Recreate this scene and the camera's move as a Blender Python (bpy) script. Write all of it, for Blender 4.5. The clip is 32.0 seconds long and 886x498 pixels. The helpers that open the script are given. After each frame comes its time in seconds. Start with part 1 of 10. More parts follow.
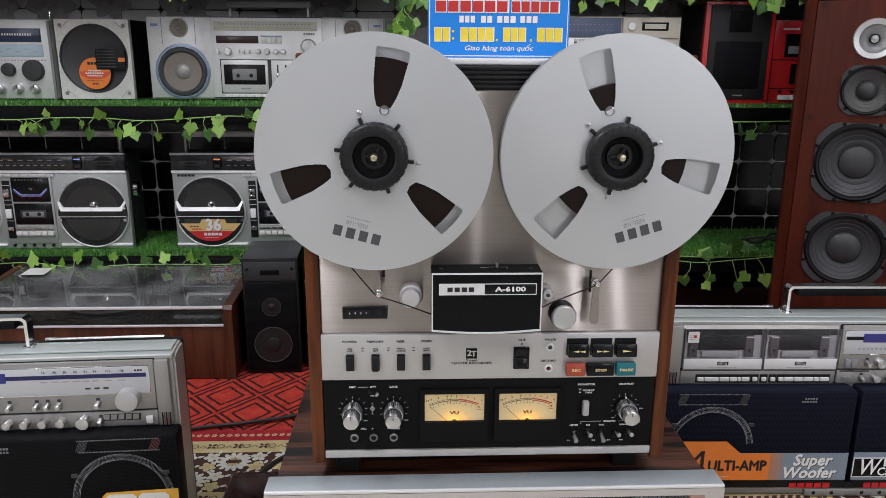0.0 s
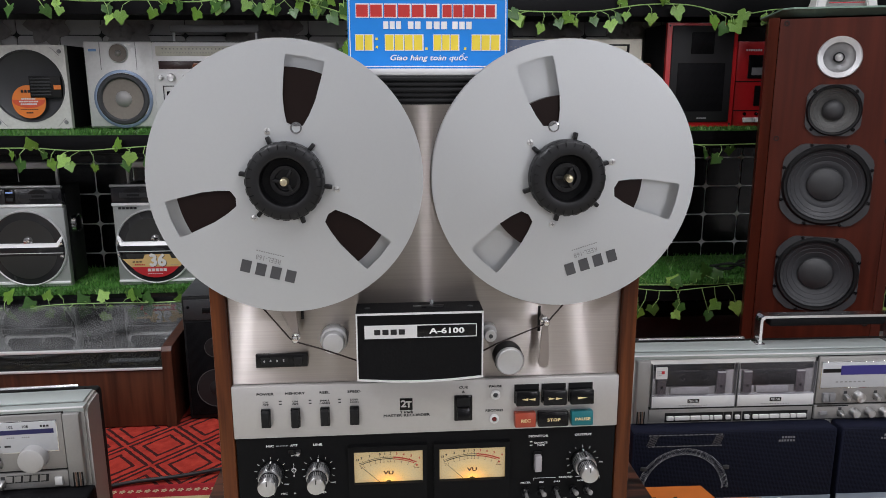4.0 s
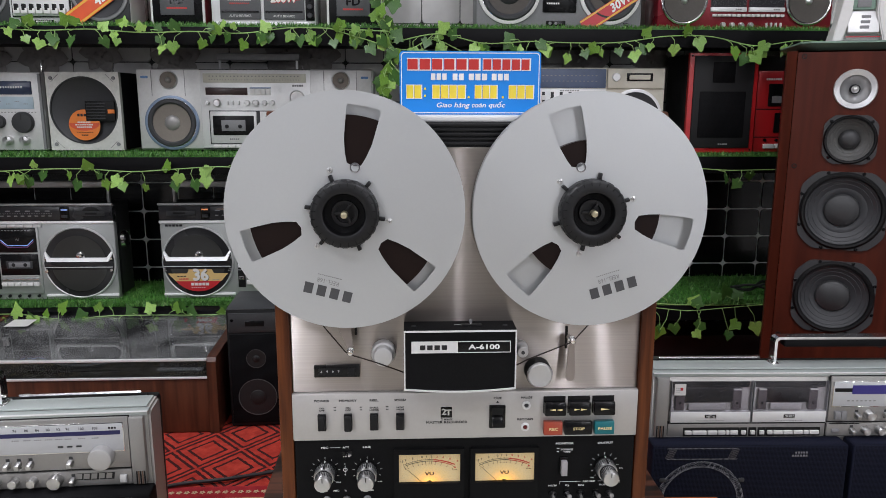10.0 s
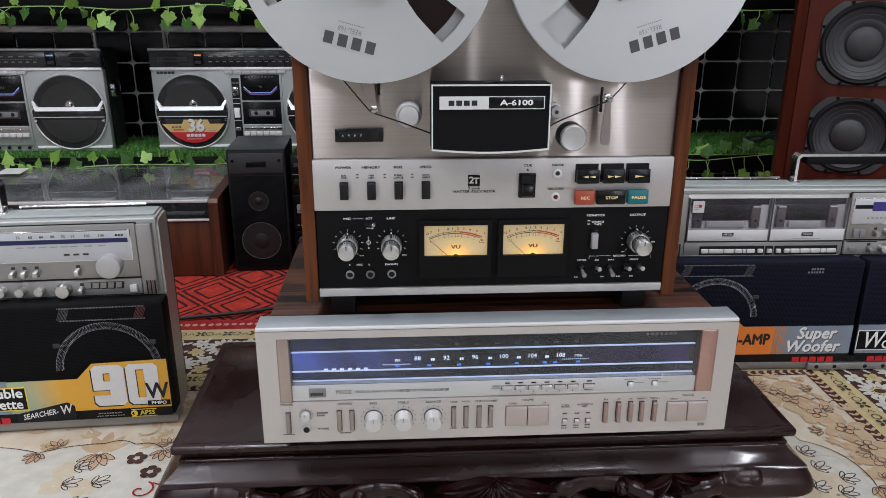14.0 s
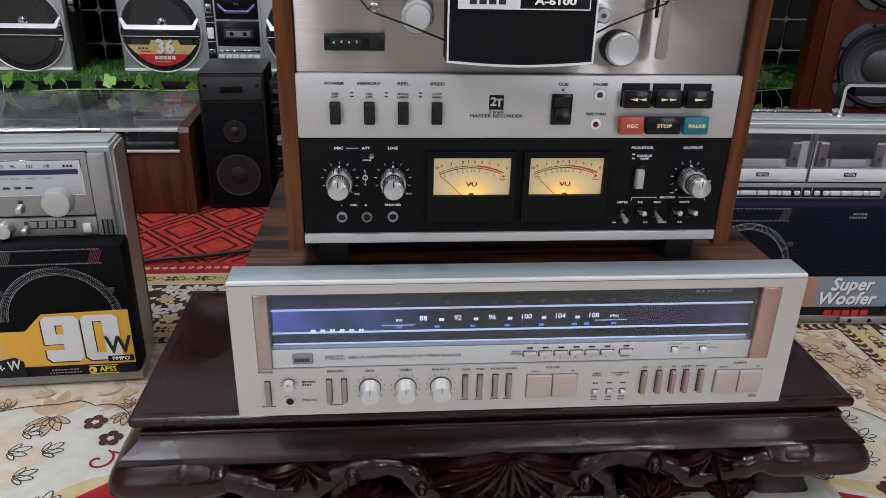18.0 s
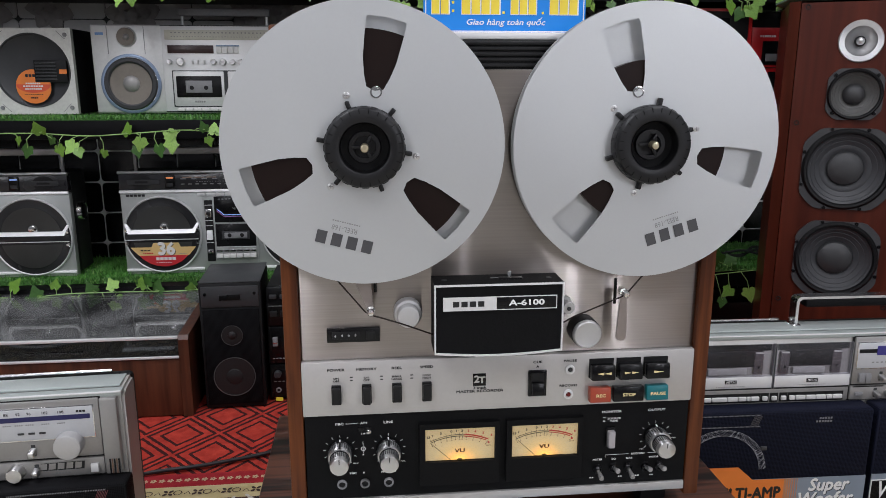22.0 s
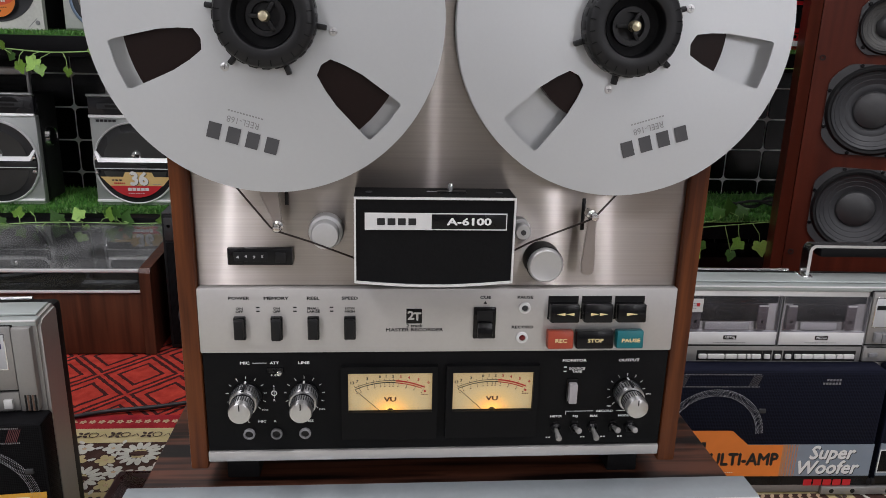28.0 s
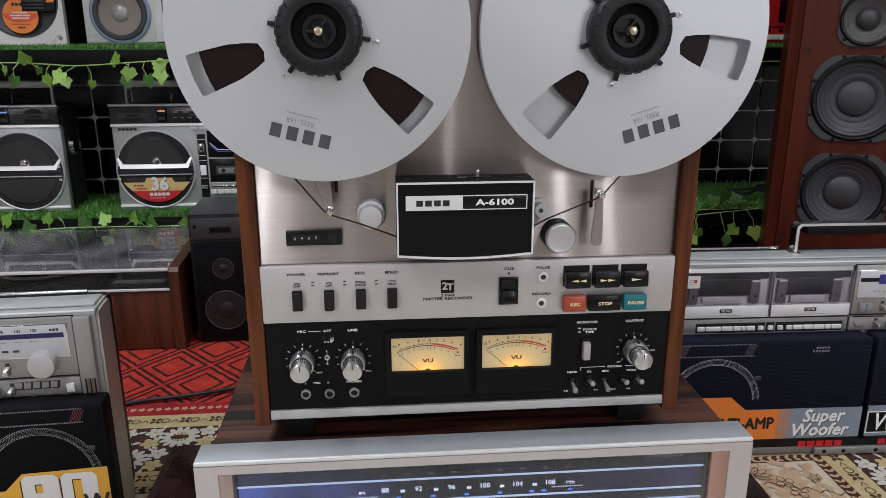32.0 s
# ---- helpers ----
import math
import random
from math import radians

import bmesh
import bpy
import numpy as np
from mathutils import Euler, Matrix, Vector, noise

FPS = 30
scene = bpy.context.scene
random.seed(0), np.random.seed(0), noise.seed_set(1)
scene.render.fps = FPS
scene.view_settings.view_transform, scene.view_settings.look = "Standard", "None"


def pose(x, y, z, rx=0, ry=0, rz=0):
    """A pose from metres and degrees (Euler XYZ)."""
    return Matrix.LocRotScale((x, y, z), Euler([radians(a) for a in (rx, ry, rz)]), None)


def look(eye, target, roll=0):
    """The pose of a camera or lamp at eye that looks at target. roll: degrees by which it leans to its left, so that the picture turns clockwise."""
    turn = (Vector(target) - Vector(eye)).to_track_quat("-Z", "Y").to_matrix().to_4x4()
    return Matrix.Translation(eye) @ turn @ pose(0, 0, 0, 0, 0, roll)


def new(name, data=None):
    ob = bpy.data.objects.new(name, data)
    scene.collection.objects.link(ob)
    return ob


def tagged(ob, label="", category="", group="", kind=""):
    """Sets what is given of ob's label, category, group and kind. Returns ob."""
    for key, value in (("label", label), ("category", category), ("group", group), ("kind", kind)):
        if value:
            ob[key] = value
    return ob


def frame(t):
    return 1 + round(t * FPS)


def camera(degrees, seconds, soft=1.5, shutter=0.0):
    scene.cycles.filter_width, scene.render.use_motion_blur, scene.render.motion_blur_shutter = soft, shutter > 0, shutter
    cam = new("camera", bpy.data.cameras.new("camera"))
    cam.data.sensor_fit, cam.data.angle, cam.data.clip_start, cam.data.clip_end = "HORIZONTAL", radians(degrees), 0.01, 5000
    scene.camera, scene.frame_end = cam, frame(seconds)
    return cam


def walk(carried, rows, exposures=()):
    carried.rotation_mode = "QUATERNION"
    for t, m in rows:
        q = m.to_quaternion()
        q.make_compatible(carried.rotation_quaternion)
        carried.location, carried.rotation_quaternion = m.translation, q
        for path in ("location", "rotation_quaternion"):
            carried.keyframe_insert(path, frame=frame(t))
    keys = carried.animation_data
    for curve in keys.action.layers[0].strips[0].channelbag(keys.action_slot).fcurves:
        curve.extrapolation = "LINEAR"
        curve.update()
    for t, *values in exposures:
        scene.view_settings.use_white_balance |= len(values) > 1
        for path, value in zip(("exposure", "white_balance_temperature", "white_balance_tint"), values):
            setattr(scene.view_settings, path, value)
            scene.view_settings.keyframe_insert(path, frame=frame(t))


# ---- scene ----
cam = camera(61.5, 32.0, soft=0.3)
METRES, EYE, TILT, LEAN, TURN = 2.39, 0.855, 0.0, 0.0, -2.4
ROWS = [
    (0.0, 0.0, 0.0, 0.0, 0.09, -14.9, -0.34),
    (0.5, 0.0096, 0.0127, 0.0023, -0.01, -14.99, 0.44),
    (1.0, 0.0126, 0.0432, 0.0081, -0.47, -14.16, 0.61),
    (1.5, 0.0154, 0.075, 0.0075, -0.8, -12.74, 0.33),
    (2.0, 0.0175, 0.0817, 0.0011, -0.62, -11.71, -0.13),
    (2.5, 0.0171, 0.0802, -0.0116, -0.59, -11.68, -0.48),
    (3.0, 0.0166, 0.0794, -0.0208, -1.14, -12.23, -0.39),
    (3.5, 0.0187, 0.0677, -0.0163, -1.98, -12.66, -0.06),
    (5.5, 0.0243, -0.0141, 0.0057, -1.68, -11.79, 0.74),
    (6.0, 0.0164, -0.0118, 0.006, -0.96, -11.43, 0.05),
    (6.5, 0.0133, -0.0103, 0.0066, -0.43, -11.09, -0.69),
    (7.0, 0.0104, -0.0067, 0.008, -0.54, -10.94, -1.02),
    (7.5, 0.0135, -0.0054, 0.0085, -0.99, -10.98, -0.83),
    (8.0, 0.0169, -0.0019, 0.0118, -1.16, -11.03, -0.32),
    (8.5, 0.0162, -0.0008, 0.0108, -1.01, -11.2, 0.2),
    (9.0, 0.0189, -0.0071, 0.0073, -0.84, -11.43, 0.35),
    (9.5, 0.0201, -0.0085, 0.004, -0.56, -11.51, 0.16),
    (10.0, 0.012, 0.0052, 0.0049, -0.16, -11.48, -0.14),
    (10.5, 0.0116, 0.011, 0.0033, -0.13, -11.77, -0.25),
    (11.0, 0.0105, 0.0137, -0.005, -0.43, -12.38, -0.21),
    (11.5, 0.0082, 0.0225, -0.0196, -0.69, -13.53, -0.29),
    (12.0, 0.0038, 0.0277, -0.0475, -0.76, -15.13, -0.37),
    (12.5, 0.0047, 0.0135, -0.0562, -0.69, -16.64, -0.32),
    (13.0, 0.0044, 0.0047, -0.0605, -0.57, -17.83, -0.19),
    (13.5, 0.001, 0.0052, -0.064, -0.63, -18.58, -0.16),
    (14.0, -0.006, 0.007, -0.0654, -0.96, -18.92, -0.15),
    (14.5, -0.0091, 0.0078, -0.0658, -1.42, -19.03, -0.24),
    (16.5, 0.0151, 0.0587, -0.0799, -0.45, -21.76, -0.32),
    (17.0, 0.0074, 0.066, -0.0827, -0.7, -22.76, -0.5),
    (17.5, -0.007, 0.07, -0.0858, -1.32, -23.27, -0.89),
    (18.0, -0.0172, 0.0694, -0.0868, -2.0, -23.69, -1.21),
    (18.5, -0.009, 0.061, -0.0774, -2.25, -23.78, -1.23),
    (19.0, 0.0033, 0.0314, -0.049, -1.55, -22.83, -1.06),
    (19.5, 0.0093, -0.0193, -0.0179, -0.53, -20.64, -0.83),
    (20.0, 0.0166, -0.0476, -0.0017, -0.18, -18.12, -0.44),
    (20.5, 0.0176, -0.0454, 0.008, -0.56, -15.94, -0.07),
    (21.0, 0.0088, -0.0276, 0.0082, -1.53, -14.42, 0.24),
    (21.5, -0.008, 0.0017, -0.0011, -2.68, -13.45, 0.25),
    (22.0, -0.0194, 0.0523, -0.0216, -3.46, -12.89, 0.02),
    (22.5, -0.018, 0.0853, -0.0338, -3.45, -12.72, -0.29),
    (23.0, -0.012, 0.0799, -0.0332, -2.99, -12.95, -0.54),
    (23.5, -0.003, 0.0814, -0.0308, -2.65, -13.28, -0.55),
    (24.0, 0.0024, 0.0761, -0.0291, -2.44, -13.54, -0.39),
    (24.5, 0.0016, 0.0667, -0.0273, -2.4, -13.8, -0.25),
    (26.5, 0.0089, 0.0851, -0.0415, -1.66, -15.11, -0.74),
    (27.0, 0.0156, 0.1012, -0.0479, -1.32, -15.76, -0.87),
    (27.5, 0.0165, 0.1133, -0.0543, -1.38, -16.25, -1.2),
    (28.0, 0.0147, 0.1038, -0.0501, -1.86, -16.46, -1.49),
    (28.5, 0.0114, 0.077, -0.0422, -2.23, -16.41, -1.39),
    (29.0, 0.0142, 0.0532, -0.0359, -2.04, -16.33, -1.05),
    (29.5, 0.0238, 0.0295, -0.0374, -1.65, -16.54, -0.87),
    (30.0, 0.0224, 0.0332, -0.0397, -1.71, -16.83, -0.9),
    (30.5, 0.0118, 0.0597, -0.0491, -2.05, -16.86, -0.83),
    (31.0, 0.0125, 0.0628, -0.0474, -2.27, -16.64, -0.45),
    (31.5, 0.0056, 0.059, -0.0456, -2.33, -16.47, -0.07),
    (32.0, 0.0009, 0.0619, -0.0475, -2.4, -16.35, 0.08),
]
# the camera darkens its picture a little when the bright reels fill it
EXPOSURES = [(0.0, -0.02, 6600, 10), (3.0, -0.1, 6600, 10), (6.5, -0.01, 6600, 10), (10.0, 0.0, 6570, 10), (14.0, -0.03, 6450, 10), (17.0, -0.05, 6450, 10), (18.5, -0.05, 6300, 9), (21.0, -0.04, 6250, 9), (22.0, -0.05, 6500, 10), (24.5, -0.13, 6640, 11), (27.0, -0.15, 6750, 11), (28.5, -0.14, 6690, 11), (31.0, -0.1, 6600, 10.5), (32.0, -0.09, 6600, 10.5)]
walk(cam, [(t, pose(0, 0, EYE, TILT, LEAN, TURN) @ pose(METRES * x, METRES * y, METRES * z, 90 + pitch, roll, yaw)) for t, x, y, z, yaw, pitch, roll in ROWS], EXPOSURES)

# ---- world and lamps: a closed shop room lit by added, unseen tubes ----
world = bpy.data.worlds.new("world")
scene.world = world
world.use_nodes = True
world.node_tree.nodes["Background"].inputs[0].default_value = (0.6, 0.68, 0.8, 1)
world.node_tree.nodes["Background"].inputs[1].default_value = 0.02
scene.view_settings.exposure = 0.0
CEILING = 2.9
# Unseen ceiling tubes; their layout and watts are added to balance the light.
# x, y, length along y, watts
FILL_TUBES = [(0.95, -0.4, 1.2, 19), (1.75, -0.4, 1.2, 13), (-1.3, -0.9, 1.2, 29), (1.0, 0.6, 1.2, 11), (-1.15, 0.6, 1.2, 29), (-1.5, 1.2, 1.2, 15)]
# unseen upright tubes on the wall behind the viewer: x, lower end, length, watts
# Added helpers: three streak the steel panel, the outer two fill the front.
WALL_FILL_TUBES = [(0.29, 1.25, 1.2, 3.2), (1.85, 1.0, 1.5, 19), (-1.05, 1.25, 1.2, 1.6), (-2.3, 1.0, 1.5, 22), (2.6, 1.0, 1.5, 20)]
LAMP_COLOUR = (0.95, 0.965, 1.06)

# ---- building helpers ----
ORG = {}
MESHES = {}


def thing(name, label, category, at=(0, 0, 0), rz=0, group="", world=False, kind=""):
    e = new(name)
    e.empty_display_size = 0.05
    e.matrix_basis = pose(*at, 0, 0, rz)
    ORG[e] = Vector(at) if world else Vector((0, 0, 0))
    return tagged(e, label, category, group, kind)


def mesh_from(bm, name, material, angle=35):
    bmesh.ops.recalc_face_normals(bm, faces=bm.faces)
    me = bpy.data.meshes.new(name)
    bm.to_mesh(me)
    bm.free()
    me.materials.append(material)
    me.shade_smooth()
    me.set_sharp_from_angle(angle=radians(angle))
    return me


def put(name, me, parent, at, label="", rot=None):
    o = new(name, me)
    if parent is not None:
        o.parent = parent
        o.location = Vector(at) - ORG[parent]
    else:
        o.location = at
    if rot:
        o.rotation_euler = [radians(a) for a in rot]
    ORG[o] = Vector(at)
    if label:
        o["label"] = label
    return o


def part(name, bm, material, parent, label="", at=None, angle=35):
    at = Vector(at) if at is not None else Vector((0, 0, 0))
    return put(name, mesh_from(bm, name, material, angle), parent, at, label)


def add_box(bm, x0, x1, y0, y1, z0, z1, bev=0.0, seg=2):
    r = bmesh.ops.create_cube(bm, size=1.0)
    c = Vector(((x0 + x1) / 2, (y0 + y1) / 2, (z0 + z1) / 2))
    d = Vector((abs(x1 - x0), abs(y1 - y0), abs(z1 - z0)))
    for v in r["verts"]:
        v.co = Vector((v.co.x * d.x, v.co.y * d.y, v.co.z * d.z)) + c
    if bev > 0:
        edges = {e for v in r["verts"] for e in v.link_edges}
        bmesh.ops.bevel(bm, geom=list(edges), offset=min(bev, min(d) * 0.45), segments=seg, profile=0.5, affect="EDGES")


def add_lathe(bm, prof, c=(0, 0, 0), seg=32, axis="y"):
    """Turns a profile of (radius, way along the axis) round the axis."""
    c = Vector(c)
    rings = []
    for r, h in prof:
        ring = []
        n = 1 if r < 1e-6 else seg
        for i in range(n):
            a = 2 * math.pi * i / seg
            u, v = r * math.cos(a), r * math.sin(a)
            p = (u, h, v) if axis == "y" else ((u, v, h) if axis == "z" else (h, u, v))
            ring.append(bm.verts.new(c + Vector(p)))
        rings.append(ring)
    for a, b in zip(rings, rings[1:]):
        for i in range(seg):
            j = (i + 1) % seg
            if len(a) == 1 and len(b) == 1:
                break
            if len(a) == 1:
                bm.faces.new((a[0], b[i], b[j]))
            elif len(b) == 1:
                bm.faces.new((a[i], b[0], a[j]))
            else:
                bm.faces.new((a[i], b[i], b[j], a[j]))


def add_prism(bm, pts, y0, y1):
    a = [bm.verts.new((x, y0, z)) for x, z in pts]
    b = [bm.verts.new((x, y1, z)) for x, z in pts]
    bm.faces.new(a)
    bm.faces.new(list(reversed(b)))
    for i in range(len(pts)):
        j = (i + 1) % len(pts)
        bm.faces.new((a[i], b[i], b[j], a[j]))


def add_tube(bm, pts, r, seg=8, caps=True, taper=1.0):
    pts = [Vector(p) for p in pts]
    rings = []
    side = None
    for i, p in enumerate(pts):
        d = (pts[min(i + 1, len(pts) - 1)] - pts[max(i - 1, 0)]).normalized()
        if side is None:
            side = d.orthogonal().normalized()
        side = (side - d * side.dot(d)).normalized()
        up = d.cross(side)
        k = r * (1 + (taper - 1) * i / max(1, len(pts) - 1))
        rings.append([bm.verts.new(p + k * (math.cos(2 * math.pi * q / seg) * side + math.sin(2 * math.pi * q / seg) * up)) for q in range(seg)])
    for a, b in zip(rings, rings[1:]):
        for q in range(seg):
            w = (q + 1) % seg
            bm.faces.new((a[q], a[w], b[w], b[q]))
    if caps:
        bm.faces.new(list(reversed(rings[0])))
        bm.faces.new(rings[-1])


def smooth_path(pts, n=8):
    """A Catmull-Rom curve through the points."""
    p = [Vector(q) for q in pts]
    p = [2 * p[0] - p[1]] + p + [2 * p[-1] - p[-2]]
    out = []
    for i in range(1, len(p) - 2):
        for k in range(n):
            t = k / n
            a, b, c, d = p[i - 1], p[i], p[i + 1], p[i + 2]
            out.append(0.5 * (2 * b + (c - a) * t + (2 * a - 5 * b + 4 * c - d) * t * t + (3 * b - a - 3 * c + d) * t ** 3))
    return out + [p[-2]]


def bx(name, parent, mat, x0, x1, y0, y1, z0, z1, bev=0.0, label="", rot=None, seg=2):
    d = tuple(round(abs(v), 5) for v in (x1 - x0, y1 - y0, z1 - z0))
    key = ("box", d, round(bev, 5), seg, mat.name)
    if key not in MESHES:
        bm = bmesh.new()
        add_box(bm, -d[0] / 2, d[0] / 2, -d[1] / 2, d[1] / 2, -d[2] / 2, d[2] / 2, bev, seg)
        MESHES[key] = mesh_from(bm, name, mat)
    return put(name, MESHES[key], parent, ((x0 + x1) / 2, (y0 + y1) / 2, (z0 + z1) / 2), label, rot)


def lt(name, parent, mat, prof, c, seg=32, axis="y", label="", rot=None, angle=35):
    key = ("lathe", tuple((round(a, 5), round(b, 5)) for a, b in prof), seg, axis, mat.name)
    if key not in MESHES:
        bm = bmesh.new()
        add_lathe(bm, prof, (0, 0, 0), seg, axis)
        MESHES[key] = mesh_from(bm, name, mat, angle)
    return put(name, MESHES[key], parent, c, label, rot)


def cy(name, parent, mat, c, r, h, axis="y", seg=24, bev=0.0, label="", rot=None):
    """A closed cylinder from c, h long towards the axis's negative side (the viewer's side for y)."""
    b = min(bev, r * 0.5, abs(h) * 0.5)
    s = -1 if axis == "y" else 1
    prof = [(0, 0), (r, 0), (r, s * (h - b))] + ([(r - b * 0.3, s * (h - b * 0.3))] if b else []) + [(r - b, s * h), (0, s * h)]
    return lt(name, parent, mat, prof, c, seg, axis, label, rot)


def pr(name, parent, mat, pts, y0, y1, label=""):
    bm = bmesh.new()
    add_prism(bm, pts, y0, y1)
    return part(name, bm, mat, parent, label)


def tb(name, parent, mat, pts, r, seg=8, label="", taper=1.0):
    p0 = Vector(pts[0])
    bm = bmesh.new()
    add_tube(bm, [Vector(p) - p0 for p in pts], r, seg, True, taper)
    return put(name, mesh_from(bm, name, mat, 50), parent, p0, label)


def text_mesh(body, size, mat, align="CENTER", shear=0.0, depth=0.0, space=1.0, bold=0.0):
    key = ("text", body, round(size, 5), mat.name, align, shear, depth, space, bold)
    if key not in MESHES:
        cu = bpy.data.curves.new("lettering", "FONT")
        cu.body, cu.size, cu.align_x, cu.align_y, cu.shear, cu.extrude, cu.space_character = body, size, align, "CENTER", shear, depth, space
        cu.resolution_u = 2
        ob = new("lettering", cu)
        me = bpy.data.meshes.new_from_object(ob)
        bpy.data.objects.remove(ob)
        me.materials.clear()
        me.materials.append(mat)
        me.transform(Matrix.Rotation(radians(90), 4, "X"))
        if bold > 0:
            # heavier strokes: the same letters again, shifted a little
            bm = bmesh.new()
            for k, (dx, dz) in enumerate(((0, 0), (-bold, 0), (bold, 0), (0, bold), (0, -bold))):
                n0 = len(bm.verts)
                bm.from_mesh(me)
                bm.verts.ensure_lookup_table()
                for v in bm.verts[n0:]:
                    v.co += Vector((dx, 0.00003 * k, dz))
            bm.to_mesh(me)
            bm.free()
        MESHES[key] = me
    return MESHES[key]


def tx(parent, mat, body, size, x, y, z, align="CENTER", shear=0.0, rot=None, wide=1.0, space=1.0, bold=0.0, name="lettering"):
    me = text_mesh(body, size, mat, align, shear, 0.0, space, bold + (0.012 * size if size < 0.007 else 0.0))
    o = put(name, me, parent, (x, y, z), "", rot)
    o.scale = (wide, 1, 1)
    return o


def bars(parent, mat, x, y, z, w, h, n, gap=0.25, rot=None, slant=0.0, name="lettering"):
    """Plain bars in place of writing, n of them in a row of width w."""
    key = ("bars", round(w, 5), round(h, 5), n, gap, slant, mat.name)
    if key not in MESHES:
        bm = bmesh.new()
        p = w / n
        for i in range(n):
            a = -w / 2 + i * p
            b = a + p * (1 - gap)
            bm.faces.new([bm.verts.new(v) for v in ((a - slant * h / 2, 0, -h / 2), (b - slant * h / 2, 0, -h / 2), (b + slant * h / 2, 0, h / 2), (a + slant * h / 2, 0, h / 2))])
        MESHES[key] = mesh_from(bm, name, mat)
    return put(name, MESHES[key], parent, (x, y, z), "", rot)


def flat(name, parent, mat, pts, y, label=""):
    """A thin printed shape in the plane y."""
    bm = bmesh.new()
    bm.faces.new([bm.verts.new((x, 0, z)) for x, z in pts])
    return put(name, mesh_from(bm, name, mat), parent, (0, y, 0), label)


# ---- materials ----
def mat_new(name):
    m = bpy.data.materials.new(name)
    m.use_nodes = True
    nt = m.node_tree
    return m, nt, nt.nodes["Principled BSDF"]


def link_noise(nt, scale, detail=3.0, stretch=(1, 1, 1), rand=True):
    tc = nt.nodes.new("ShaderNodeTexCoord")
    mp = nt.nodes.new("ShaderNodeMapping")
    mp.inputs["Scale"].default_value = stretch
    nt.links.new(tc.outputs["Object"], mp.inputs["Vector"])
    if rand:
        oi = nt.nodes.new("ShaderNodeObjectInfo")
        mu = nt.nodes.new("ShaderNodeMath")
        mu.operation = "MULTIPLY"
        mu.inputs[1].default_value = 37.0
        nt.links.new(oi.outputs["Random"], mu.inputs[0])
        nt.links.new(mu.outputs[0], mp.inputs["Location"])
    no = nt.nodes.new("ShaderNodeTexNoise")
    no.inputs["Scale"].default_value = scale
    no.inputs["Detail"].default_value = detail
    nt.links.new(mp.outputs[0], no.inputs["Vector"])
    return no.outputs["Fac"]


def ramp(nt, fac, stops):
    r = nt.nodes.new("ShaderNodeValToRGB")
    e = r.color_ramp.elements
    while len(e) < len(stops):
        e.new(0.5)
    for el, (p, c) in zip(e, stops):
        el.position, el.color = p, (*c, 1)
    nt.links.new(fac, r.inputs[0])
    return r.outputs[0]


def surf(name, col, rough=0.5, metal=0.0, vary=0.12, scale=60, big=6, stretch=(1, 1, 1), bump=0.05, coat=0.0, rvar=0.1, spec=0.5, bscale=None):
    """Paint, plastic or metal with grain at two scales and a fine relief."""
    m, nt, b = mat_new(name)
    n1 = link_noise(nt, scale, 4, stretch)
    n2 = link_noise(nt, big, 3)
    mix = nt.nodes.new("ShaderNodeMath")
    mix.operation = "ADD"
    nt.links.new(n1, mix.inputs[0])
    nt.links.new(n2, mix.inputs[1])
    half = nt.nodes.new("ShaderNodeMath")
    half.operation = "MULTIPLY"
    half.inputs[1].default_value = 0.5
    nt.links.new(mix.outputs[0], half.inputs[0])
    lo = tuple(max(0, c * (1 - vary)) for c in col)
    hi = tuple(min(1, c * (1 + vary)) for c in col)
    nt.links.new(ramp(nt, half.outputs[0], [(0.3, lo), (0.7, hi)]), b.inputs["Base Color"])
    mr = nt.nodes.new("ShaderNodeMapRange")
    mr.inputs[1].default_value, mr.inputs[2].default_value = 0.3, 0.7
    mr.inputs[3].default_value, mr.inputs[4].default_value = max(0.02, rough - rvar * rough), min(1, rough + rvar)
    nt.links.new(n2, mr.inputs[0])
    nt.links.new(mr.outputs[0], b.inputs["Roughness"])
    b.inputs["Metallic"].default_value = metal
    b.inputs["Specular IOR Level"].default_value = spec
    b.inputs["Coat Weight"].default_value = coat
    b.inputs["Coat Roughness"].default_value = 0.08
    if bump:
        bp = nt.nodes.new("ShaderNodeBump")
        bp.inputs["Strength"].default_value = bump
        bp.inputs["Distance"].default_value = 0.001
        nt.links.new(n1 if bscale is None else link_noise(nt, bscale, 2), bp.inputs["Height"])
        nt.links.new(bp.outputs[0], b.inputs["Normal"])
    return m


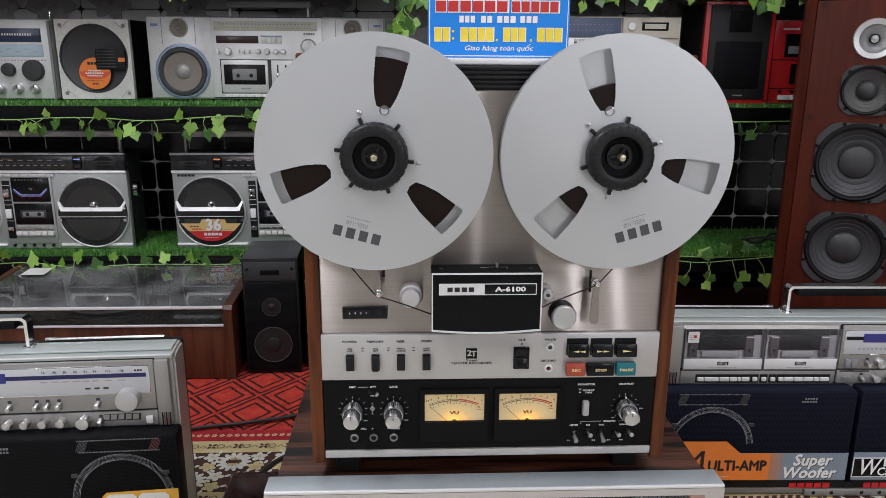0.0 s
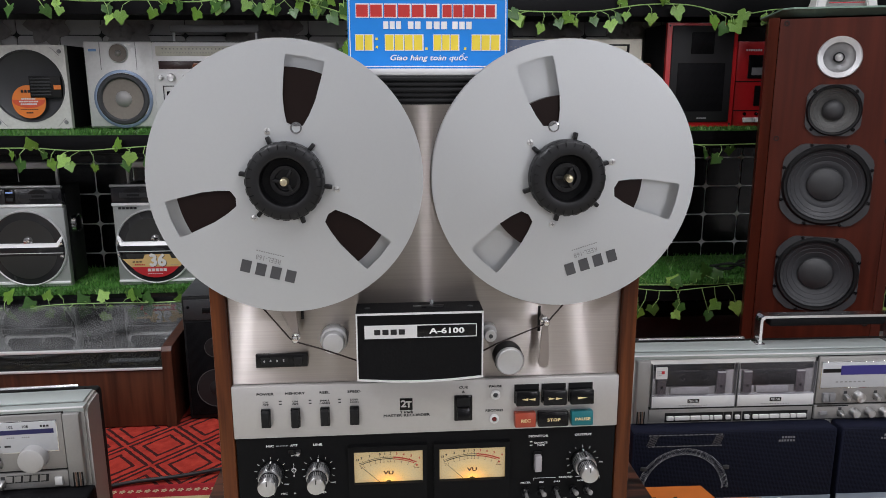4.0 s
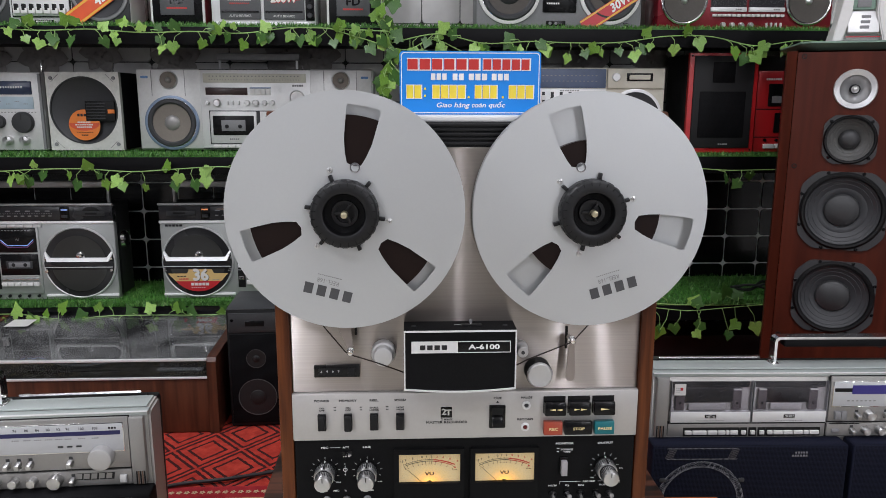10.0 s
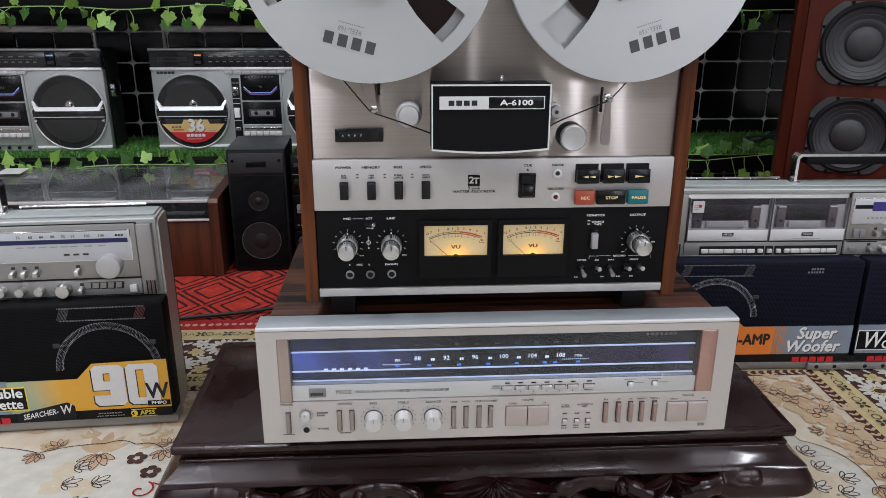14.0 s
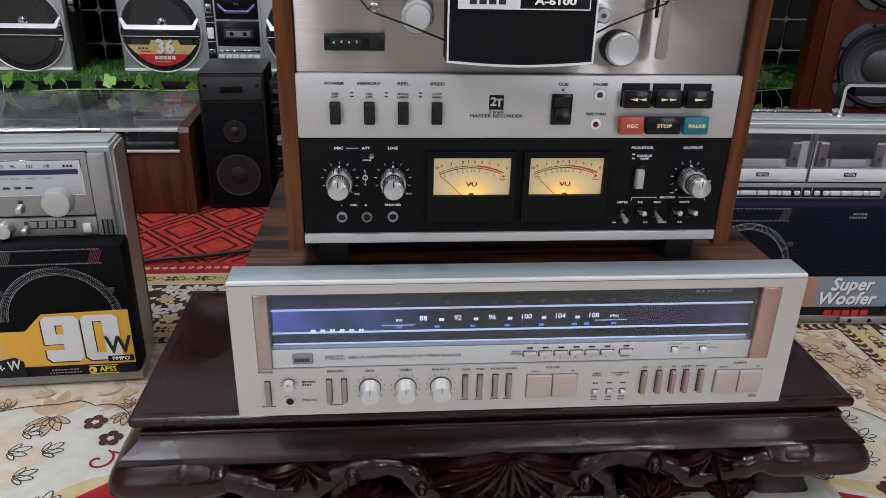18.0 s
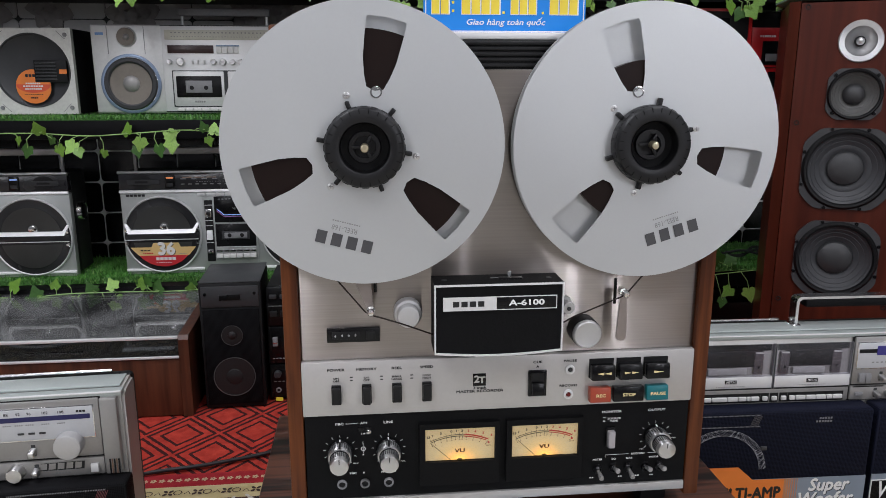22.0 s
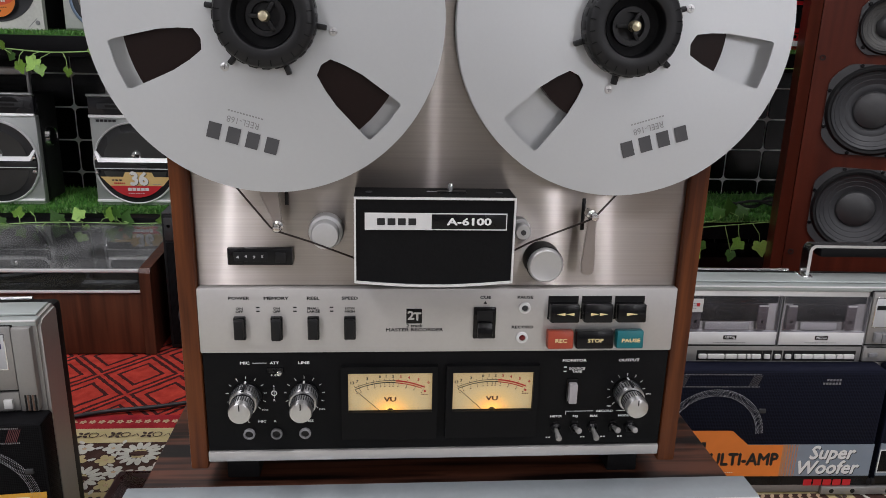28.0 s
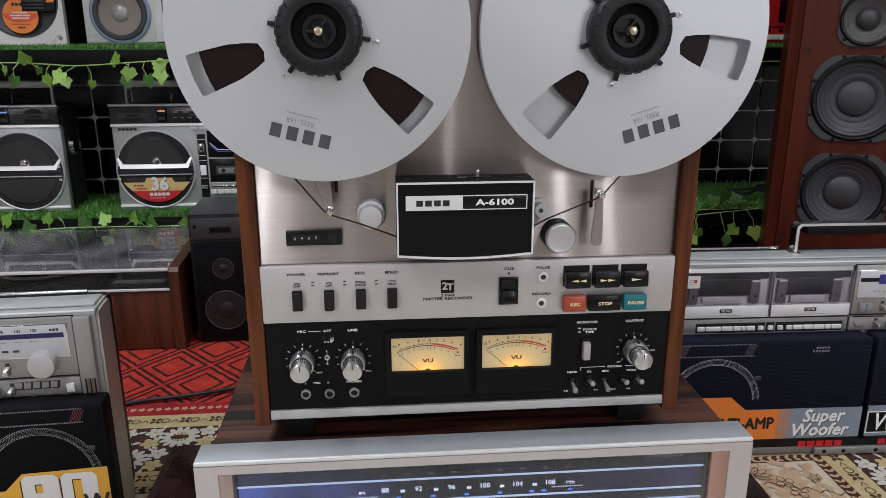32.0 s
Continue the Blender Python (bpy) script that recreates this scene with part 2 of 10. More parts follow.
def wood(name, dark, light, scale=9, stretch=(1, 1, 0.08), rough=0.4, coat=0.0, bands=0.0, spec=0.5):
    m, nt, b = mat_new(name)
    b.inputs["Specular IOR Level"].default_value = spec
    n1 = link_noise(nt, scale * 8, 6, stretch)
    n2 = link_noise(nt, scale, 4, stretch)
    ad = nt.nodes.new("ShaderNodeMath")
    ad.operation = "ADD"
    nt.links.new(n1, ad.inputs[0])
    nt.links.new(n2, ad.inputs[1])
    hf = nt.nodes.new("ShaderNodeMath")
    hf.operation = "MULTIPLY"
    hf.inputs[1].default_value = 0.5
    nt.links.new(ad.outputs[0], hf.inputs[0])
    mid = tuple((a + c) / 2 for a, c in zip(dark, light))
    nt.links.new(ramp(nt, hf.outputs[0], [(0.34 + bands, dark), (0.5, mid), (0.64 - bands, light)]), b.inputs["Base Color"])
    b.inputs["Roughness"].default_value = rough
    b.inputs["Coat Weight"].default_value = coat
    b.inputs["Coat Roughness"].default_value = 0.12
    bp = nt.nodes.new("ShaderNodeBump")
    bp.inputs["Strength"].default_value = 0.12
    bp.inputs["Distance"].default_value = 0.001
    nt.links.new(n1, bp.inputs["Height"])
    nt.links.new(bp.outputs[0], b.inputs["Normal"])
    return m


def brushed(name, col, rough, aniso, tangent, metal=1.0):
    m, nt, b = mat_new(name)
    st = (0.6, 1, 60) if tangent[2] else (60, 1, 0.6)
    n1 = link_noise(nt, 14, 3, st)
    n2 = link_noise(nt, 5, 3)
    nt.links.new(ramp(nt, n1, [(0.3, tuple(c * 0.93 for c in col)), (0.7, tuple(min(1, c * 1.05) for c in col))]), b.inputs["Base Color"])
    mr = nt.nodes.new("ShaderNodeMapRange")
    mr.inputs[3].default_value, mr.inputs[4].default_value = rough * 0.9, rough * 1.12
    nt.links.new(n2, mr.inputs[0])
    nt.links.new(mr.outputs[0], b.inputs["Roughness"])
    b.inputs["Metallic"].default_value = metal
    b.inputs["Anisotropic"].default_value = aniso
    cx = nt.nodes.new("ShaderNodeCombineXYZ")
    for k in range(3):
        cx.inputs[k].default_value = tangent[k]
    nt.links.new(cx.outputs[0], b.inputs["Tangent"])
    bp = nt.nodes.new("ShaderNodeBump")
    bp.inputs["Strength"].default_value = 0.02
    bp.inputs["Distance"].default_value = 0.0005
    nt.links.new(n1, bp.inputs["Height"])
    nt.links.new(bp.outputs[0], b.inputs["Normal"])
    return m


def glow(name, col, strength):
    m, nt, b = mat_new(name)
    b.inputs["Base Color"].default_value = (*col, 1)
    b.inputs["Emission Color"].default_value = (*col, 1)
    b.inputs["Emission Strength"].default_value = strength
    return m


def glass(name, tint, alpha, rough=0.03, haze=0.0):
    """Thin smoked acrylic: a clear sheet that tints and mirrors."""
    m, nt, b = mat_new(name)
    out = nt.nodes["Material Output"]
    nt.nodes.remove(b)
    tr = nt.nodes.new("ShaderNodeBsdfTransparent")
    tr.inputs[0].default_value = (*tint, 1)
    gl = nt.nodes.new("ShaderNodeBsdfGlossy")
    gl.inputs["Roughness"].default_value = rough
    fr = nt.nodes.new("ShaderNodeFresnel")
    fr.inputs[0].default_value = alpha
    mx = nt.nodes.new("ShaderNodeMixShader")
    nt.links.new(fr.outputs[0], mx.inputs[0])
    nt.links.new(tr.outputs[0], mx.inputs[1])
    nt.links.new(gl.outputs[0], mx.inputs[2])
    last = mx.outputs[0]
    # Patchy pale layer imitates blurred reflections, and dust, on the sheet.
    if haze:
        df = nt.nodes.new("ShaderNodeBsdfDiffuse")
        df.inputs[0].default_value = (0.6, 0.6, 0.6, 1)
        hz = nt.nodes.new("ShaderNodeMixShader")
        nt.links.new(ramp(nt, link_noise(nt, 9, 4), [(0.36, (haze * 0.2,) * 3), (0.64, (haze,) * 3)]), hz.inputs[0])
        nt.links.new(last, hz.inputs[1])
        nt.links.new(df.outputs[0], hz.inputs[2])
        last = hz.outputs[0]
    nt.links.new(last, out.inputs[0])
    return m


PANEL_STEEL = brushed("brushed_steel", (0.42, 0.375, 0.342), 0.36, 1.0, (0, 0, 1))


def add_streaks(m, col, rough, aniso, share):
    """A second, strongly stretched gloss: lamps mirror as upright streaks across the brush lines."""
    nt = m.node_tree
    b, out = nt.nodes["Principled BSDF"], nt.nodes["Material Output"]
    an = nt.nodes.new("ShaderNodeBsdfAnisotropic")
    an.inputs["Roughness"].default_value, an.inputs["Anisotropy"].default_value = rough, aniso
    cx = nt.nodes.new("ShaderNodeCombineXYZ")
    cx.inputs[0].default_value = 1.0
    nt.links.new(cx.outputs[0], an.inputs["Tangent"])
    nt.links.new(ramp(nt, link_noise(nt, 14, 3, (0.6, 1, 60)), [(0.3, tuple(c * 0.85 for c in col)), (0.7, col)]), an.inputs["Color"])
    mx = nt.nodes.new("ShaderNodeMixShader")
    mx.inputs[0].default_value = share
    nt.links.new(b.outputs[0], mx.inputs[1])
    nt.links.new(an.outputs[0], mx.inputs[2])
    nt.links.new(mx.outputs[0], out.inputs[0])


add_streaks(PANEL_STEEL, (0.54, 0.5, 0.475), 0.26, 0.85, 0.5)
PANEL_SILVER = surf("satin_silver_panel", (0.53, 0.515, 0.5), 0.42, 0.55, 0.03, 300, 8, bump=0.02)
REEL_ALU = surf("satin_reel_aluminium", (0.553, 0.566, 0.57), 0.42, 0.7, 0.015, 400, 4, bump=0.02)
RECEIVER_SILVER = surf("champagne_silver", (0.585, 0.55, 0.535), 0.38, 0.65, 0.03, 300, 6, bump=0.02)
BOOM_SILVER = surf("silver_plastic", (0.315, 0.307, 0.295), 0.36, 0.5, 0.04, 250, 5, bump=0.03)
CASE_SILVER = surf("warm_silver_case", (0.42, 0.405, 0.38), 0.38, 0.5, 0.05, 200, 5, bump=0.03)
BOOM_TOP = surf("grey_green_silver_top", (0.43, 0.47, 0.455), 0.42, 0.4, 0.04, 250, 5, bump=0.03)
LIGHT_SILVER = surf("light_silver_plastic", (0.73, 0.73, 0.725), 0.4, 0.35, 0.04, 250, 5, bump=0.03)
WHITE_SILVER = surf("pale_silver_panel", (0.74, 0.74, 0.735), 0.4, 0.25, 0.03, 250, 5, bump=0.02)
CHROME = surf("chrome", (0.8, 0.8, 0.8), 0.12, 1.0, 0.02, 40, 5, bump=0.0, rvar=0.05)
KNOB_ALU = surf("turned_aluminium", (0.62, 0.615, 0.61), 0.33, 1.0, 0.05, 300, 10, bump=0.03)
kb_ = KNOB_ALU.node_tree.nodes["Principled BSDF"]
tg_ = KNOB_ALU.node_tree.nodes.new("ShaderNodeTangent")
tg_.direction_type, tg_.axis = "RADIAL", "Y"
KNOB_ALU.node_tree.links.new(tg_.outputs[0], kb_.inputs["Tangent"])
kb_.inputs["Anisotropic"].default_value, kb_.inputs["Anisotropic Rotation"].default_value = 0.8, 0.25
SATIN_KNOB = surf("satin_white_aluminium", (0.5, 0.495, 0.49), 0.4, 0.55, 0.03, 300, 10, bump=0.03)
BLACK_PANEL = surf("black_anodised_panel", (0.0055, 0.0055, 0.0058), 0.5, 0.0, 0.2, 300, 8, bump=0.03, spec=0.1)
BLACK_GLOSS = surf("gloss_black_plastic", (0.0045, 0.0045, 0.005), 0.22, 0.0, 0.2, 200, 8, bump=0.01, spec=0.27)
BLACK_MATT = surf("matt_black_plastic", (0.009, 0.009, 0.0095), 0.5, 0.0, 0.2, 250, 8, bump=0.06, spec=0.25)
BLACK_VINYL = surf("black_vinyl", (0.0045, 0.0045, 0.005), 0.6, 0.0, 0.3, 400, 8, bump=0.2, spec=0.12)
DARK_GREY = surf("dark_grey_plastic", (0.027, 0.028, 0.03), 0.5, 0.0, 0.15, 200, 8, bump=0.05)
MID_GREY = surf("mid_grey_plastic", (0.2, 0.2, 0.205), 0.5, 0.0, 0.1, 200, 8, bump=0.05)
SHELF_BLACK = surf("black_shelf_board", (0.0035, 0.0035, 0.004), 0.45, 0.0, 0.3, 120, 4, bump=0.08, spec=0.12)


def mesh_grille(name, hole, web):
    """Fine perforated metal: small dark holes in a painted web."""
    m, nt, b = mat_new(name)
    tc = nt.nodes.new("ShaderNodeTexCoord")
    vo = nt.nodes.new("ShaderNodeTexVoronoi")
    vo.inputs["Scale"].default_value = 380
    vo.inputs["Randomness"].default_value = 0.12
    nt.links.new(tc.outputs["Object"], vo.inputs["Vector"])
    col = ramp(nt, vo.outputs["Distance"], [(0.3, hole), (0.5, web)])
    nt.links.new(col, b.inputs["Base Color"])
    bp = nt.nodes.new("ShaderNodeBump")
    bp.inputs["Strength"].default_value = 0.4
    bp.inputs["Distance"].default_value = 0.001
    nt.links.new(vo.outputs["Distance"], bp.inputs["Height"])
    nt.links.new(bp.outputs[0], b.inputs["Normal"])
    b.inputs["Roughness"].default_value = 0.55
    b.inputs["Specular IOR Level"].default_value = 0.07
    return m


NAVY_GRILLE = mesh_grille("navy_black_grille", (0.0025, 0.003, 0.006), (0.0105, 0.012, 0.0235))
BLACK_GRILLE = mesh_grille("black_mesh_grille", (0.0008, 0.0008, 0.001), (0.0085, 0.0085, 0.0095))
CONE_GREY = surf("grey_speaker_cone", (0.032, 0.033, 0.036), 0.55, 0.0, 0.1, 150, 8, bump=0.08)
CONE_PALE = surf("pale_grey_cone", (0.085, 0.084, 0.08), 0.5, 0.0, 0.08, 150, 8, bump=0.05)
CONE_DARK = surf("black_speaker_cone", (0.022, 0.022, 0.025), 0.5, 0.0, 0.15, 150, 8, bump=0.08)
CONE_BROWN = surf("brown_grey_speaker_cone", (0.075, 0.066, 0.058), 0.7, 0.0, 0.1, 150, 8, bump=0.08)
CONE_TAUPE = surf("taupe_speaker_cone", (0.2, 0.175, 0.15), 0.7, 0.0, 0.1, 150, 8, bump=0.08)
SURROUND_BLACK = surf("black_foam_surround", (0.004, 0.004, 0.0045), 0.5, 0.0, 0.1, 150, 8, bump=0.04, spec=0.3)
RUBBER = surf("rubber_surround", (0.009, 0.009, 0.0095), 0.45, 0.0, 0.1, 150, 8, bump=0.04)
TAPE = surf("brown_magnetic_tape", (0.0115, 0.0058, 0.0048), 0.4, 0.0, 0.08, 300, 5, bump=0.03, spec=0.16)
LOCK_BLACK = surf("black_hub_plastic", (0.008, 0.008, 0.0088), 0.42, 0.0, 0.2, 200, 8, bump=0.05, spec=0.35)
INK_BLACK = surf("black_ink", (0.007, 0.007, 0.008), 0.5, 0, 0.05, bump=0)
INK_WHITE = surf("white_ink", (0.78, 0.78, 0.76), 0.5, 0, 0.03, bump=0)
INK_GREY = surf("grey_ink", (0.25, 0.25, 0.25), 0.5, 0, 0.05, bump=0)
INK_RED = surf("red_ink", (0.5, 0.025, 0.02), 0.45, 0, 0.05, bump=0)
INK_YELLOW = surf("yellow_ink", (0.8, 0.62, 0.05), 0.45, 0, 0.05, bump=0)
STICKER_YELLOW = surf("amber_yellow_print", (0.72, 0.38, 0.04), 0.35, 0, 0.06, 40, 6, bump=0)
STICKER_ORANGE = surf("orange_print", (0.75, 0.2, 0.03), 0.35, 0, 0.08, 40, 6, bump=0)
STICKER_BLUE = surf("grey_blue_print", (0.21, 0.25, 0.3), 0.35, 0, 0.08, 40, 6, bump=0)
STICKER_RED = surf("red_print", (0.5, 0.014, 0.022), 0.35, 0, 0.05, 40, 6, bump=0)
STICKER_TAN = surf("tan_print", (0.62, 0.42, 0.16), 0.35, 0, 0.05, 40, 6, bump=0)
STICKER_GREEN = surf("pale_green_print", (0.36, 0.42, 0.28), 0.35, 0, 0.08, 40, 6, bump=0)
# A faint glow is put into the printed board's blue.
SIGN_BLUE_GLOW = glow("glowing_sign_blue", (0.0, 0.19, 0.62), 0.12)
BTN_RED = surf("red_button", (0.35, 0.052, 0.024), 0.35, 0, 0.05, bump=0.02)
BTN_TEAL = surf("teal_button", (0.0, 0.125, 0.145), 0.35, 0, 0.05, bump=0.02)
RED_CASE = surf("red_painted_case", (0.42, 0.012, 0.015), 0.3, 0.0, 0.08, 200, 5, bump=0.02, coat=0.3)
DARK_RED_CASE = surf("maroon_metallic_case", (0.22, 0.012, 0.022), 0.3, 0.3, 0.1, 200, 5, bump=0.02, coat=0.3)
WALNUT_SIDE = wood("walnut_case", (0.06, 0.0155, 0.0048), (0.215, 0.064, 0.018), 12, (1, 1, 0.05), 0.42, 0.0, 0.05, 0.22)
ROSEWOOD = wood("rosewood_veneer", (0.004, 0.0019, 0.0017), (0.098, 0.035, 0.02), 10, (0.05, 1, 1), 0.36, 0.0, 0.1, 0.4)
CHERRY = wood("cherry_cabinet", (0.042, 0.0078, 0.0042), (0.092, 0.018, 0.009), 6, (1, 1, 0.06), 0.36, 0.0, 0.0, 0.22)
PLINTH_WOOD = wood("plinth_wood", (0.036, 0.012, 0.0068), (0.115, 0.038, 0.019), 9, (1, 1, 0.06), 0.42, 0.0, 0.02, 0.35)
LACQUER = surf("dark_lacquered_wood", (0.0155, 0.0036, 0.004), 0.1, 0.0, 0.5, 60, 9, (0.15, 1, 1), bump=0.15, coat=0.0, rvar=0.4, spec=0.4)
DARK_DECK = surf("dark_brown_deck", (0.1, 0.09, 0.08), 0.35, 0, 0.3, 60, 8, bump=0.05)
SMOKED = glass("smoked_acrylic", (0.74, 0.76, 0.75), 1.55, 0.03, 0.095)
FRONT_GLASS = glass("dark_lid_glass", (0.42, 0.43, 0.44), 1.45)
CLEAR = glass("clear_acrylic", (0.74, 0.73, 0.76), 1.2, 0.03, 0.045)
# The display's haze stands in for mottled room reflections.
DISPLAY_GLASS = glass("dark_display_glass", (0.75, 0.76, 0.8), 1.42, 0.03, 0.036)
GREEN_PLATE = surf("pale_green_plastic", (0.19, 0.29, 0.23), 0.45, 0, 0.06, 100, 6, bump=0.03)
OFF_WHITE = surf("off_white_plastic", (0.68, 0.67, 0.65), 0.4, 0, 0.04, 100, 6, bump=0.03)
CREAM = surf("cream_plastic", (0.58, 0.55, 0.46), 0.45, 0, 0.05, 100, 6, bump=0.03)
WALL_GROUT = surf("pale_grout", (0.78, 0.78, 0.76), 0.8, 0, 0.12, 60, 5, bump=0.15)
TILE_BLACK = surf("black_glazed_tile", (0.004, 0.004, 0.0045), 0.16, 0, 0.2, 30, 4, bump=0.02)
TILE_GREY = surf("grey_ceramic_tile", (0.55, 0.54, 0.525), 0.4, 0, 0.1, 25, 4, bump=0.05)
TILE_FLOWER = surf("brown_grey_relief", (0.29, 0.27, 0.255), 0.5, 0, 0.25, 60, 9, bump=0.1)
PLASTER = surf("white_plaster", (0.7, 0.7, 0.68), 0.8, 0, 0.05, 30, 3, bump=0.1)
LEAF = surf("ivy_leaf", (0.135, 0.27, 0.035), 0.4, 0, 0.4, 40, 12, bump=0.1)
LEAF_PALE = surf("pale_ivy_leaf", (0.26, 0.44, 0.095), 0.4, 0, 0.35, 40, 12, bump=0.1)
LEAF_DARK = surf("dark_ivy_leaf", (0.045, 0.12, 0.022), 0.35, 0, 0.4, 40, 12, bump=0.1)
STEM = surf("ivy_stem", (0.26, 0.42, 0.13), 0.5, 0, 0.2, 60, 10, bump=0.05)
GRASS = surf("plastic_grass", (0.06, 0.2, 0.03), 0.5, 0, 0.55, 50, 9, bump=0.0)
CABLE = surf("black_cable", (0.012, 0.012, 0.013), 0.45, 0, 0.2, 100, 8, bump=0.03)

# ---- the room ----
WALL_Y = 2.6


def structure(name, mat, x0, x1, y0, y1, z0, z1, label, bev=0.0):
    bm = bmesh.new()
    add_box(bm, x0, x1, y0, y1, z0, z1, bev)
    return tagged(part(name, bm, mat, None), label, name.split("_")[0], "", "structure")


# Unseen walls close the room; their dark grey holds back bounce light.
WALL_DARK = surf("unseen_wall_grey", (0.16, 0.16, 0.165), 0.7, 0, 0.1, 30, 3, bump=0.1)
FLOOR_TILE = surf("pale_floor_tile", (0.45, 0.43, 0.4), 0.3, 0, 0.08, 20, 3, bump=0.02)
structure("floor", FLOOR_TILE, -3.2, 3.2, -3.2, 2.9, -0.1, -0.006, "pale tiled shop floor under the carpets")
structure("ceiling", PLASTER, -3.2, 3.2, -3.2, 2.9, CEILING, CEILING + 0.1, "unseen white plaster ceiling that closes the room")
structure("wall_west", WALL_DARK, -3.3, -3.2, -3.2, 2.9, -0.1, CEILING, "unseen side wall, grey to hold back bounce light")
structure("wall_east", WALL_DARK, 3.2, 3.3, -3.2, 2.9, -0.1, CEILING, "unseen side wall, grey to hold back bounce light")
structure("wall_south", WALL_DARK, -3.2, 3.2, -3.3, -3.2, -0.1, CEILING, "unseen wall behind the viewer, grey to hold back bounce light")
back_wall = structure("wall_north", WALL_GROUT, -3.2, 3.2, WALL_Y, WALL_Y + 0.2, -0.1, CEILING, "tiled back wall behind the shelves")


def ceiling_fill_light(x, y, length, watts):
    th = thing("ceiling_fill_light", "unseen white ceiling batten with an added fill tube", "lamp", (x, y, CEILING), group="ceiling lights")
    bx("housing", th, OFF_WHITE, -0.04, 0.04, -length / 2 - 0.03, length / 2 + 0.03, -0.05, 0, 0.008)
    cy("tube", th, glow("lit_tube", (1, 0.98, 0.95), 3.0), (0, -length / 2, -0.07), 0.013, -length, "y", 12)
    la = bpy.data.lights.new("fill_tube_light", "AREA")
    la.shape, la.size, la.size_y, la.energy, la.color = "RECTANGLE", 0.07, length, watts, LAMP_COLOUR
    lo = new("fill_tube_light", la)
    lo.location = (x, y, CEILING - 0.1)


for args in FILL_TUBES:
    ceiling_fill_light(*args)


def wall_fill_light(x, z, length, watts):
    th = thing("wall_fill_light", "unseen white upright wall batten, added for streaks and front fill", "lamp", (x, -3.2, z), group="wall lights")
    bx("housing", th, OFF_WHITE, -0.03, 0.03, 0.0, 0.04, -0.03, length + 0.03, 0.008)
    cy("tube", th, bpy.data.materials["lit_tube"], (0, 0.06, 0), 0.013, length, "z", 12)
    la = bpy.data.lights.new("fill_tube_light", "AREA")
    la.shape, la.size, la.size_y, la.energy, la.color = "RECTANGLE", 0.06, length, watts, LAMP_COLOUR
    lo = new("fill_tube_light", la)
    lo.matrix_basis = look((x, -3.11, z + length / 2), (x, 0.0, z + length / 2))


for args in WALL_FILL_TUBES:
    wall_fill_light(*args)

# shelves along the back wall
SHELF_FRONT = 2.23
SHELF_TOPS = (0.232, 0.695, 1.062)
for z in SHELF_TOPS:
    sh = thing("shelf", "long black shelf board fixed to the tiled wall", "shelf", (0, SHELF_FRONT, z), group="black wall shelves")
    bx("board", sh, SHELF_BLACK, -2.4, 2.4, 0, WALL_Y - SHELF_FRONT - 0.006, -0.036, 0, 0.003)
    bx("front_lip", sh, SHELF_BLACK, -2.4, 2.4, -0.006, -0.0005, -0.05, 0.0, 0.002)
for x in (-1.62, 2.3):
    po = thing("shelf_post", "black metal upright that carries the shelves", "post", (x, SHELF_FRONT + 0.03, 0), group="shelf uprights")
    bx("upright", po, SHELF_BLACK, -0.02, 0.02, 0, 0.04, 0, 1.5, 0.003)
# low ledge at the foot of the wall
structure("trim_ledge", surf("maroon_skirting", (0.03, 0.007, 0.006), 0.4, 0, 0.3, 40, 5, bump=0.05), -2.4, 2.4, 2.42, WALL_Y - 0.012, -0.006, 0.068, "dark maroon ledge at the foot of the tiled wall", 0.004)

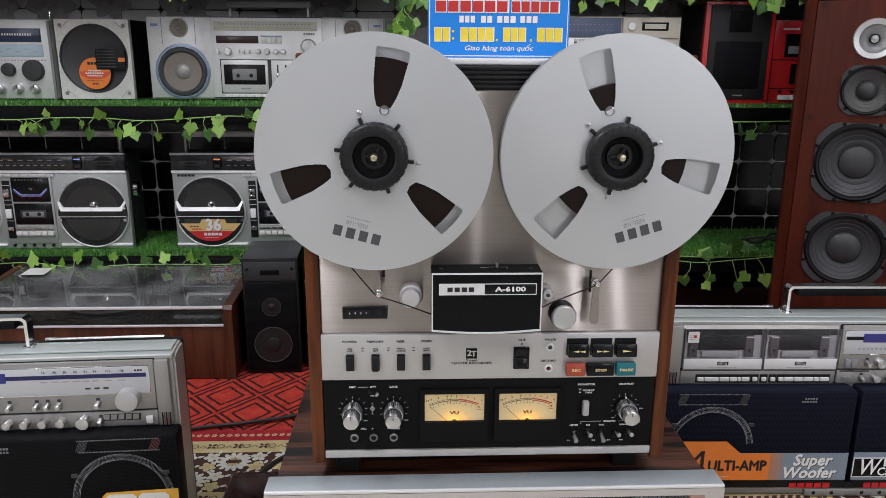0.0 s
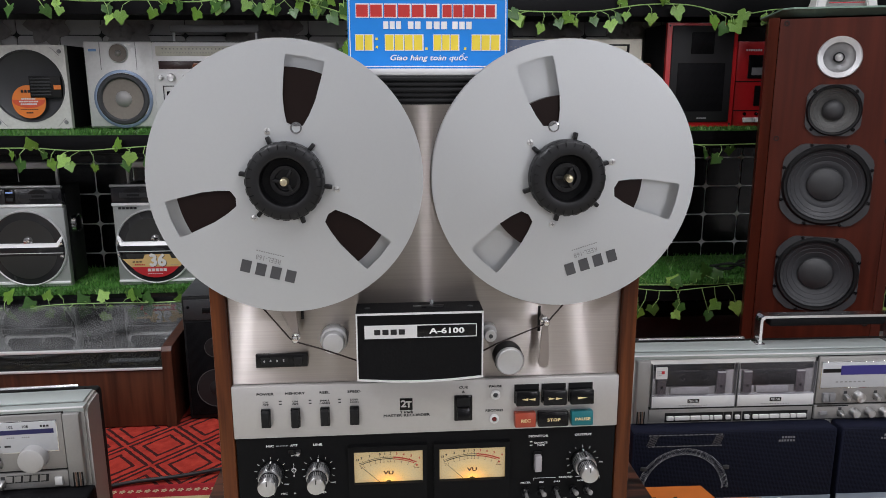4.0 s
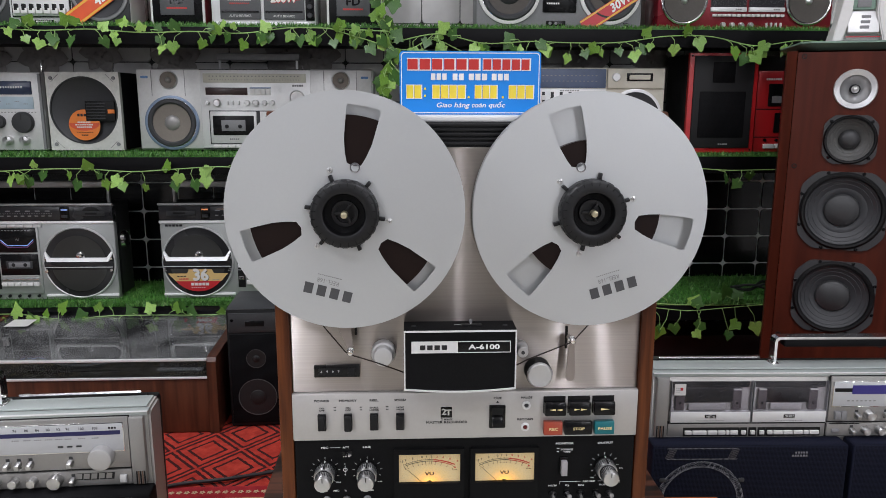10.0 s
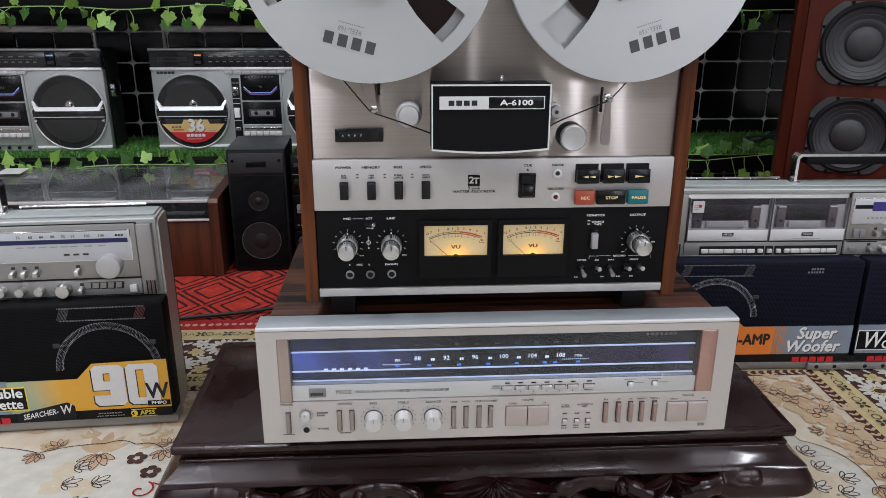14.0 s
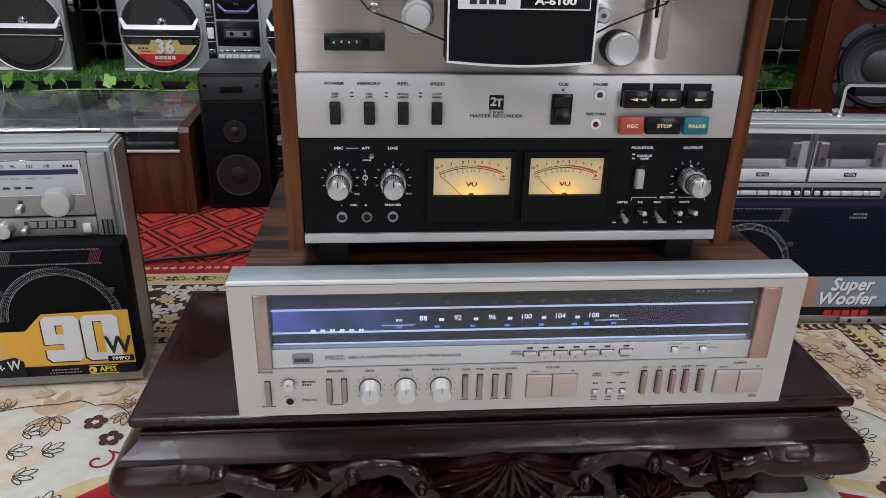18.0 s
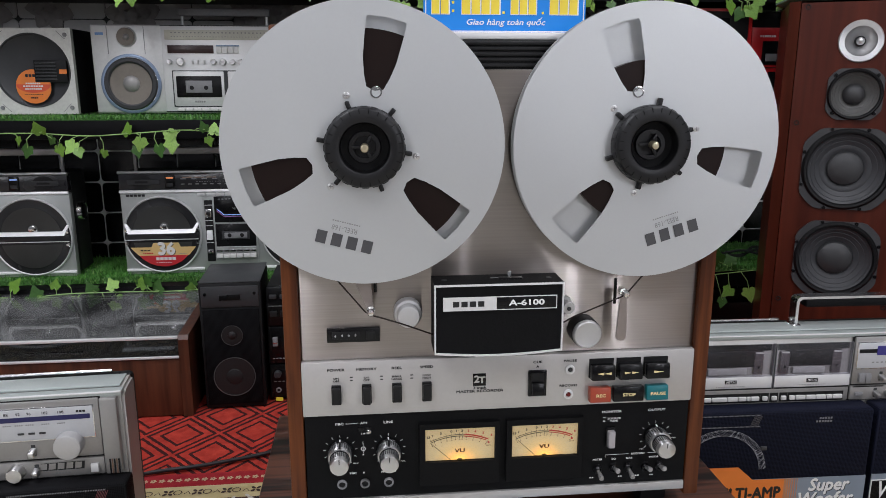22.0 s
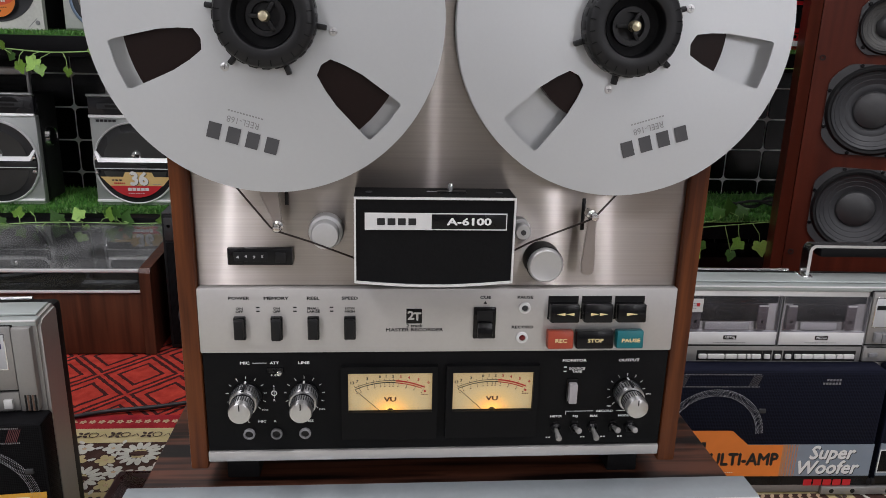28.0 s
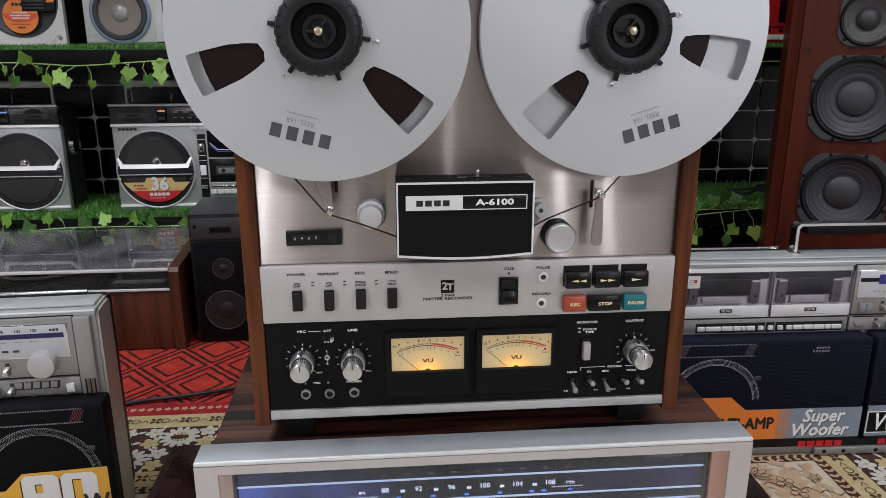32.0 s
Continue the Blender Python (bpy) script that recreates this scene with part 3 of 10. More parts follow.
# ---- low carved table ----
def carved_table():
    x0, x1, y0, y1 = -0.313, 0.512, 0.85, 1.16
    th = thing("carved_table", "low dark lacquered table with openwork carved apron", "table", ((x0 + x1) / 2, (y0 + y1) / 2, 0), world=True)
    for name, d, z0, z1, bev in (("tabletop", 0.0, 0.1375, 0.15, 0.005), ("neck", 0.013, 0.1275, 0.1378, 0.001), ("upper_moulding", 0.007, 0.1215, 0.128, 0.0028)):
        bm = bmesh.new()
        add_box(bm, x0 + d, x1 - d, y0 + d, y1 - d, z0, z1, bev, 3)
        part(name, bm, LACQUER, th)
    bm = bmesh.new()
    add_box(bm, x0 + 0.012, x1 - 0.012, y0 + 0.01, y1 - 0.01, 0.15, 0.1506, 0.0003)
    part("top_panel", bm, LACQUER, th)
    # frieze that flares outwards to a rounded lower edge
    bm = bmesh.new()
    rows = []
    for z, d in ((0.1225, 0.009), (0.118, 0.0065), (0.112, 0.0), (0.106, -0.0085), (0.102, -0.013), (0.0985, -0.0145), (0.0962, -0.013), (0.0955, -0.009), (0.0965, 0.012)):
        rows.append([bm.verts.new(p) for p in ((x0 + d, y0 + d, z), (x1 - d, y0 + d, z), (x1 - d, y1 - d, z), (x0 + d, y1 - d, z))])
    for a, b in zip(rows, rows[1:]):
        for q in range(4):
            bm.faces.new((a[q], a[(q + 1) % 4], b[(q + 1) % 4], b[q]))
    bm.faces.new(rows[0])
    bm.faces.new(rows[-1])
    part("frieze", bm, LACQUER, th, angle=40)
    # knee legs that bulge under the frieze and stand on narrower posts: height, reach past the edge, width
    knee = ((0.119, -0.01, 0.106), (0.112, -0.002, 0.112), (0.106, 0.007, 0.118), (0.1, 0.0135, 0.124), (0.094, 0.019, 0.13), (0.085, 0.0255, 0.136), (0.076, 0.029, 0.139), (0.067, 0.0285, 0.137), (0.06, 0.024, 0.131), (0.054, 0.012, 0.116), (0.05, -0.012, 0.088), (0.043, -0.022, 0.072), (0.03, -0.025, 0.062), (0.012, -0.018, 0.07), (0.0, -0.012, 0.078))
    for sx, ex in ((-1, x0), (1, x1)):
        for sy, ey in ((-1, y0), (1, y1)):
            bm = bmesh.new()
            secs = []
            for z, out, w in knee:
                ox, oy = ex + sx * (out - w / 2), ey + sy * (out - w / 2)
                ring = []
                for q in range(24):
                    a = 2 * math.pi * q / 24
                    ca, sa = math.cos(a), math.sin(a)
                    fx = abs(ca) ** 0.32 * (1 if ca > 0 else -1)
                    fy = abs(sa) ** 0.32 * (1 if sa > 0 else -1)
                    ring.append(bm.verts.new((ox + fx * w / 2, oy + fy * w / 2, z)))
                secs.append(ring)
            for a, b in zip(secs, secs[1:]):
                for q in range(24):
                    bm.faces.new((a[q], a[(q + 1) % 24], b[(q + 1) % 24], b[q]))
            bm.faces.new(secs[0])
            bm.faces.new(secs[-1])
            part("leg", bm, LACQUER, th, angle=70)
    # carved branches and leaves along the front
    yf = y0 - 0.007

    def branch(pts, r0, swell=0.0):
        bm = bmesh.new()
        path = smooth_path([(x, yf + 0.004 * math.sin(9 * x), z) for x, z in pts], 7)
        rings, run = [], 0.0
        for i, p in enumerate(path):
            run += (p - path[max(i - 1, 0)]).length
            d = (path[min(i + 1, len(path) - 1)] - path[max(i - 1, 0)]).normalized()
            side = Vector((d.z, 0, -d.x))
            r = r0 * (1 + 0.13 * math.sin(run * 95) + 0.06 * math.sin(run * 260) + swell * math.exp(-(run / 0.055) ** 2))
            rings.append([bm.verts.new(p + side * (r * math.cos(2 * math.pi * q / 12)) + Vector((0, -0.8 * r * math.sin(2 * math.pi * q / 12), 0))) for q in range(12)])
        for a, b in zip(rings, rings[1:]):
            for q in range(12):
                bm.faces.new((a[q], a[(q + 1) % 12], b[(q + 1) % 12], b[q]))
        bm.faces.new(rings[0])
        bm.faces.new(rings[-1])
        part("branch", bm, LACQUER, th, angle=70)

    branch([(-0.262, 0.08), (-0.238, 0.08), (-0.215, 0.076), (-0.19, 0.068), (-0.155, 0.056), (-0.11, 0.064), (-0.082, 0.079), (-0.035, 0.085), (-0.008, 0.073), (0.006, 0.055), (0.03, 0.02), (0.04, 0.004)], 0.014, 0.38)
    branch([(0.461, 0.08), (0.437, 0.08), (0.414, 0.077), (0.392, 0.07), (0.364, 0.06), (0.331, 0.053), (0.298, 0.069), (0.265, 0.083), (0.232, 0.086), (0.2, 0.072), (0.176, 0.047), (0.15, 0.02), (0.142, 0.004)], 0.015, 0.3)
    branch([(0.2, 0.07), (0.225, 0.05), (0.232, 0.02), (0.228, 0.004)], 0.009)
    branch([(-0.07, 0.08), (-0.09, 0.05), (-0.085, 0.02), (-0.08, 0.004)], 0.009)
    for x, z, r in ((-0.072, 0.08, 0.011), (0.005, 0.058, 0.009), (0.273, 0.081, 0.011), (0.195, 0.058, 0.01)):
        kn = lt("knot", th, LACQUER, [(0, -0.016), (r * 0.35, -0.0165), (r * 0.5, -0.014), (r * 0.62, -0.0155), (r * 0.9, -0.012), (r, -0.004), (r * 0.9, 0.004)], (x, yf - 0.002, z), 18, angle=50)
        kn.scale = (0.9, 1, 1.15)

    def leaf(cx, cz, ang, ln, w):
        bm = bmesh.new()
        n = 8
        rows = []
        ca, sa = math.cos(ang), math.sin(ang)
        for i in range(n + 1):
            t = i / n
            hw = w * math.sin(math.pi * min(1, 0.12 + 0.88 * t)) ** 0.75
            row = []
            for k, dy in ((-1, 0.004), (-0.55, -0.004), (-0.08, -0.002), (0, -0.0055), (0.08, -0.002), (0.55, -0.004), (1, 0.004)):
                u, v = ln * t, k * hw
                row.append(bm.verts.new((cx + u * ca - v * sa, yf - 0.006 + dy - 0.007 * math.sin(math.pi * t), cz + u * sa + v * ca)))
            rows.append(row)
        for a, b in zip(rows, rows[1:]):
            for k in range(6):
                bm.faces.new((a[k], a[k + 1], b[k + 1], b[k]))
        part("carved_leaf", bm, LACQUER, th, angle=22)

    sprays = ((0.105, 0.097, (190, 204, 216, 232, 250, 270, 292, 312, 330, 346), (0.08, 0.1, 0.09, 0.08, 0.075, 0.08, 0.075, 0.085, 0.095, 0.085), 0.0102),
              (-0.124, 0.095, (195, 222, 250, 290, 325), (0.05, 0.05, 0.048, 0.045, 0.04), 0.0062),
              (0.34, 0.095, (208, 236, 290, 318, 345), (0.04, 0.045, 0.05, 0.045, 0.04), 0.0062),
              (-0.062, 0.035, (20, 48, 76, 104, 132, 160), (0.036, 0.034, 0.03, 0.032, 0.034, 0.036), 0.0066),
              (0.272, 0.03, (15, 45, 75, 105, 135, 165), (0.045, 0.04, 0.034, 0.034, 0.036, 0.03), 0.0066),
              (-0.16, 0.03, (30, 70, 110, 150), (0.034, 0.03, 0.03, 0.034), 0.006), (0.37, 0.025, (30, 70, 110, 150), (0.034, 0.03, 0.03, 0.034), 0.006))
    for cx, cz, angs, lens, w in sprays:
        for a, ln in zip(angs, lens):
            leaf(cx, cz, radians(a), ln, w)
    bx("foot_rail", th, LACQUER, x0 + 0.03, x1 - 0.03, y0 + 0.02, y0 + 0.05, 0.0, 0.012, 0.003)


# ---- stereo receiver on the table ----
LEVER = surf("brown_grey_lever", (0.34, 0.29, 0.26), 0.32, 0.8, 0.05, 200, 5, bump=0.02)


def receiver():
    th = thing("stereo_receiver", "champagne silver stereo receiver with lit tuning scale and rosewood top", "receiver", (0.102, 0.98, 0.15), world=True)
    X0, X1, Y = -0.183, 0.388, 0.807
    bx("cabinet", th, ROSEWOOD, X0 + 0.006, X1 - 0.006, Y + 0.014, 1.155, 0.18, 0.323, 0.003, "rosewood veneered case")
    bm = bmesh.new()
    # front frame with its open window
    wx0, wx1, wz0, wz1 = -0.16, 0.364, 0.237, 0.32
    for b in ((X0, X1, Y, Y + 0.018, wz1, 0.3295), (X0, X1, Y, Y + 0.018, 0.182, wz0), (X0, wx0, Y, Y + 0.018, wz0, wz1), (wx1, X1, Y, Y + 0.018, wz0, wz1)):
        add_box(bm, *b)
    bmesh.ops.remove_doubles(bm, verts=bm.verts, dist=1e-5)
    part("front_panel", bm, RECEIVER_SILVER, th)
    lip = surf("blue_grey_lip", (0.4, 0.44, 0.46), 0.36, 0.5, 0.05, 200, 5, bump=0.02)
    bx("top_lip", th, lip, X0, X1, Y + 0.003, Y + 0.036, 0.3298, 0.3343, 0.001, "blue grey metal lip")
    bx("lip_edge", th, LIGHT_SILVER, X0, X1, Y - 0.0004, Y + 0.0032, 0.3298, 0.3345, 0.0016, "bright bevelled front edge")
    for x in (X0 + 0.06, X1 - 0.06):
        for y in (0.87, 1.1):
            cy("foot", th, BLACK_MATT, (x, y, 0.15), 0.02, 0.03, "z", 20, 0.003)
    # Right pillar: its redder copper puts a red reflection into the colour.
    red_tinted = surf("reflection_reddened_pillar", (0.5, 0.31, 0.265), 0.3, 0.8, 0.06, 200, 5, bump=0.02)
    dull = surf("dull_copper_pillar", (0.45, 0.36, 0.325), 0.3, 0.8, 0.06, 200, 5, bump=0.02)
    for a, b, m in ((wx0, -0.146, dull), (0.344, wx1, red_tinted)):
        bx("pillar", th, m, a, b, Y - 0.001, Y + 0.014, wz0, wz1, 0.002, "bevelled end pillar of the scale")
    bx("scale_back", th, surf("blue_black_scale", (0.004, 0.0045, 0.009), 0.3, 0, 0.2, 80, 10, bump=0), -0.146, 0.344, Y + 0.0125, Y + 0.0135, 0.257, wz1)
    def fading(name, col, strength, towards):
        """A film whose glow fades along x."""
        m, nt, b = mat_new(name)
        tc = nt.nodes.new("ShaderNodeTexCoord")
        sp = nt.nodes.new("ShaderNodeSeparateXYZ")
        nt.links.new(tc.outputs["Generated"], sp.inputs[0])
        lo, hi = ((1, 1, 1), (0, 0, 0)) if towards > 0 else ((0, 0, 0), (1, 1, 1))
        f = ramp(nt, sp.outputs[0], [(0.0, lo), (0.55, tuple(0.5 * (p + q) for p, q in zip(lo, hi))), (1.0, hi)])
        mu = nt.nodes.new("ShaderNodeMath")
        mu.operation = "MULTIPLY"
        nt.links.new(f, mu.inputs[0])
        nt.links.new(ramp(nt, link_noise(nt, 22, 4), [(0.34, (0.3 * strength,) * 3), (0.66, (strength,) * 3)]), mu.inputs[1])
        nt.links.new(mu.outputs[0], b.inputs["Emission Strength"])
        b.inputs["Emission Color"].default_value = (*col, 1)
        b.inputs["Base Color"].default_value = (0.004, 0.005, 0.012, 1)
        return m

    lit = fading("blue_lit_scale", (0.15, 0.24, 0.95), 0.8, 1)
    dim = fading("dim_blue_lit_scale", (0.13, 0.22, 1.0), 0.1, 1)
    for z0, z1 in ((0.2985, 0.3165), (0.261, 0.2711)):
        bx("lit_margin", th, dim, -0.144, 0.03, Y + 0.0115, Y + 0.0124, z0, z1, 0, "dim blue lit margin of the scale")
    bx("lit_scale", th, lit, -0.144, 0.02, Y + 0.0115, Y + 0.0124, 0.2735, 0.2965, 0, "blue lit left end of the scale")
    bx("lit_scale", th, fading("violet_glow_film", (0.3, 0.14, 0.75), 0.16, -1), 0.18, 0.335, Y + 0.0115, Y + 0.0124, 0.2735, 0.2965, 0, "violet glowing film at the right end of the scale")
    line = glow("lit_line", (0.66, 0.78, 1.0), 0.8)
    for z, h in ((0.3175, 0.0011), (0.2975, 0.0009), (0.272, 0.0009), (0.2595, 0.0007)):
        bx("light_line", th, line, -0.145, 0.342, Y + 0.0105, Y + 0.0114, z - h, z + h, 0, "blue-white lit line")
    white = glow("lit_white", (0.85, 0.92, 1.0), 1.3)
    blue = glow("lit_blue", (0.08, 0.3, 1.0), 1.2)
    yt = Y + 0.0112
    tx(th, white, "FM", 0.0052, -0.02, yt, 0.2835)
    for i, s in enumerate(("88", "92", "96", "100", "104", "108")):
        x = 0.004 + i * 0.0346
        tx(th, white, s, 0.0078, x, yt, 0.2855, bold=0.0001)
        if i < 5:
            bars(th, white, x + 0.0185, yt, 0.284, 0.005, 0.0032, 2, 0.2)
    tx(th, white, "MHz", 0.005, 0.199, yt, 0.2845)
    bars(th, white, 0.196, yt, 0.28, 0.034, 0.0012, 14, 0.5)
    bars(th, white, -0.02, yt, 0.2785, 0.034, 0.0012, 14, 0.5)
    for x in (-0.02, 0.018, 0.054, 0.089, 0.124, 0.158, 0.171, 0.199):
        bars(th, blue, x, yt, 0.2762, 0.0052, 0.0026, 3, 0.15)
    for i in range(6):
        bars(th, white, -0.105 + i * 0.0095, yt, 0.274, 0.005, 0.0026, 2, 0.2)
    for i in range(10):
        bars(th, INK_GREY, -0.02 + i * 0.024, yt, 0.3035, 0.006, 0.0022, 2, 0.3)
    bars(th, INK_GREY, 0.3, yt, 0.311, 0.04, 0.003, 7, 0.3)
    g = bx("scale_glass", th, DISPLAY_GLASS, -0.146, 0.344, Y + 0.003, Y + 0.0045, 0.258, wz1, 0, "clear dark glass over the scale")
    g.visible_shadow = False
    # sub panel with station buttons
    bx("station_panel", th, surf("cool_silver_panel", (0.6, 0.605, 0.61), 0.36, 0.55, 0.03, 300, 6, bump=0.02), -0.146, 0.344, Y + 0.002, Y + 0.013, 0.2375, 0.258, 0.001)
    ys = Y + 0.0017
    bx("badge", th, MID_GREY, -0.126, -0.106, Y, Y + 0.003, 0.2425, 0.2545, 0.001, "grey maker's badge")
    bars(th, INK_BLACK, -0.116, Y - 0.0004, 0.2475, 0.015, 0.004, 6, 0.3, slant=0.3)
    tx(th, INK_BLACK, "7900Z", 0.0075, -0.095, ys, 0.248, "LEFT")
    tx(th, INK_BLACK, "DIGITAL QUARTZ SYNTHESIZER DC STEREO RECEIVER", 0.0046, -0.071, ys, 0.248, "LEFT")
    tx(th, INK_BLACK, "PRESET\nSTATION", 0.003, 0.0985, ys, 0.249)
    for i, x in enumerate((0.112, 0.128, 0.144, 0.16, 0.176, 0.192, 0.212)):
        bx("button_well", th, DARK_GREY, x - 0.0071, x + 0.0071, Y + 0.0012, Y + 0.003, 0.2449, 0.2512)
        bx("station_button", th, RECEIVER_SILVER, x - 0.0065, x + 0.0065, Y - 0.002, Y + 0.003, 0.2455, 0.2507, 0.001)
        bx("indicator", th, BLACK_GLOSS, x - 0.003, x + 0.003, Y + 0.0012, Y + 0.003, 0.254, 0.2552)
        if i < 6:
            tx(th, INK_BLACK, str(i + 1), 0.0028, x, ys, 0.2425)
    tx(th, INK_BLACK, "MEMORY", 0.0026, 0.212, ys, 0.2425)
    for x in (0.263, 0.293):
        bx("switch_well", th, DARK_GREY, x - 0.0036, x + 0.0036, Y + 0.0012, Y + 0.003, 0.2464, 0.2526)
        bx("switch_button", th, LIGHT_SILVER, x - 0.0028, x + 0.0028, Y - 0.003, Y + 0.003, 0.247, 0.252, 0.0008)
        bars(th, INK_GREY, x + 0.0115, ys, 0.2505, 0.011, 0.0012, 5, 0.3)
        bars(th, INK_GREY, x, ys, 0.2555, 0.016, 0.0012, 6, 0.3)
    # lower row of controls
    yf = Y - 0.0004

    def lever(x, z, m=LEVER, h=0.026):
        bx("lever_slot", th, DARK_GREY, x - 0.0031, x + 0.0031, Y - 0.0004, Y + 0.004, z - h / 2 - 0.001, z + h / 2 + 0.001)
        bx("lever", th, m, x - 0.0024, x + 0.0024, Y - 0.006, Y + 0.003, z - h / 2, z + h / 2, 0.001)

    pale_alu = surf("pale_satin_knob", (0.64, 0.63, 0.615), 0.36, 0.55, 0.04, 300, 10, bump=0.03)

    def knob(x, z, r, ln=0.018):
        for k in range(11):
            a = radians(-130 + 26 * k)
            bx("tick", th, INK_BLACK, x + math.sin(a) * r * 1.45 - 0.0004, x + math.sin(a) * r * 1.45 + 0.0004, Y - 0.0004, Y + 0.001, z + math.cos(a) * r * 1.45 - 0.0006, z + math.cos(a) * r * 1.45 + 0.0006)
        lt("knob_skirt", th, DARK_GREY, [(r * 1.1, 0.001), (r * 1.1, -0.0012), (r * 0.9, -0.0014)], (x, Y, z), 40)
        kb = lt("knob", th, pale_alu, [(0, 0.002), (r * 1.02, 0.002), (r * 1.02, -0.004), (r * 0.96, -0.005), (r * 0.93, -ln + 0.0022), (r * 0.86, -ln + 0.0004), (0, -ln)], (x, Y, z), 40)
        bx("pointer", kb, INK_GREY, x - 0.0005, x + 0.0005, Y - ln - 0.0003, Y - ln + 0.001, z + r * 0.3, z + r * 0.85)

    tx(th, INK_BLACK, "POWER", 0.0042, -0.153, yf, 0.234)
    lever(-0.152, 0.21)
    knob(-0.131, 0.22, 0.0055, 0.009)
    bars(th, INK_BLACK, -0.111, yf, 0.222, 0.014, 0.002, 6, 0.3)
    bars(th, INK_BLACK, -0.113, yf, 0.2185, 0.01, 0.002, 4, 0.3)
    lt("phones_jack", th, KNOB_ALU, [(0.006, 0.001), (0.006, -0.002), (0.0042, -0.002), (0.0038, 0.006), (0, 0.006)], (-0.131, Y, 0.2), 24)
    lt("jack_hole", th, BLACK_MATT, [(0.0037, -0.0023), (0, -0.0022)], (-0.131, Y, 0.2), 16)
    tx(th, INK_BLACK, "PHONES", 0.0036, -0.111, yf, 0.2)
    tx(th, INK_BLACK, "SPEAKERS", 0.004, -0.084, yf, 0.2335)
    lever(-0.091, 0.211)
    lever(-0.076, 0.211)
    for x, s in ((-0.05, "BASS"), (-0.014, "TREBLE"), (0.022, "BALANCE")):
        tx(th, INK_BLACK, s, 0.0042, x, yf, 0.233)
        knob(x, 0.2128, 0.0103)
    for x, s in ((0.047, "TONE"), (0.062, "MODE"), (0.078, "FILTER"), (0.092, "LOUDNESS")):
        tx(th, INK_BLACK, s, 0.0033, x, yf, 0.232)
        lever(x, 0.212)
        bars(th, INK_BLACK, x, yf, 0.1955, 0.009, 0.0014, 4, 0.3)
    for x in (-0.152, -0.084):
        bars(th, INK_BLACK, x, yf, 0.1935, 0.014, 0.0014, 5, 0.3)
    # The warm key colour carries that red reflection too.
    for a, b, s, t in ((0.111, 0.163, "VOLUME", "DOWN"), (0.311, 0.361, "TUNING", "DOWN")):
        mid = (a + b) / 2
        bx("key_well", th, MID_GREY, a - 0.001, b + 0.001, Y - 0.0003, Y + 0.004, 0.1965, 0.2245)
        for u, v in ((a, mid - 0.0005), (mid + 0.0005, b)):
            bx("rocker_key", th, surf("reddened_key_silver", (0.5, 0.43, 0.4), 0.35, 0.6, 0.03, 200, 5, bump=0.02) if s == "VOLUME" and u == a else bpy.data.materials["reddened_key_silver"], u, v, Y - 0.004, Y + 0.003, 0.1975, 0.2235, 0.0012)
        tx(th, INK_BLACK, s, 0.0038, mid, yf, 0.232)
        tx(th, INK_BLACK, t, 0.0027, a + 0.008, yf, 0.2275)
        tx(th, INK_BLACK, "UP", 0.0027, b - 0.005, yf, 0.2275)
    tx(th, INK_BLACK, "AUDIO\nMUTING", 0.0028, 0.184, yf, 0.222)
    tx(th, INK_BLACK, "TAPE MONITOR\nCOPY", 0.0028, 0.208, yf, 0.222)
    for x in (0.184, 0.199, 0.213):
        bx("button_well", th, DARK_GREY, x - 0.0033, x + 0.0033, Y - 0.0004, Y + 0.003, 0.1978, 0.2042)
        bx("small_button", th, RECEIVER_SILVER, x - 0.0026, x + 0.0026, Y - 0.005, Y + 0.003, 0.1985, 0.2035, 0.0008)
        bars(th, INK_BLACK, x, yf, 0.2115, 0.006, 0.0014, 2, 0.2)
        bars(th, INK_BLACK, x, yf, 0.1945, 0.007, 0.0014, 3, 0.3)
        bars(th, INK_BLACK, x, yf, 0.191, 0.007, 0.0014, 3, 0.3)
    # Right-hand levers are reddened in colour for a reflection of red things.
    red_tint = surf("reflection_reddened_lever", (0.42, 0.3, 0.265), 0.3, 0.9, 0.05, 200, 5, bump=0.02)
    for x, s in ((0.234, "AUX"), (0.25, "AM"), (0.265, "FM"), (0.279, "PHONO 1"), (0.295, "PHONO 2")):
        tx(th, INK_BLACK, s, 0.0028, x, yf, 0.2295)
        lever(x, 0.212, red_tint)
    bars(th, INK_GREY, 0.357, yf, 0.1905, 0.009, 0.004, 3, 0.15)


# ---- open reel tape deck on the receiver ----
UMBER_INK = surf("grey_black_ink", (0.06, 0.06, 0.063), 0.5, 0, 0.05, bump=0)


SPINDLE_BRASS = surf("pale_brass", (0.62, 0.55, 0.38), 0.25, 0.9, 0.05, 200, 6, bump=0.01)


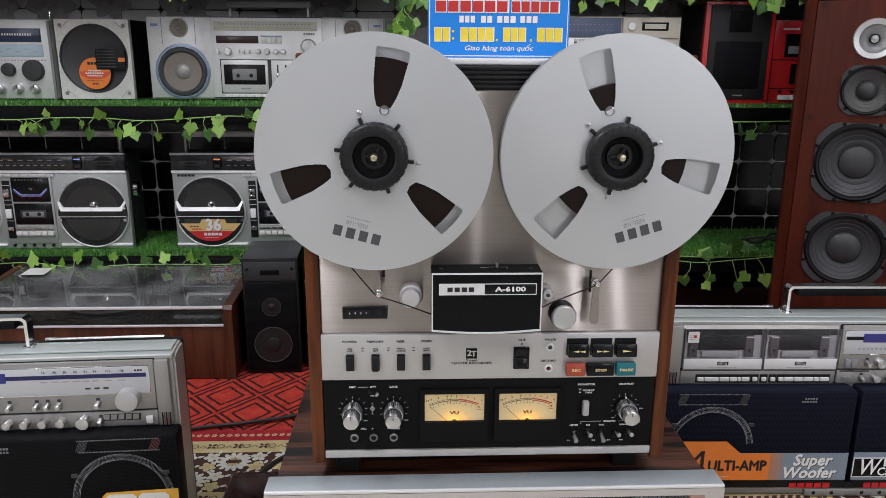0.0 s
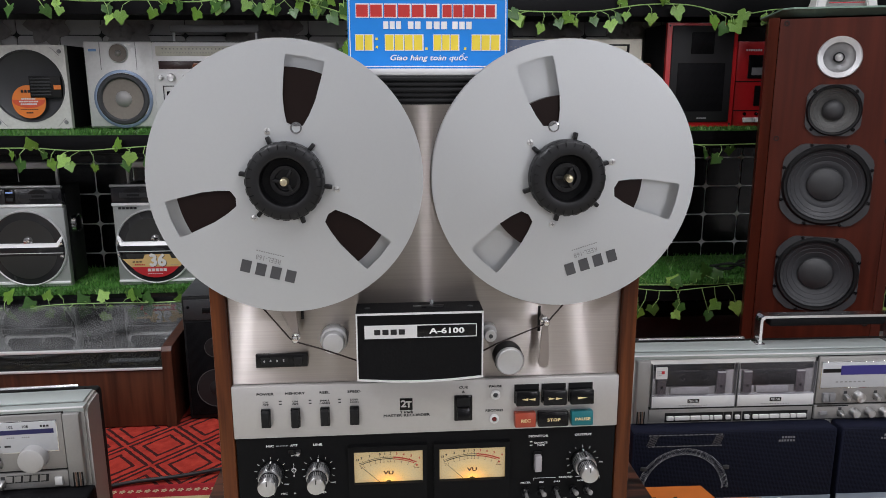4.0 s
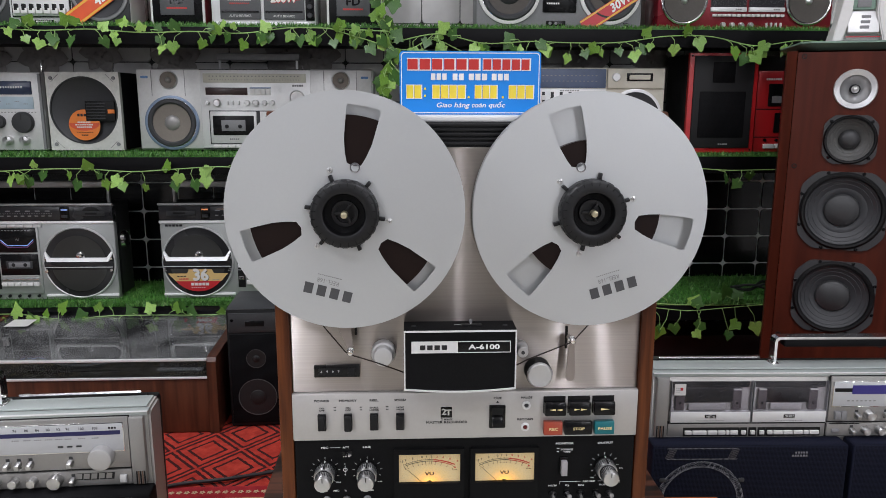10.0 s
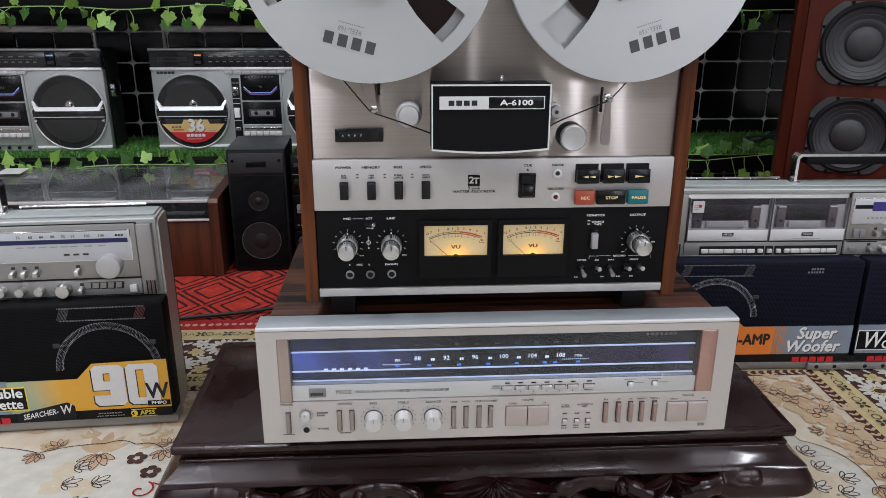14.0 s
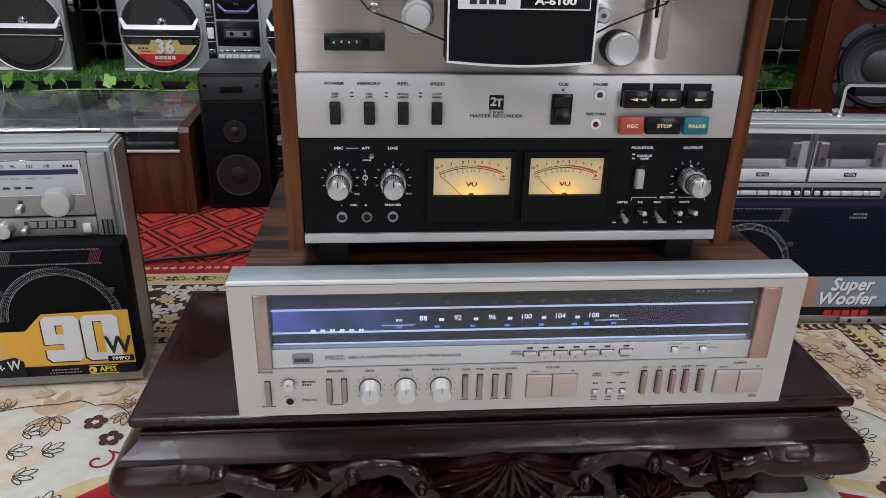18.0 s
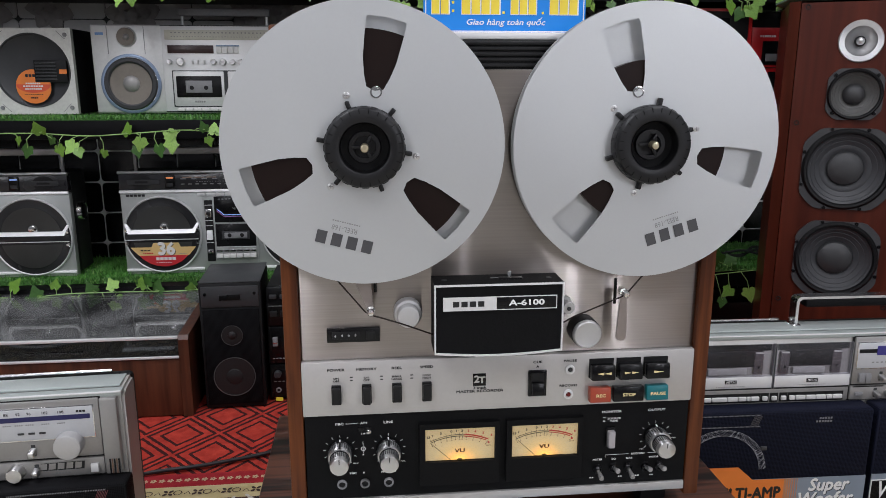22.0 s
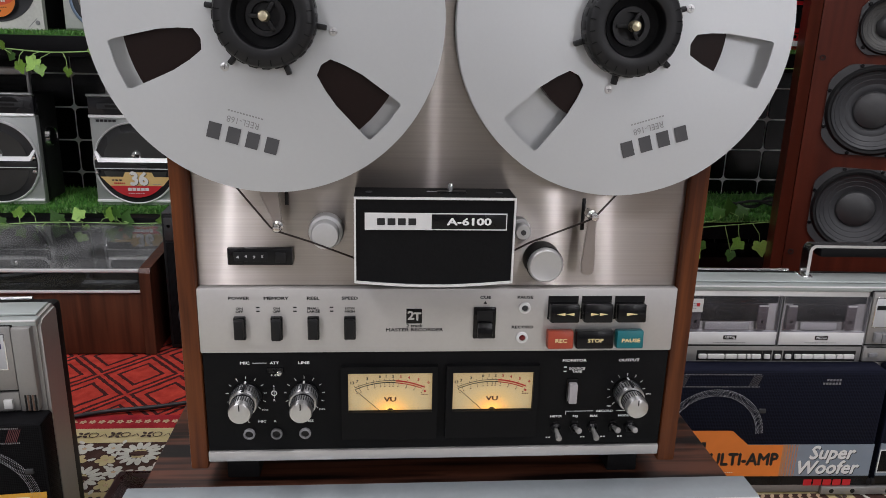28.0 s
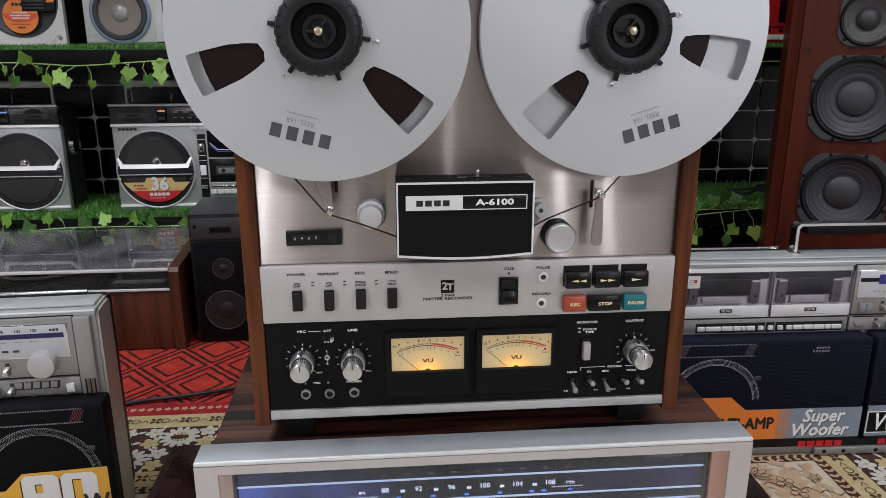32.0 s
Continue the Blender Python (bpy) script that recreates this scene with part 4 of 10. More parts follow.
def reel(name_label, cx, cz, first, tape_r):
    R, YF, YB = 0.1338, 0.836, 0.8495
    th = thing("tape_reel", name_label, "tape reel", (cx, YB, cz - R), world=True, group="reels on the deck")
    wins = [first + 120 * k for k in range(3)]

    def window(a):
        a = radians(a)
        pts = [(-0.005, 0.392), (0.005, 0.392), (0.06, 0.41), (0.09, 0.49), (0.117, 0.6), (0.129, 0.72), (0.137, 0.81), (0.14, 0.862), (0.133, 0.88), (0, 0.891), (-0.133, 0.88), (-0.14, 0.862), (-0.137, 0.81), (-0.129, 0.72), (-0.117, 0.6), (-0.09, 0.49), (-0.06, 0.41)]
        return [(R * (u * math.cos(a) + v * math.sin(a)), R * (v * math.cos(a) - u * math.sin(a))) for u, v in pts]

    def flange(nm, y, front):
        bm = bmesh.new()
        loops = [[(R * math.sin(2 * math.pi * i / 120), R * math.cos(2 * math.pi * i / 120)) for i in range(120)]]
        loops += [window(a) for a in wins]
        edges = []
        for lp in loops:
            vs = [bm.verts.new((p[0], 0, p[1])) for p in lp]
            edges += [bm.edges.new((vs[i], vs[(i + 1) % len(vs)])) for i in range(len(vs))]
        bmesh.ops.triangle_fill(bm, use_beauty=True, use_dissolve=False, edges=edges)
        geom = bmesh.ops.extrude_face_region(bm, geom=bm.faces[:])
        bmesh.ops.translate(bm, vec=(0, 0.0013, 0), verts=[g for g in geom["geom"] if isinstance(g, bmesh.types.BMVert)])
        return put(nm, mesh_from(bm, nm, REEL_ALU, 30), th, (cx, y, cz))

    ff = flange("front_flange", YF, True)
    bm = bmesh.new()
    add_lathe(bm, [(0.03, 0), (R, 0), (R, 0.0013), (0.03, 0.0013)], (0, 0, 0), 96)
    put("back_flange", mesh_from(bm, "back_flange", REEL_ALU), th, (cx, YB, cz))
    lt("tape_pack", th, TAPE, [(0.03, 0.003), (R * tape_r, 0.003), (R * tape_r, 0.0125), (0.03, 0.0125)], (cx, YF, cz), 96, label="brown magnetic tape wound on the hub")
    lt("core", th, REEL_ALU, [(0.02, 0.0012), (0.044, 0.0012), (0.044, 0.0128), (0.02, 0.0128)], (cx, YF, cz), 48)
    for k, a in enumerate(wins):
        b = radians(a + 2)
        x, z = cx + 0.385 * R * math.sin(b), cz + 0.385 * R * math.cos(b)
        if k == 0:
            lt("hole_ring", ff, CHROME, [(0.0056, 0.0005), (0.0056, -0.0008), (0.0042, -0.0009), (0.0038, 0.002), (0, 0.002)], (x, YF, z), 20)
        b = radians(a + 90)
        x, z = cx + 0.372 * R * math.sin(b), cz + 0.372 * R * math.cos(b)
        sc = lt("screw", ff, KNOB_ALU, [(0.0034, 0.0005), (0.0031, -0.0007), (0.0024, -0.001), (0, -0.001)], (x, YF, z), 16)
        bx("screw_cross", sc, MID_GREY, x - 0.0018, x + 0.0018, YF - 0.0012, YF - 0.0008, z - 0.0003, z + 0.0003)
        bx("screw_cross", sc, MID_GREY, x - 0.0003, x + 0.0003, YF - 0.0012, YF - 0.0008, z - 0.0018, z + 0.0018)
    # maker's mark and type line, printed upside down near the rim
    b = radians(180 + first * 0 + (15 if tape_r > 0.7 else -17))
    rot = (0, math.degrees(b), 0)
    tx(ff, INK_GREY, "REEL-168", 0.0072, cx + 0.61 * R * math.sin(b), YF - 0.0006, cz + 0.61 * R * math.cos(b), rot=rot, wide=0.9)
    for rr, w, h, n, m in ((0.7, 0.06, 0.0125, 4, UMBER_INK), (0.563, 0.028, 0.0011, 12, INK_GREY)):
        bars(ff, m, cx + rr * R * math.sin(b), YF - 0.0006, cz + rr * R * math.cos(b), w, h, n, 0.34, rot)
    # hub lock
    lk = lt("hub_lock", th, LOCK_BLACK, [(0.0375, 0.002), (0.0378, -0.004), (0.0372, -0.014), (0.0358, -0.0172), (0.0345, -0.0182), (0.025, -0.0187), (0.0236, -0.018), (0.0228, -0.0165), (0.0225, -0.004), (0.015, -0.003), (0.0145, -0.0065), (0.0105, -0.0065), (0.01, -0.002), (0, -0.002)], (cx, YF, cz), 64)
    lt("dark_well", lk, BLACK_VINYL, [(0.0226, -0.0172), (0.0221, -0.0046), (0.0152, -0.0036)], (cx, YF, cz), 48)
    for k in range(24):
        a = 2 * math.pi * k / 24
        bx("grip_rib", lk, LOCK_BLACK, cx + 0.0352 * math.sin(a) - 0.0036, cx + 0.0352 * math.sin(a) + 0.0036, YF - 0.0135, YF - 0.002, cz + 0.0352 * math.cos(a) - 0.003, cz + 0.0352 * math.cos(a) + 0.0028, 0.0012, rot=(0, math.degrees(a), 0))
        b = a + math.pi / 24
        bx("face_groove", lk, BLACK_VINYL, cx + 0.0335 * math.sin(b) - 0.0004, cx + 0.0335 * math.sin(b) + 0.0004, YF - 0.0186, YF - 0.016, cz + 0.0335 * math.cos(b) - 0.0022, cz + 0.0335 * math.cos(b) + 0.0022, 0, rot=(0, math.degrees(b), 0))
    for k in range(6):
        a = radians(60 * k + first + 28)
        bx("lock_tooth", lk, LOCK_BLACK, cx + 0.0405 * math.sin(a) - 0.0021, cx + 0.0405 * math.sin(a) + 0.0021, YF - 0.006, YF + 0.0005, cz + 0.0405 * math.cos(a) - 0.0045, cz + 0.0405 * math.cos(a) + 0.0045, 0.001, rot=(0, math.degrees(a), 0))
    for k in range(3):
        a = radians(120 * k + 30)
        bx("spline", lk, LOCK_BLACK, cx + 0.007 * math.sin(a) - 0.0016, cx + 0.007 * math.sin(a) + 0.0016, YF - 0.008, YF - 0.003, cz + 0.007 * math.cos(a) - 0.005, cz + 0.007 * math.cos(a) + 0.005, 0.0008, rot=(0, math.degrees(a), 0))
    lt("spindle", th, SPINDLE_BRASS, [(0.0042, 0), (0.0042, -0.006), (0.0034, -0.0085), (0, -0.0095)], (cx, YF - 0.0115, cz), 24)
    return th


def et(parent, mat, body, size, x, y, z, wide=1.0, **more):
    """Low, extended lettering."""
    more.setdefault("bold", size * 0.022)
    return tx(parent, mat, body, size * 0.8, x, y, z, wide=wide * 1.12, **more)


def tape_deck():
    Y, CX = 0.857, 0.0965
    th = thing("tape_deck", "open reel tape recorder with brushed panel and walnut sides", "tape recorder", (CX, 0.95, 0.323), world=True)
    L, Rr = -0.112, 0.3045
    ZT = 0.812
    bx("chassis", th, BLACK_MATT, L + 0.001, Rr - 0.001, Y + 0.004, 1.055, 0.35, 0.84, 0.002, "black metal chassis")
    for a, b in ((L - 0.0165, L - 0.0005), (Rr + 0.0005, Rr + 0.0175)):
        bx("side_panel", th, WALNUT_SIDE, a, b, Y - 0.005, 1.06, 0.346, 0.852, 0.0025, "walnut side panel")
    bx("transport_panel", th, PANEL_STEEL, L, Rr, Y, Y + 0.004, 0.521, ZT, 0.0008, "brushed steel transport panel")
    bx("control_panel", th, PANEL_SILVER, L - 0.0006, Rr + 0.0006, Y - 0.006, Y + 0.004, 0.461, 0.5205, 0.0012, "satin silver control panel")
    bx("meter_panel", th, BLACK_PANEL, L + 0.0005, Rr - 0.0005, Y - 0.004, Y + 0.004, 0.3645, 0.4605, 0.0008, "black lower panel")
    bx("base_strip", th, PANEL_SILVER, L, Rr, Y - 0.006, Y + 0.004, 0.354, 0.364, 0.0012, "silver base strip")
    # ribbed vent at the top
    for k in range(5):
        z = ZT + 0.002 + k * 0.0052
        bx("vent_rib", th, BLACK_MATT, L + 0.001, Rr - 0.001, Y + 0.0 + 0.001 * (k % 2), Y + 0.03, z, z + 0.0036, 0.0008)
    bx("top_strip", th, WHITE_SILVER, L + 0.001, Rr - 0.001, Y + 0.006, Y + 0.09, 0.8402, 0.847, 0.001, "pale top strip")
    for x in (L + 0.026, Rr - 0.026):
        for y in (0.89, 1.02):
            bx("foot", th, BLACK_MATT, x - 0.015, x + 0.015, y - 0.018, y + 0.018, 0.323, 0.351, 0.002)
    # transport: head cover
    hx0, hx1, hz0, hz1, hy = 0.0215, 0.1505, 0.5365, 0.6075, 0.82
    pts = [(hx0, hz1)] + [(hx0, hz0)] + [(hx0 + (hx1 - hx0) * t, hz0 - 0.0035 * math.sin(math.pi * t)) for t in [k / 12 for k in range(1, 12)]] + [(hx1, hz0), (hx1, hz1)]
    hc = pr("head_cover", th, BLACK_VINYL, pts, hy + 0.001, Y, "black head cover with a white rim")
    bm = bmesh.new()
    cxm, czm = (hx0 + hx1) / 2, (hz0 + hz1) / 2
    inner = [(cxm + (x - cxm) * 0.977, czm + (z - czm) * 0.956) for x, z in pts]
    for i in range(len(pts)):
        j = (i + 1) % len(pts)
        f = [pts[i], pts[j], inner[j], inner[i]]
        a = [bm.verts.new((x, hy - 0.0012, z)) for x, z in f]
        b = [bm.verts.new((x, hy + 0.002, z)) for x, z in f]
        bm.faces.new(a)
        for q in range(4):
            bm.faces.new((a[q], a[(q + 1) % 4], b[(q + 1) % 4], b[q]))
    part("rim", bm, WHITE_SILVER, hc)
    bx("maker_plate", hc, BLACK_GLOSS, 0.03, 0.1435, hy - 0.0006, hy + 0.0015, 0.5818, 0.5945, 0.0003)
    bx("plate_border", hc, WHITE_SILVER, 0.03, 0.1435, hy - 0.0009, hy, 0.5942, 0.595)
    bx("plate_border", hc, WHITE_SILVER, 0.03, 0.1435, hy - 0.0009, hy, 0.5812, 0.582)
    bx("plate_border", hc, WHITE_SILVER, 0.1428, 0.1436, hy - 0.0009, hy, 0.582, 0.5942)
    bx("plate_field", hc, WHITE_SILVER, 0.03, 0.083, hy - 0.0009, hy, 0.582, 0.5942, 0, "white half of the maker's plate")
    bars(hc, INK_BLACK, 0.0562, hy - 0.0012, 0.588, 0.033, 0.0056, 4, 0.25)
    et(hc, INK_WHITE, "A-6100", 0.0102, 0.1132, hy - 0.0012, 0.588, wide=1.3, bold=0.0003)
    for x in (0.033, 0.139):
        cy("cover_screw", hc, DARK_GREY, (x, 0.838, hz1 - 0.0003), 0.0028, 0.001, "z", 14)
    bx("cover_text", hc, INK_GREY, 0.08, 0.105, 0.842, 0.8435, hz1, hz1 + 0.0004)
    cy("selector_pin", hc, CHROME, (0.099, 0.84, hz1), 0.0026, 0.008, "z", 16, 0.0008)
    bx("selector_slot", hc, BLACK_GLOSS, 0.088, 0.112, 0.8365, 0.8435, hz1, hz1 + 0.0012, 0.0004)
    # rollers, capstan and arms
    lt("guide_roller", th, SATIN_KNOB, [(0.0145, 0), (0.0145, -0.009), (0.0138, -0.0105), (0.0114, -0.0112), (0.0114, -0.0215), (0.0106, -0.0228), (0.0095, -0.0231), (0, -0.0232)], (-0.0028, Y, 0.5715), 40)
    lt("capstan_knob", th, SATIN_KNOB, [(0.0, -0.012), (0.015, -0.0175), (0.015, -0.0205), (0.0142, -0.0222), (0.0132, -0.0228), (0.0122, -0.0224), (0, -0.0228)], (0.1812, Y, 0.5462), 48)
    lt("capstan_base", th, BLACK_MATT, [(0.0158, 0), (0.0158, -0.0175), (0.01, -0.0178)], (0.1812, Y, 0.5462), 40)
    pw = lt("pinch_pulley", th, SATIN_KNOB, [(0.0082, 0), (0.0082, -0.009), (0.0035, -0.0095), (0.0035, -0.014), (0.0066, -0.0145), (0.0066, -0.022), (0.0058, -0.023), (0, -0.023)], (0.1602, Y, 0.5755), 28)
    cy("pulley_pin", pw, DARK_GREY, (0.1602, Y - 0.0226, 0.5755), 0.0022, 0.0016, "y", 12)
    bm = bmesh.new()
    add_prism(bm, [(0.2173, 0.5368), (0.2137, 0.5385), (0.2122, 0.5425), (0.2127, 0.549), (0.2153, 0.587), (0.2167, 0.592), (0.2205, 0.592), (0.2215, 0.587), (0.2233, 0.549), (0.2237, 0.5425), (0.2223, 0.5385), (0.2189, 0.5368)], Y - 0.019, Y - 0.016)
    bmesh.ops.bevel(bm, geom=bm.edges[:], offset=0.0007, segments=2, affect="EDGES")
    arm_metal = surf("satin_arm_metal", (0.3, 0.262, 0.242), 0.33, 0.6, 0.05, 200, 5, bump=0.02)
    part("tension_lever", bm, arm_metal, th)
    for x, z0, z1 in ((0.2155, 0.572, 0.6), (-0.0352, 0.592, 0.62)):
        bx("arm_slot", th, BLACK_GLOSS, x - 0.0016, x + 0.0016, Y - 0.0006, Y + 0.001, z0, z1, 0.0003, "dark slot of a tension arm")
    bm = bmesh.new()
    add_prism(bm, [(-0.043, 0.5775), (-0.0395, 0.5765), (-0.0372, 0.5795), (-0.0395, 0.602), (-0.041, 0.622), (-0.0575, 0.622), (-0.0535, 0.603), (-0.044, 0.5805)], Y - 0.016, Y - 0.013)
    bmesh.ops.bevel(bm, geom=bm.edges[:], offset=0.0006, segments=1, affect="EDGES")
    part("arm", bm, arm_metal, th, "silver tension arm")
    for x, z in ((0.2172, 0.5905), (-0.0402, 0.5795)):
        lt("arm_pin", th, CHROME, [(0.0042, -0.0125), (0.0042, -0.0215), (0.0026, -0.0225), (0.0026, -0.0262), (0.0036, -0.0272), (0.0034, -0.03), (0.0026, -0.031), (0, -0.0312)], (x, Y, z), 20)
    # tape path
    yt = 0.834
    tb("tape_run", th, TAPE, [(-0.085, 0.843, 0.625), (-0.046, yt, 0.579), (-0.0405, yt, 0.5755), (-0.012, yt, 0.566), (0.0225, yt, 0.5525)], 0.0009, 6, "brown tape threaded to the heads")
    tb("tape_run", th, TAPE, [(0.149, yt, 0.558), (0.166, yt, 0.567), (0.2145, yt, 0.5865), (0.2205, yt, 0.5905), (0.252, 0.843, 0.622)], 0.0009, 6, "brown tape threaded from the heads")
    # counter
    DIGIT = surf("grey_white_digit", (0.42, 0.42, 0.42), 0.5, 0, 0.1, bump=0)
    ct = bx("counter", th, BLACK_GLOSS, -0.0855, -0.0315, Y - 0.004, Y + 0.001, 0.5405, 0.5555, 0.001, "black four digit tape counter")
    bx("counter_window", ct, BLACK_MATT, -0.08, -0.052, Y - 0.0045, Y - 0.0035, 0.544, 0.552, 0.0004)
    for i, s in enumerate("4495"):
        et(ct, DIGIT, s, 0.0046, -0.0768 + i * 0.0068, Y - 0.0049, 0.5478 + 0.0006 * (i % 2))
    bx("reset_key", ct, BLACK_MATT, -0.0455, -0.0365, Y - 0.0065, Y - 0.003, 0.5435, 0.5525, 0.0008)
    # silver control panel
    yp = Y - 0.006
    yw = yp - 0.0003
    for i, (s, lab) in enumerate((("POWER", "ON\nOFF"), ("MEMORY", "ON\nOFF"), ("REEL", "SMALL\nLARGE"), ("SPEED", "LOW\nHIGH"))):
        x = -0.0775 + i * 0.0312
        et(th, INK_BLACK, s, 0.0048, x, yw, 0.5117, wide=1.2)
        et(th, INK_BLACK, lab, 0.0036, x, yw, 0.501, wide=1.15)
        sw = bx("push_switch", th, BLACK_GLOSS, x - 0.005, x + 0.005, yp - 0.004, yp + 0.002, 0.4745, 0.4955, 0.001)
        bx("switch_cap", sw, BLACK_MATT, x - 0.004, x + 0.004, yp - 0.009, yp - 0.003, 0.477 if i != 1 else 0.4755, 0.4945, 0.0012)
        if i < 3:
            for k in range(2):
                bars(th, INK_BLACK, x + 0.0156, yw, 0.5 + 0.0035 * k, 0.003, 0.0012, 1, 0.0)
    lg = bx("logo_plate", th, BLACK_GLOSS, 0.0648, 0.0785, yw, yp + 0.001, 0.4882, 0.502, 0.0002, "small black square two track logo")
    et(lg, PANEL_SILVER, "2", 0.0135, 0.0688, yw - 0.0003, 0.4955, bold=0.0004)
    et(lg, PANEL_SILVER, "T", 0.0125, 0.0743, yw - 0.0003, 0.4945, bold=0.0004)
    et(th, INK_BLACK, "2 track", 0.005, 0.072, yw, 0.486, wide=1.1)
    et(th, INK_BLACK, "MASTER RECORDER", 0.0052, 0.072, yw, 0.4822, wide=1.2, bold=0.00008)
    et(th, INK_BLACK, "CUE", 0.0048, 0.1335, yw, 0.5122, wide=1.2)
    et(th, INK_BLACK, "\u25b2", 0.004, 0.1335, yw, 0.5073)
    cu = bx("cue_frame", th, BLACK_GLOSS, 0.1235, 0.1432, yp - 0.003, yp + 0.002, 0.4745, 0.5035, 0.001, "black cue rocker in its frame")
    bx("cue_rocker", cu, BLACK_GLOSS, 0.1265, 0.1402, yp - 0.008, yp - 0.002, 0.477, 0.491, 0.0015, rot=(-12, 0, 0))
    bx("cue_well", cu, BLACK_MATT, 0.1265, 0.1402, yp - 0.0034, yp - 0.0025, 0.4915, 0.501)
    for x, z, s, m in ((0.1685, 0.5028, "PAUSE", DARK_GREY), (0.1675, 0.4748, "RECORD", surf("dark_red_lens", (0.12, 0.01, 0.01), 0.2, bump=0))):
        et(th, INK_BLACK, s, 0.0046, x, yw, z + 0.0095, wide=1.2)
        ri = lt("indicator_lamp", th, WHITE_SILVER, [(0.0052, 0.001), (0.0052, -0.002), (0.003, -0.0026), (0.0028, -0.001)], (x, yp, z), 24)
        lt("lens", ri, m, [(0.0028, 0), (0.0022, -0.0026), (0, -0.003)], (x, yp, z), 16)
    gold = surf("pale_gold_print", (0.75, 0.6, 0.3), 0.4, 0, 0.05, bump=0)
    for i, s in enumerate(("rew", "ff", "play")):
        x = 0.2026 + i * 0.0298
        bx("button_well", th, BLACK_MATT, x - 0.0134, x + 0.0134, yp - 0.0006, yp + 0.001, 0.4918, 0.5137)
        kb = bx("transport_button", th, BLACK_GLOSS, x - 0.0128, x + 0.0128, yp - 0.0105, yp, 0.4918, 0.5085, 0.0015, rot=(-6, 0, 0))
        for d in ((-0.004, 0.004) if i < 2 else (0.0,)):
            w = 0.0037 if i < 2 else 0.0054
            sg = -1 if i == 0 else 1
            bm = bmesh.new()
            bm.faces.new([bm.verts.new(p) for p in ((-sg * w, 0, 0.0014), (-sg * w, 0, -0.0014), (sg * w, 0, 0))])
            put("arrow_mark", mesh_from(bm, "arrow_mark", gold), kb, (x + d, yp - 0.0115, 0.5))
    for x0, x1, s, m in ((0.1892, 0.2122, "REC", BTN_RED), (0.2147, 0.2483, "STOP", BLACK_GLOSS), (0.2513, 0.2755, "PAUSE", BTN_TEAL)):
        kb = bx("transport_button", th, m, x0, x1, yp - 0.009, yp, 0.4665, 0.4832, 0.0015, rot=(-6, 0, 0))
        et(kb, gold, s, 0.0058, (x0 + x1) / 2, yp - 0.0102, 0.4745, wide=1.15)
    # black panel
    yb = Y - 0.004
    yi = yb - 0.0003
    face = bpy.data.materials.new("lit_meter_face")
    face.use_nodes = True
    nt = face.node_tree
    b = nt.nodes["Principled BSDF"]
    tcn = nt.nodes.new("ShaderNodeTexCoord")
    mpn = nt.nodes.new("ShaderNodeMapping")
    mpn.inputs["Location"].default_value = (0, 0, 0.02)
    mpn.inputs["Scale"].default_value = (26, 1, 30)
    nt.links.new(tcn.outputs["Object"], mpn.inputs["Vector"])
    gr = nt.nodes.new("ShaderNodeVectorMath")
    gr.operation = "LENGTH"
    cb = nt.nodes.new("ShaderNodeVectorMath")
    cb.operation = "MULTIPLY"
    cb.inputs[1].default_value = (1, 0, 1)
    mpn.inputs["Location"].default_value = (0, 0, 0.62)
    nt.links.new(mpn.outputs[0], cb.inputs[0])
    nt.links.new(cb.outputs[0], gr.inputs[0])
    nt.links.new(ramp(nt, gr.outputs["Value"], [(0.0, (1.0, 0.6, 0.1)), (0.14, (1.0, 0.46, 0.05)), (0.3, (1.0, 0.47, 0.07)), (0.5, (1.0, 0.6, 0.18)), (0.8, (1.0, 0.71, 0.35))]), b.inputs["Emission Color"])
    nt.links.new(ramp(nt, gr.outputs["Value"], [(0.0, (2.0, 2.0, 2.0)), (0.14, (1.35, 1.35, 1.35)), (0.3, (0.8, 0.8, 0.8)), (0.5, (0.45, 0.45, 0.45)), (0.8, (0.29, 0.29, 0.29))]), b.inputs["Emission Strength"])
    b.inputs["Base Color"].default_value = (0.42, 0.35, 0.22, 1)
    bulb = surf("olive_bulb_shade", (0.05, 0.04, 0.006), 0.3, bump=0)
    UMBER = surf("umber_ink", (0.12, 0.04, 0.015), 0.5, 0, 0.05, bump=0)
    mglass = glass("meter_glass", (0.97, 0.97, 0.95), 1.3)
    for x0, x1 in ((0.014, 0.0888), (0.1072, 0.1802)):
        z0, z1 = 0.404, 0.4423
        xm = (x0 + x1) / 2
        bm = bmesh.new()
        fx0, fx1, fz0, fz1 = x0 - 0.006, x1 + 0.0045, 0.377, 0.4485
        for q in ((fx0, fx1, yb - 0.006, yb + 0.002, z1, fz1), (fx0, fx1, yb - 0.006, yb + 0.002, fz0, z0), (fx0, x0, yb - 0.006, yb + 0.002, z0, z1), (x1, fx1, yb - 0.006, yb + 0.002, z0, z1)):
            add_box(bm, *q)
        bmesh.ops.remove_doubles(bm, verts=bm.verts, dist=1e-5)
        vm = part("level_meter", bm, BLACK_PANEL, th, "illuminated level meter with a cream dial")
        bx("dial", vm, face, x0 - 0.001, x1 + 0.001, yb - 0.0012, yb - 0.0004, z0 - 0.001, z1 + 0.001)
        ydl = yb - 0.0016
        arc = []
        for k in range(25):
            s = -1 + k / 12
            arc.append((xm - 0.0005 + 0.0312 * s, 0.4334 - 0.0069 * s * s))
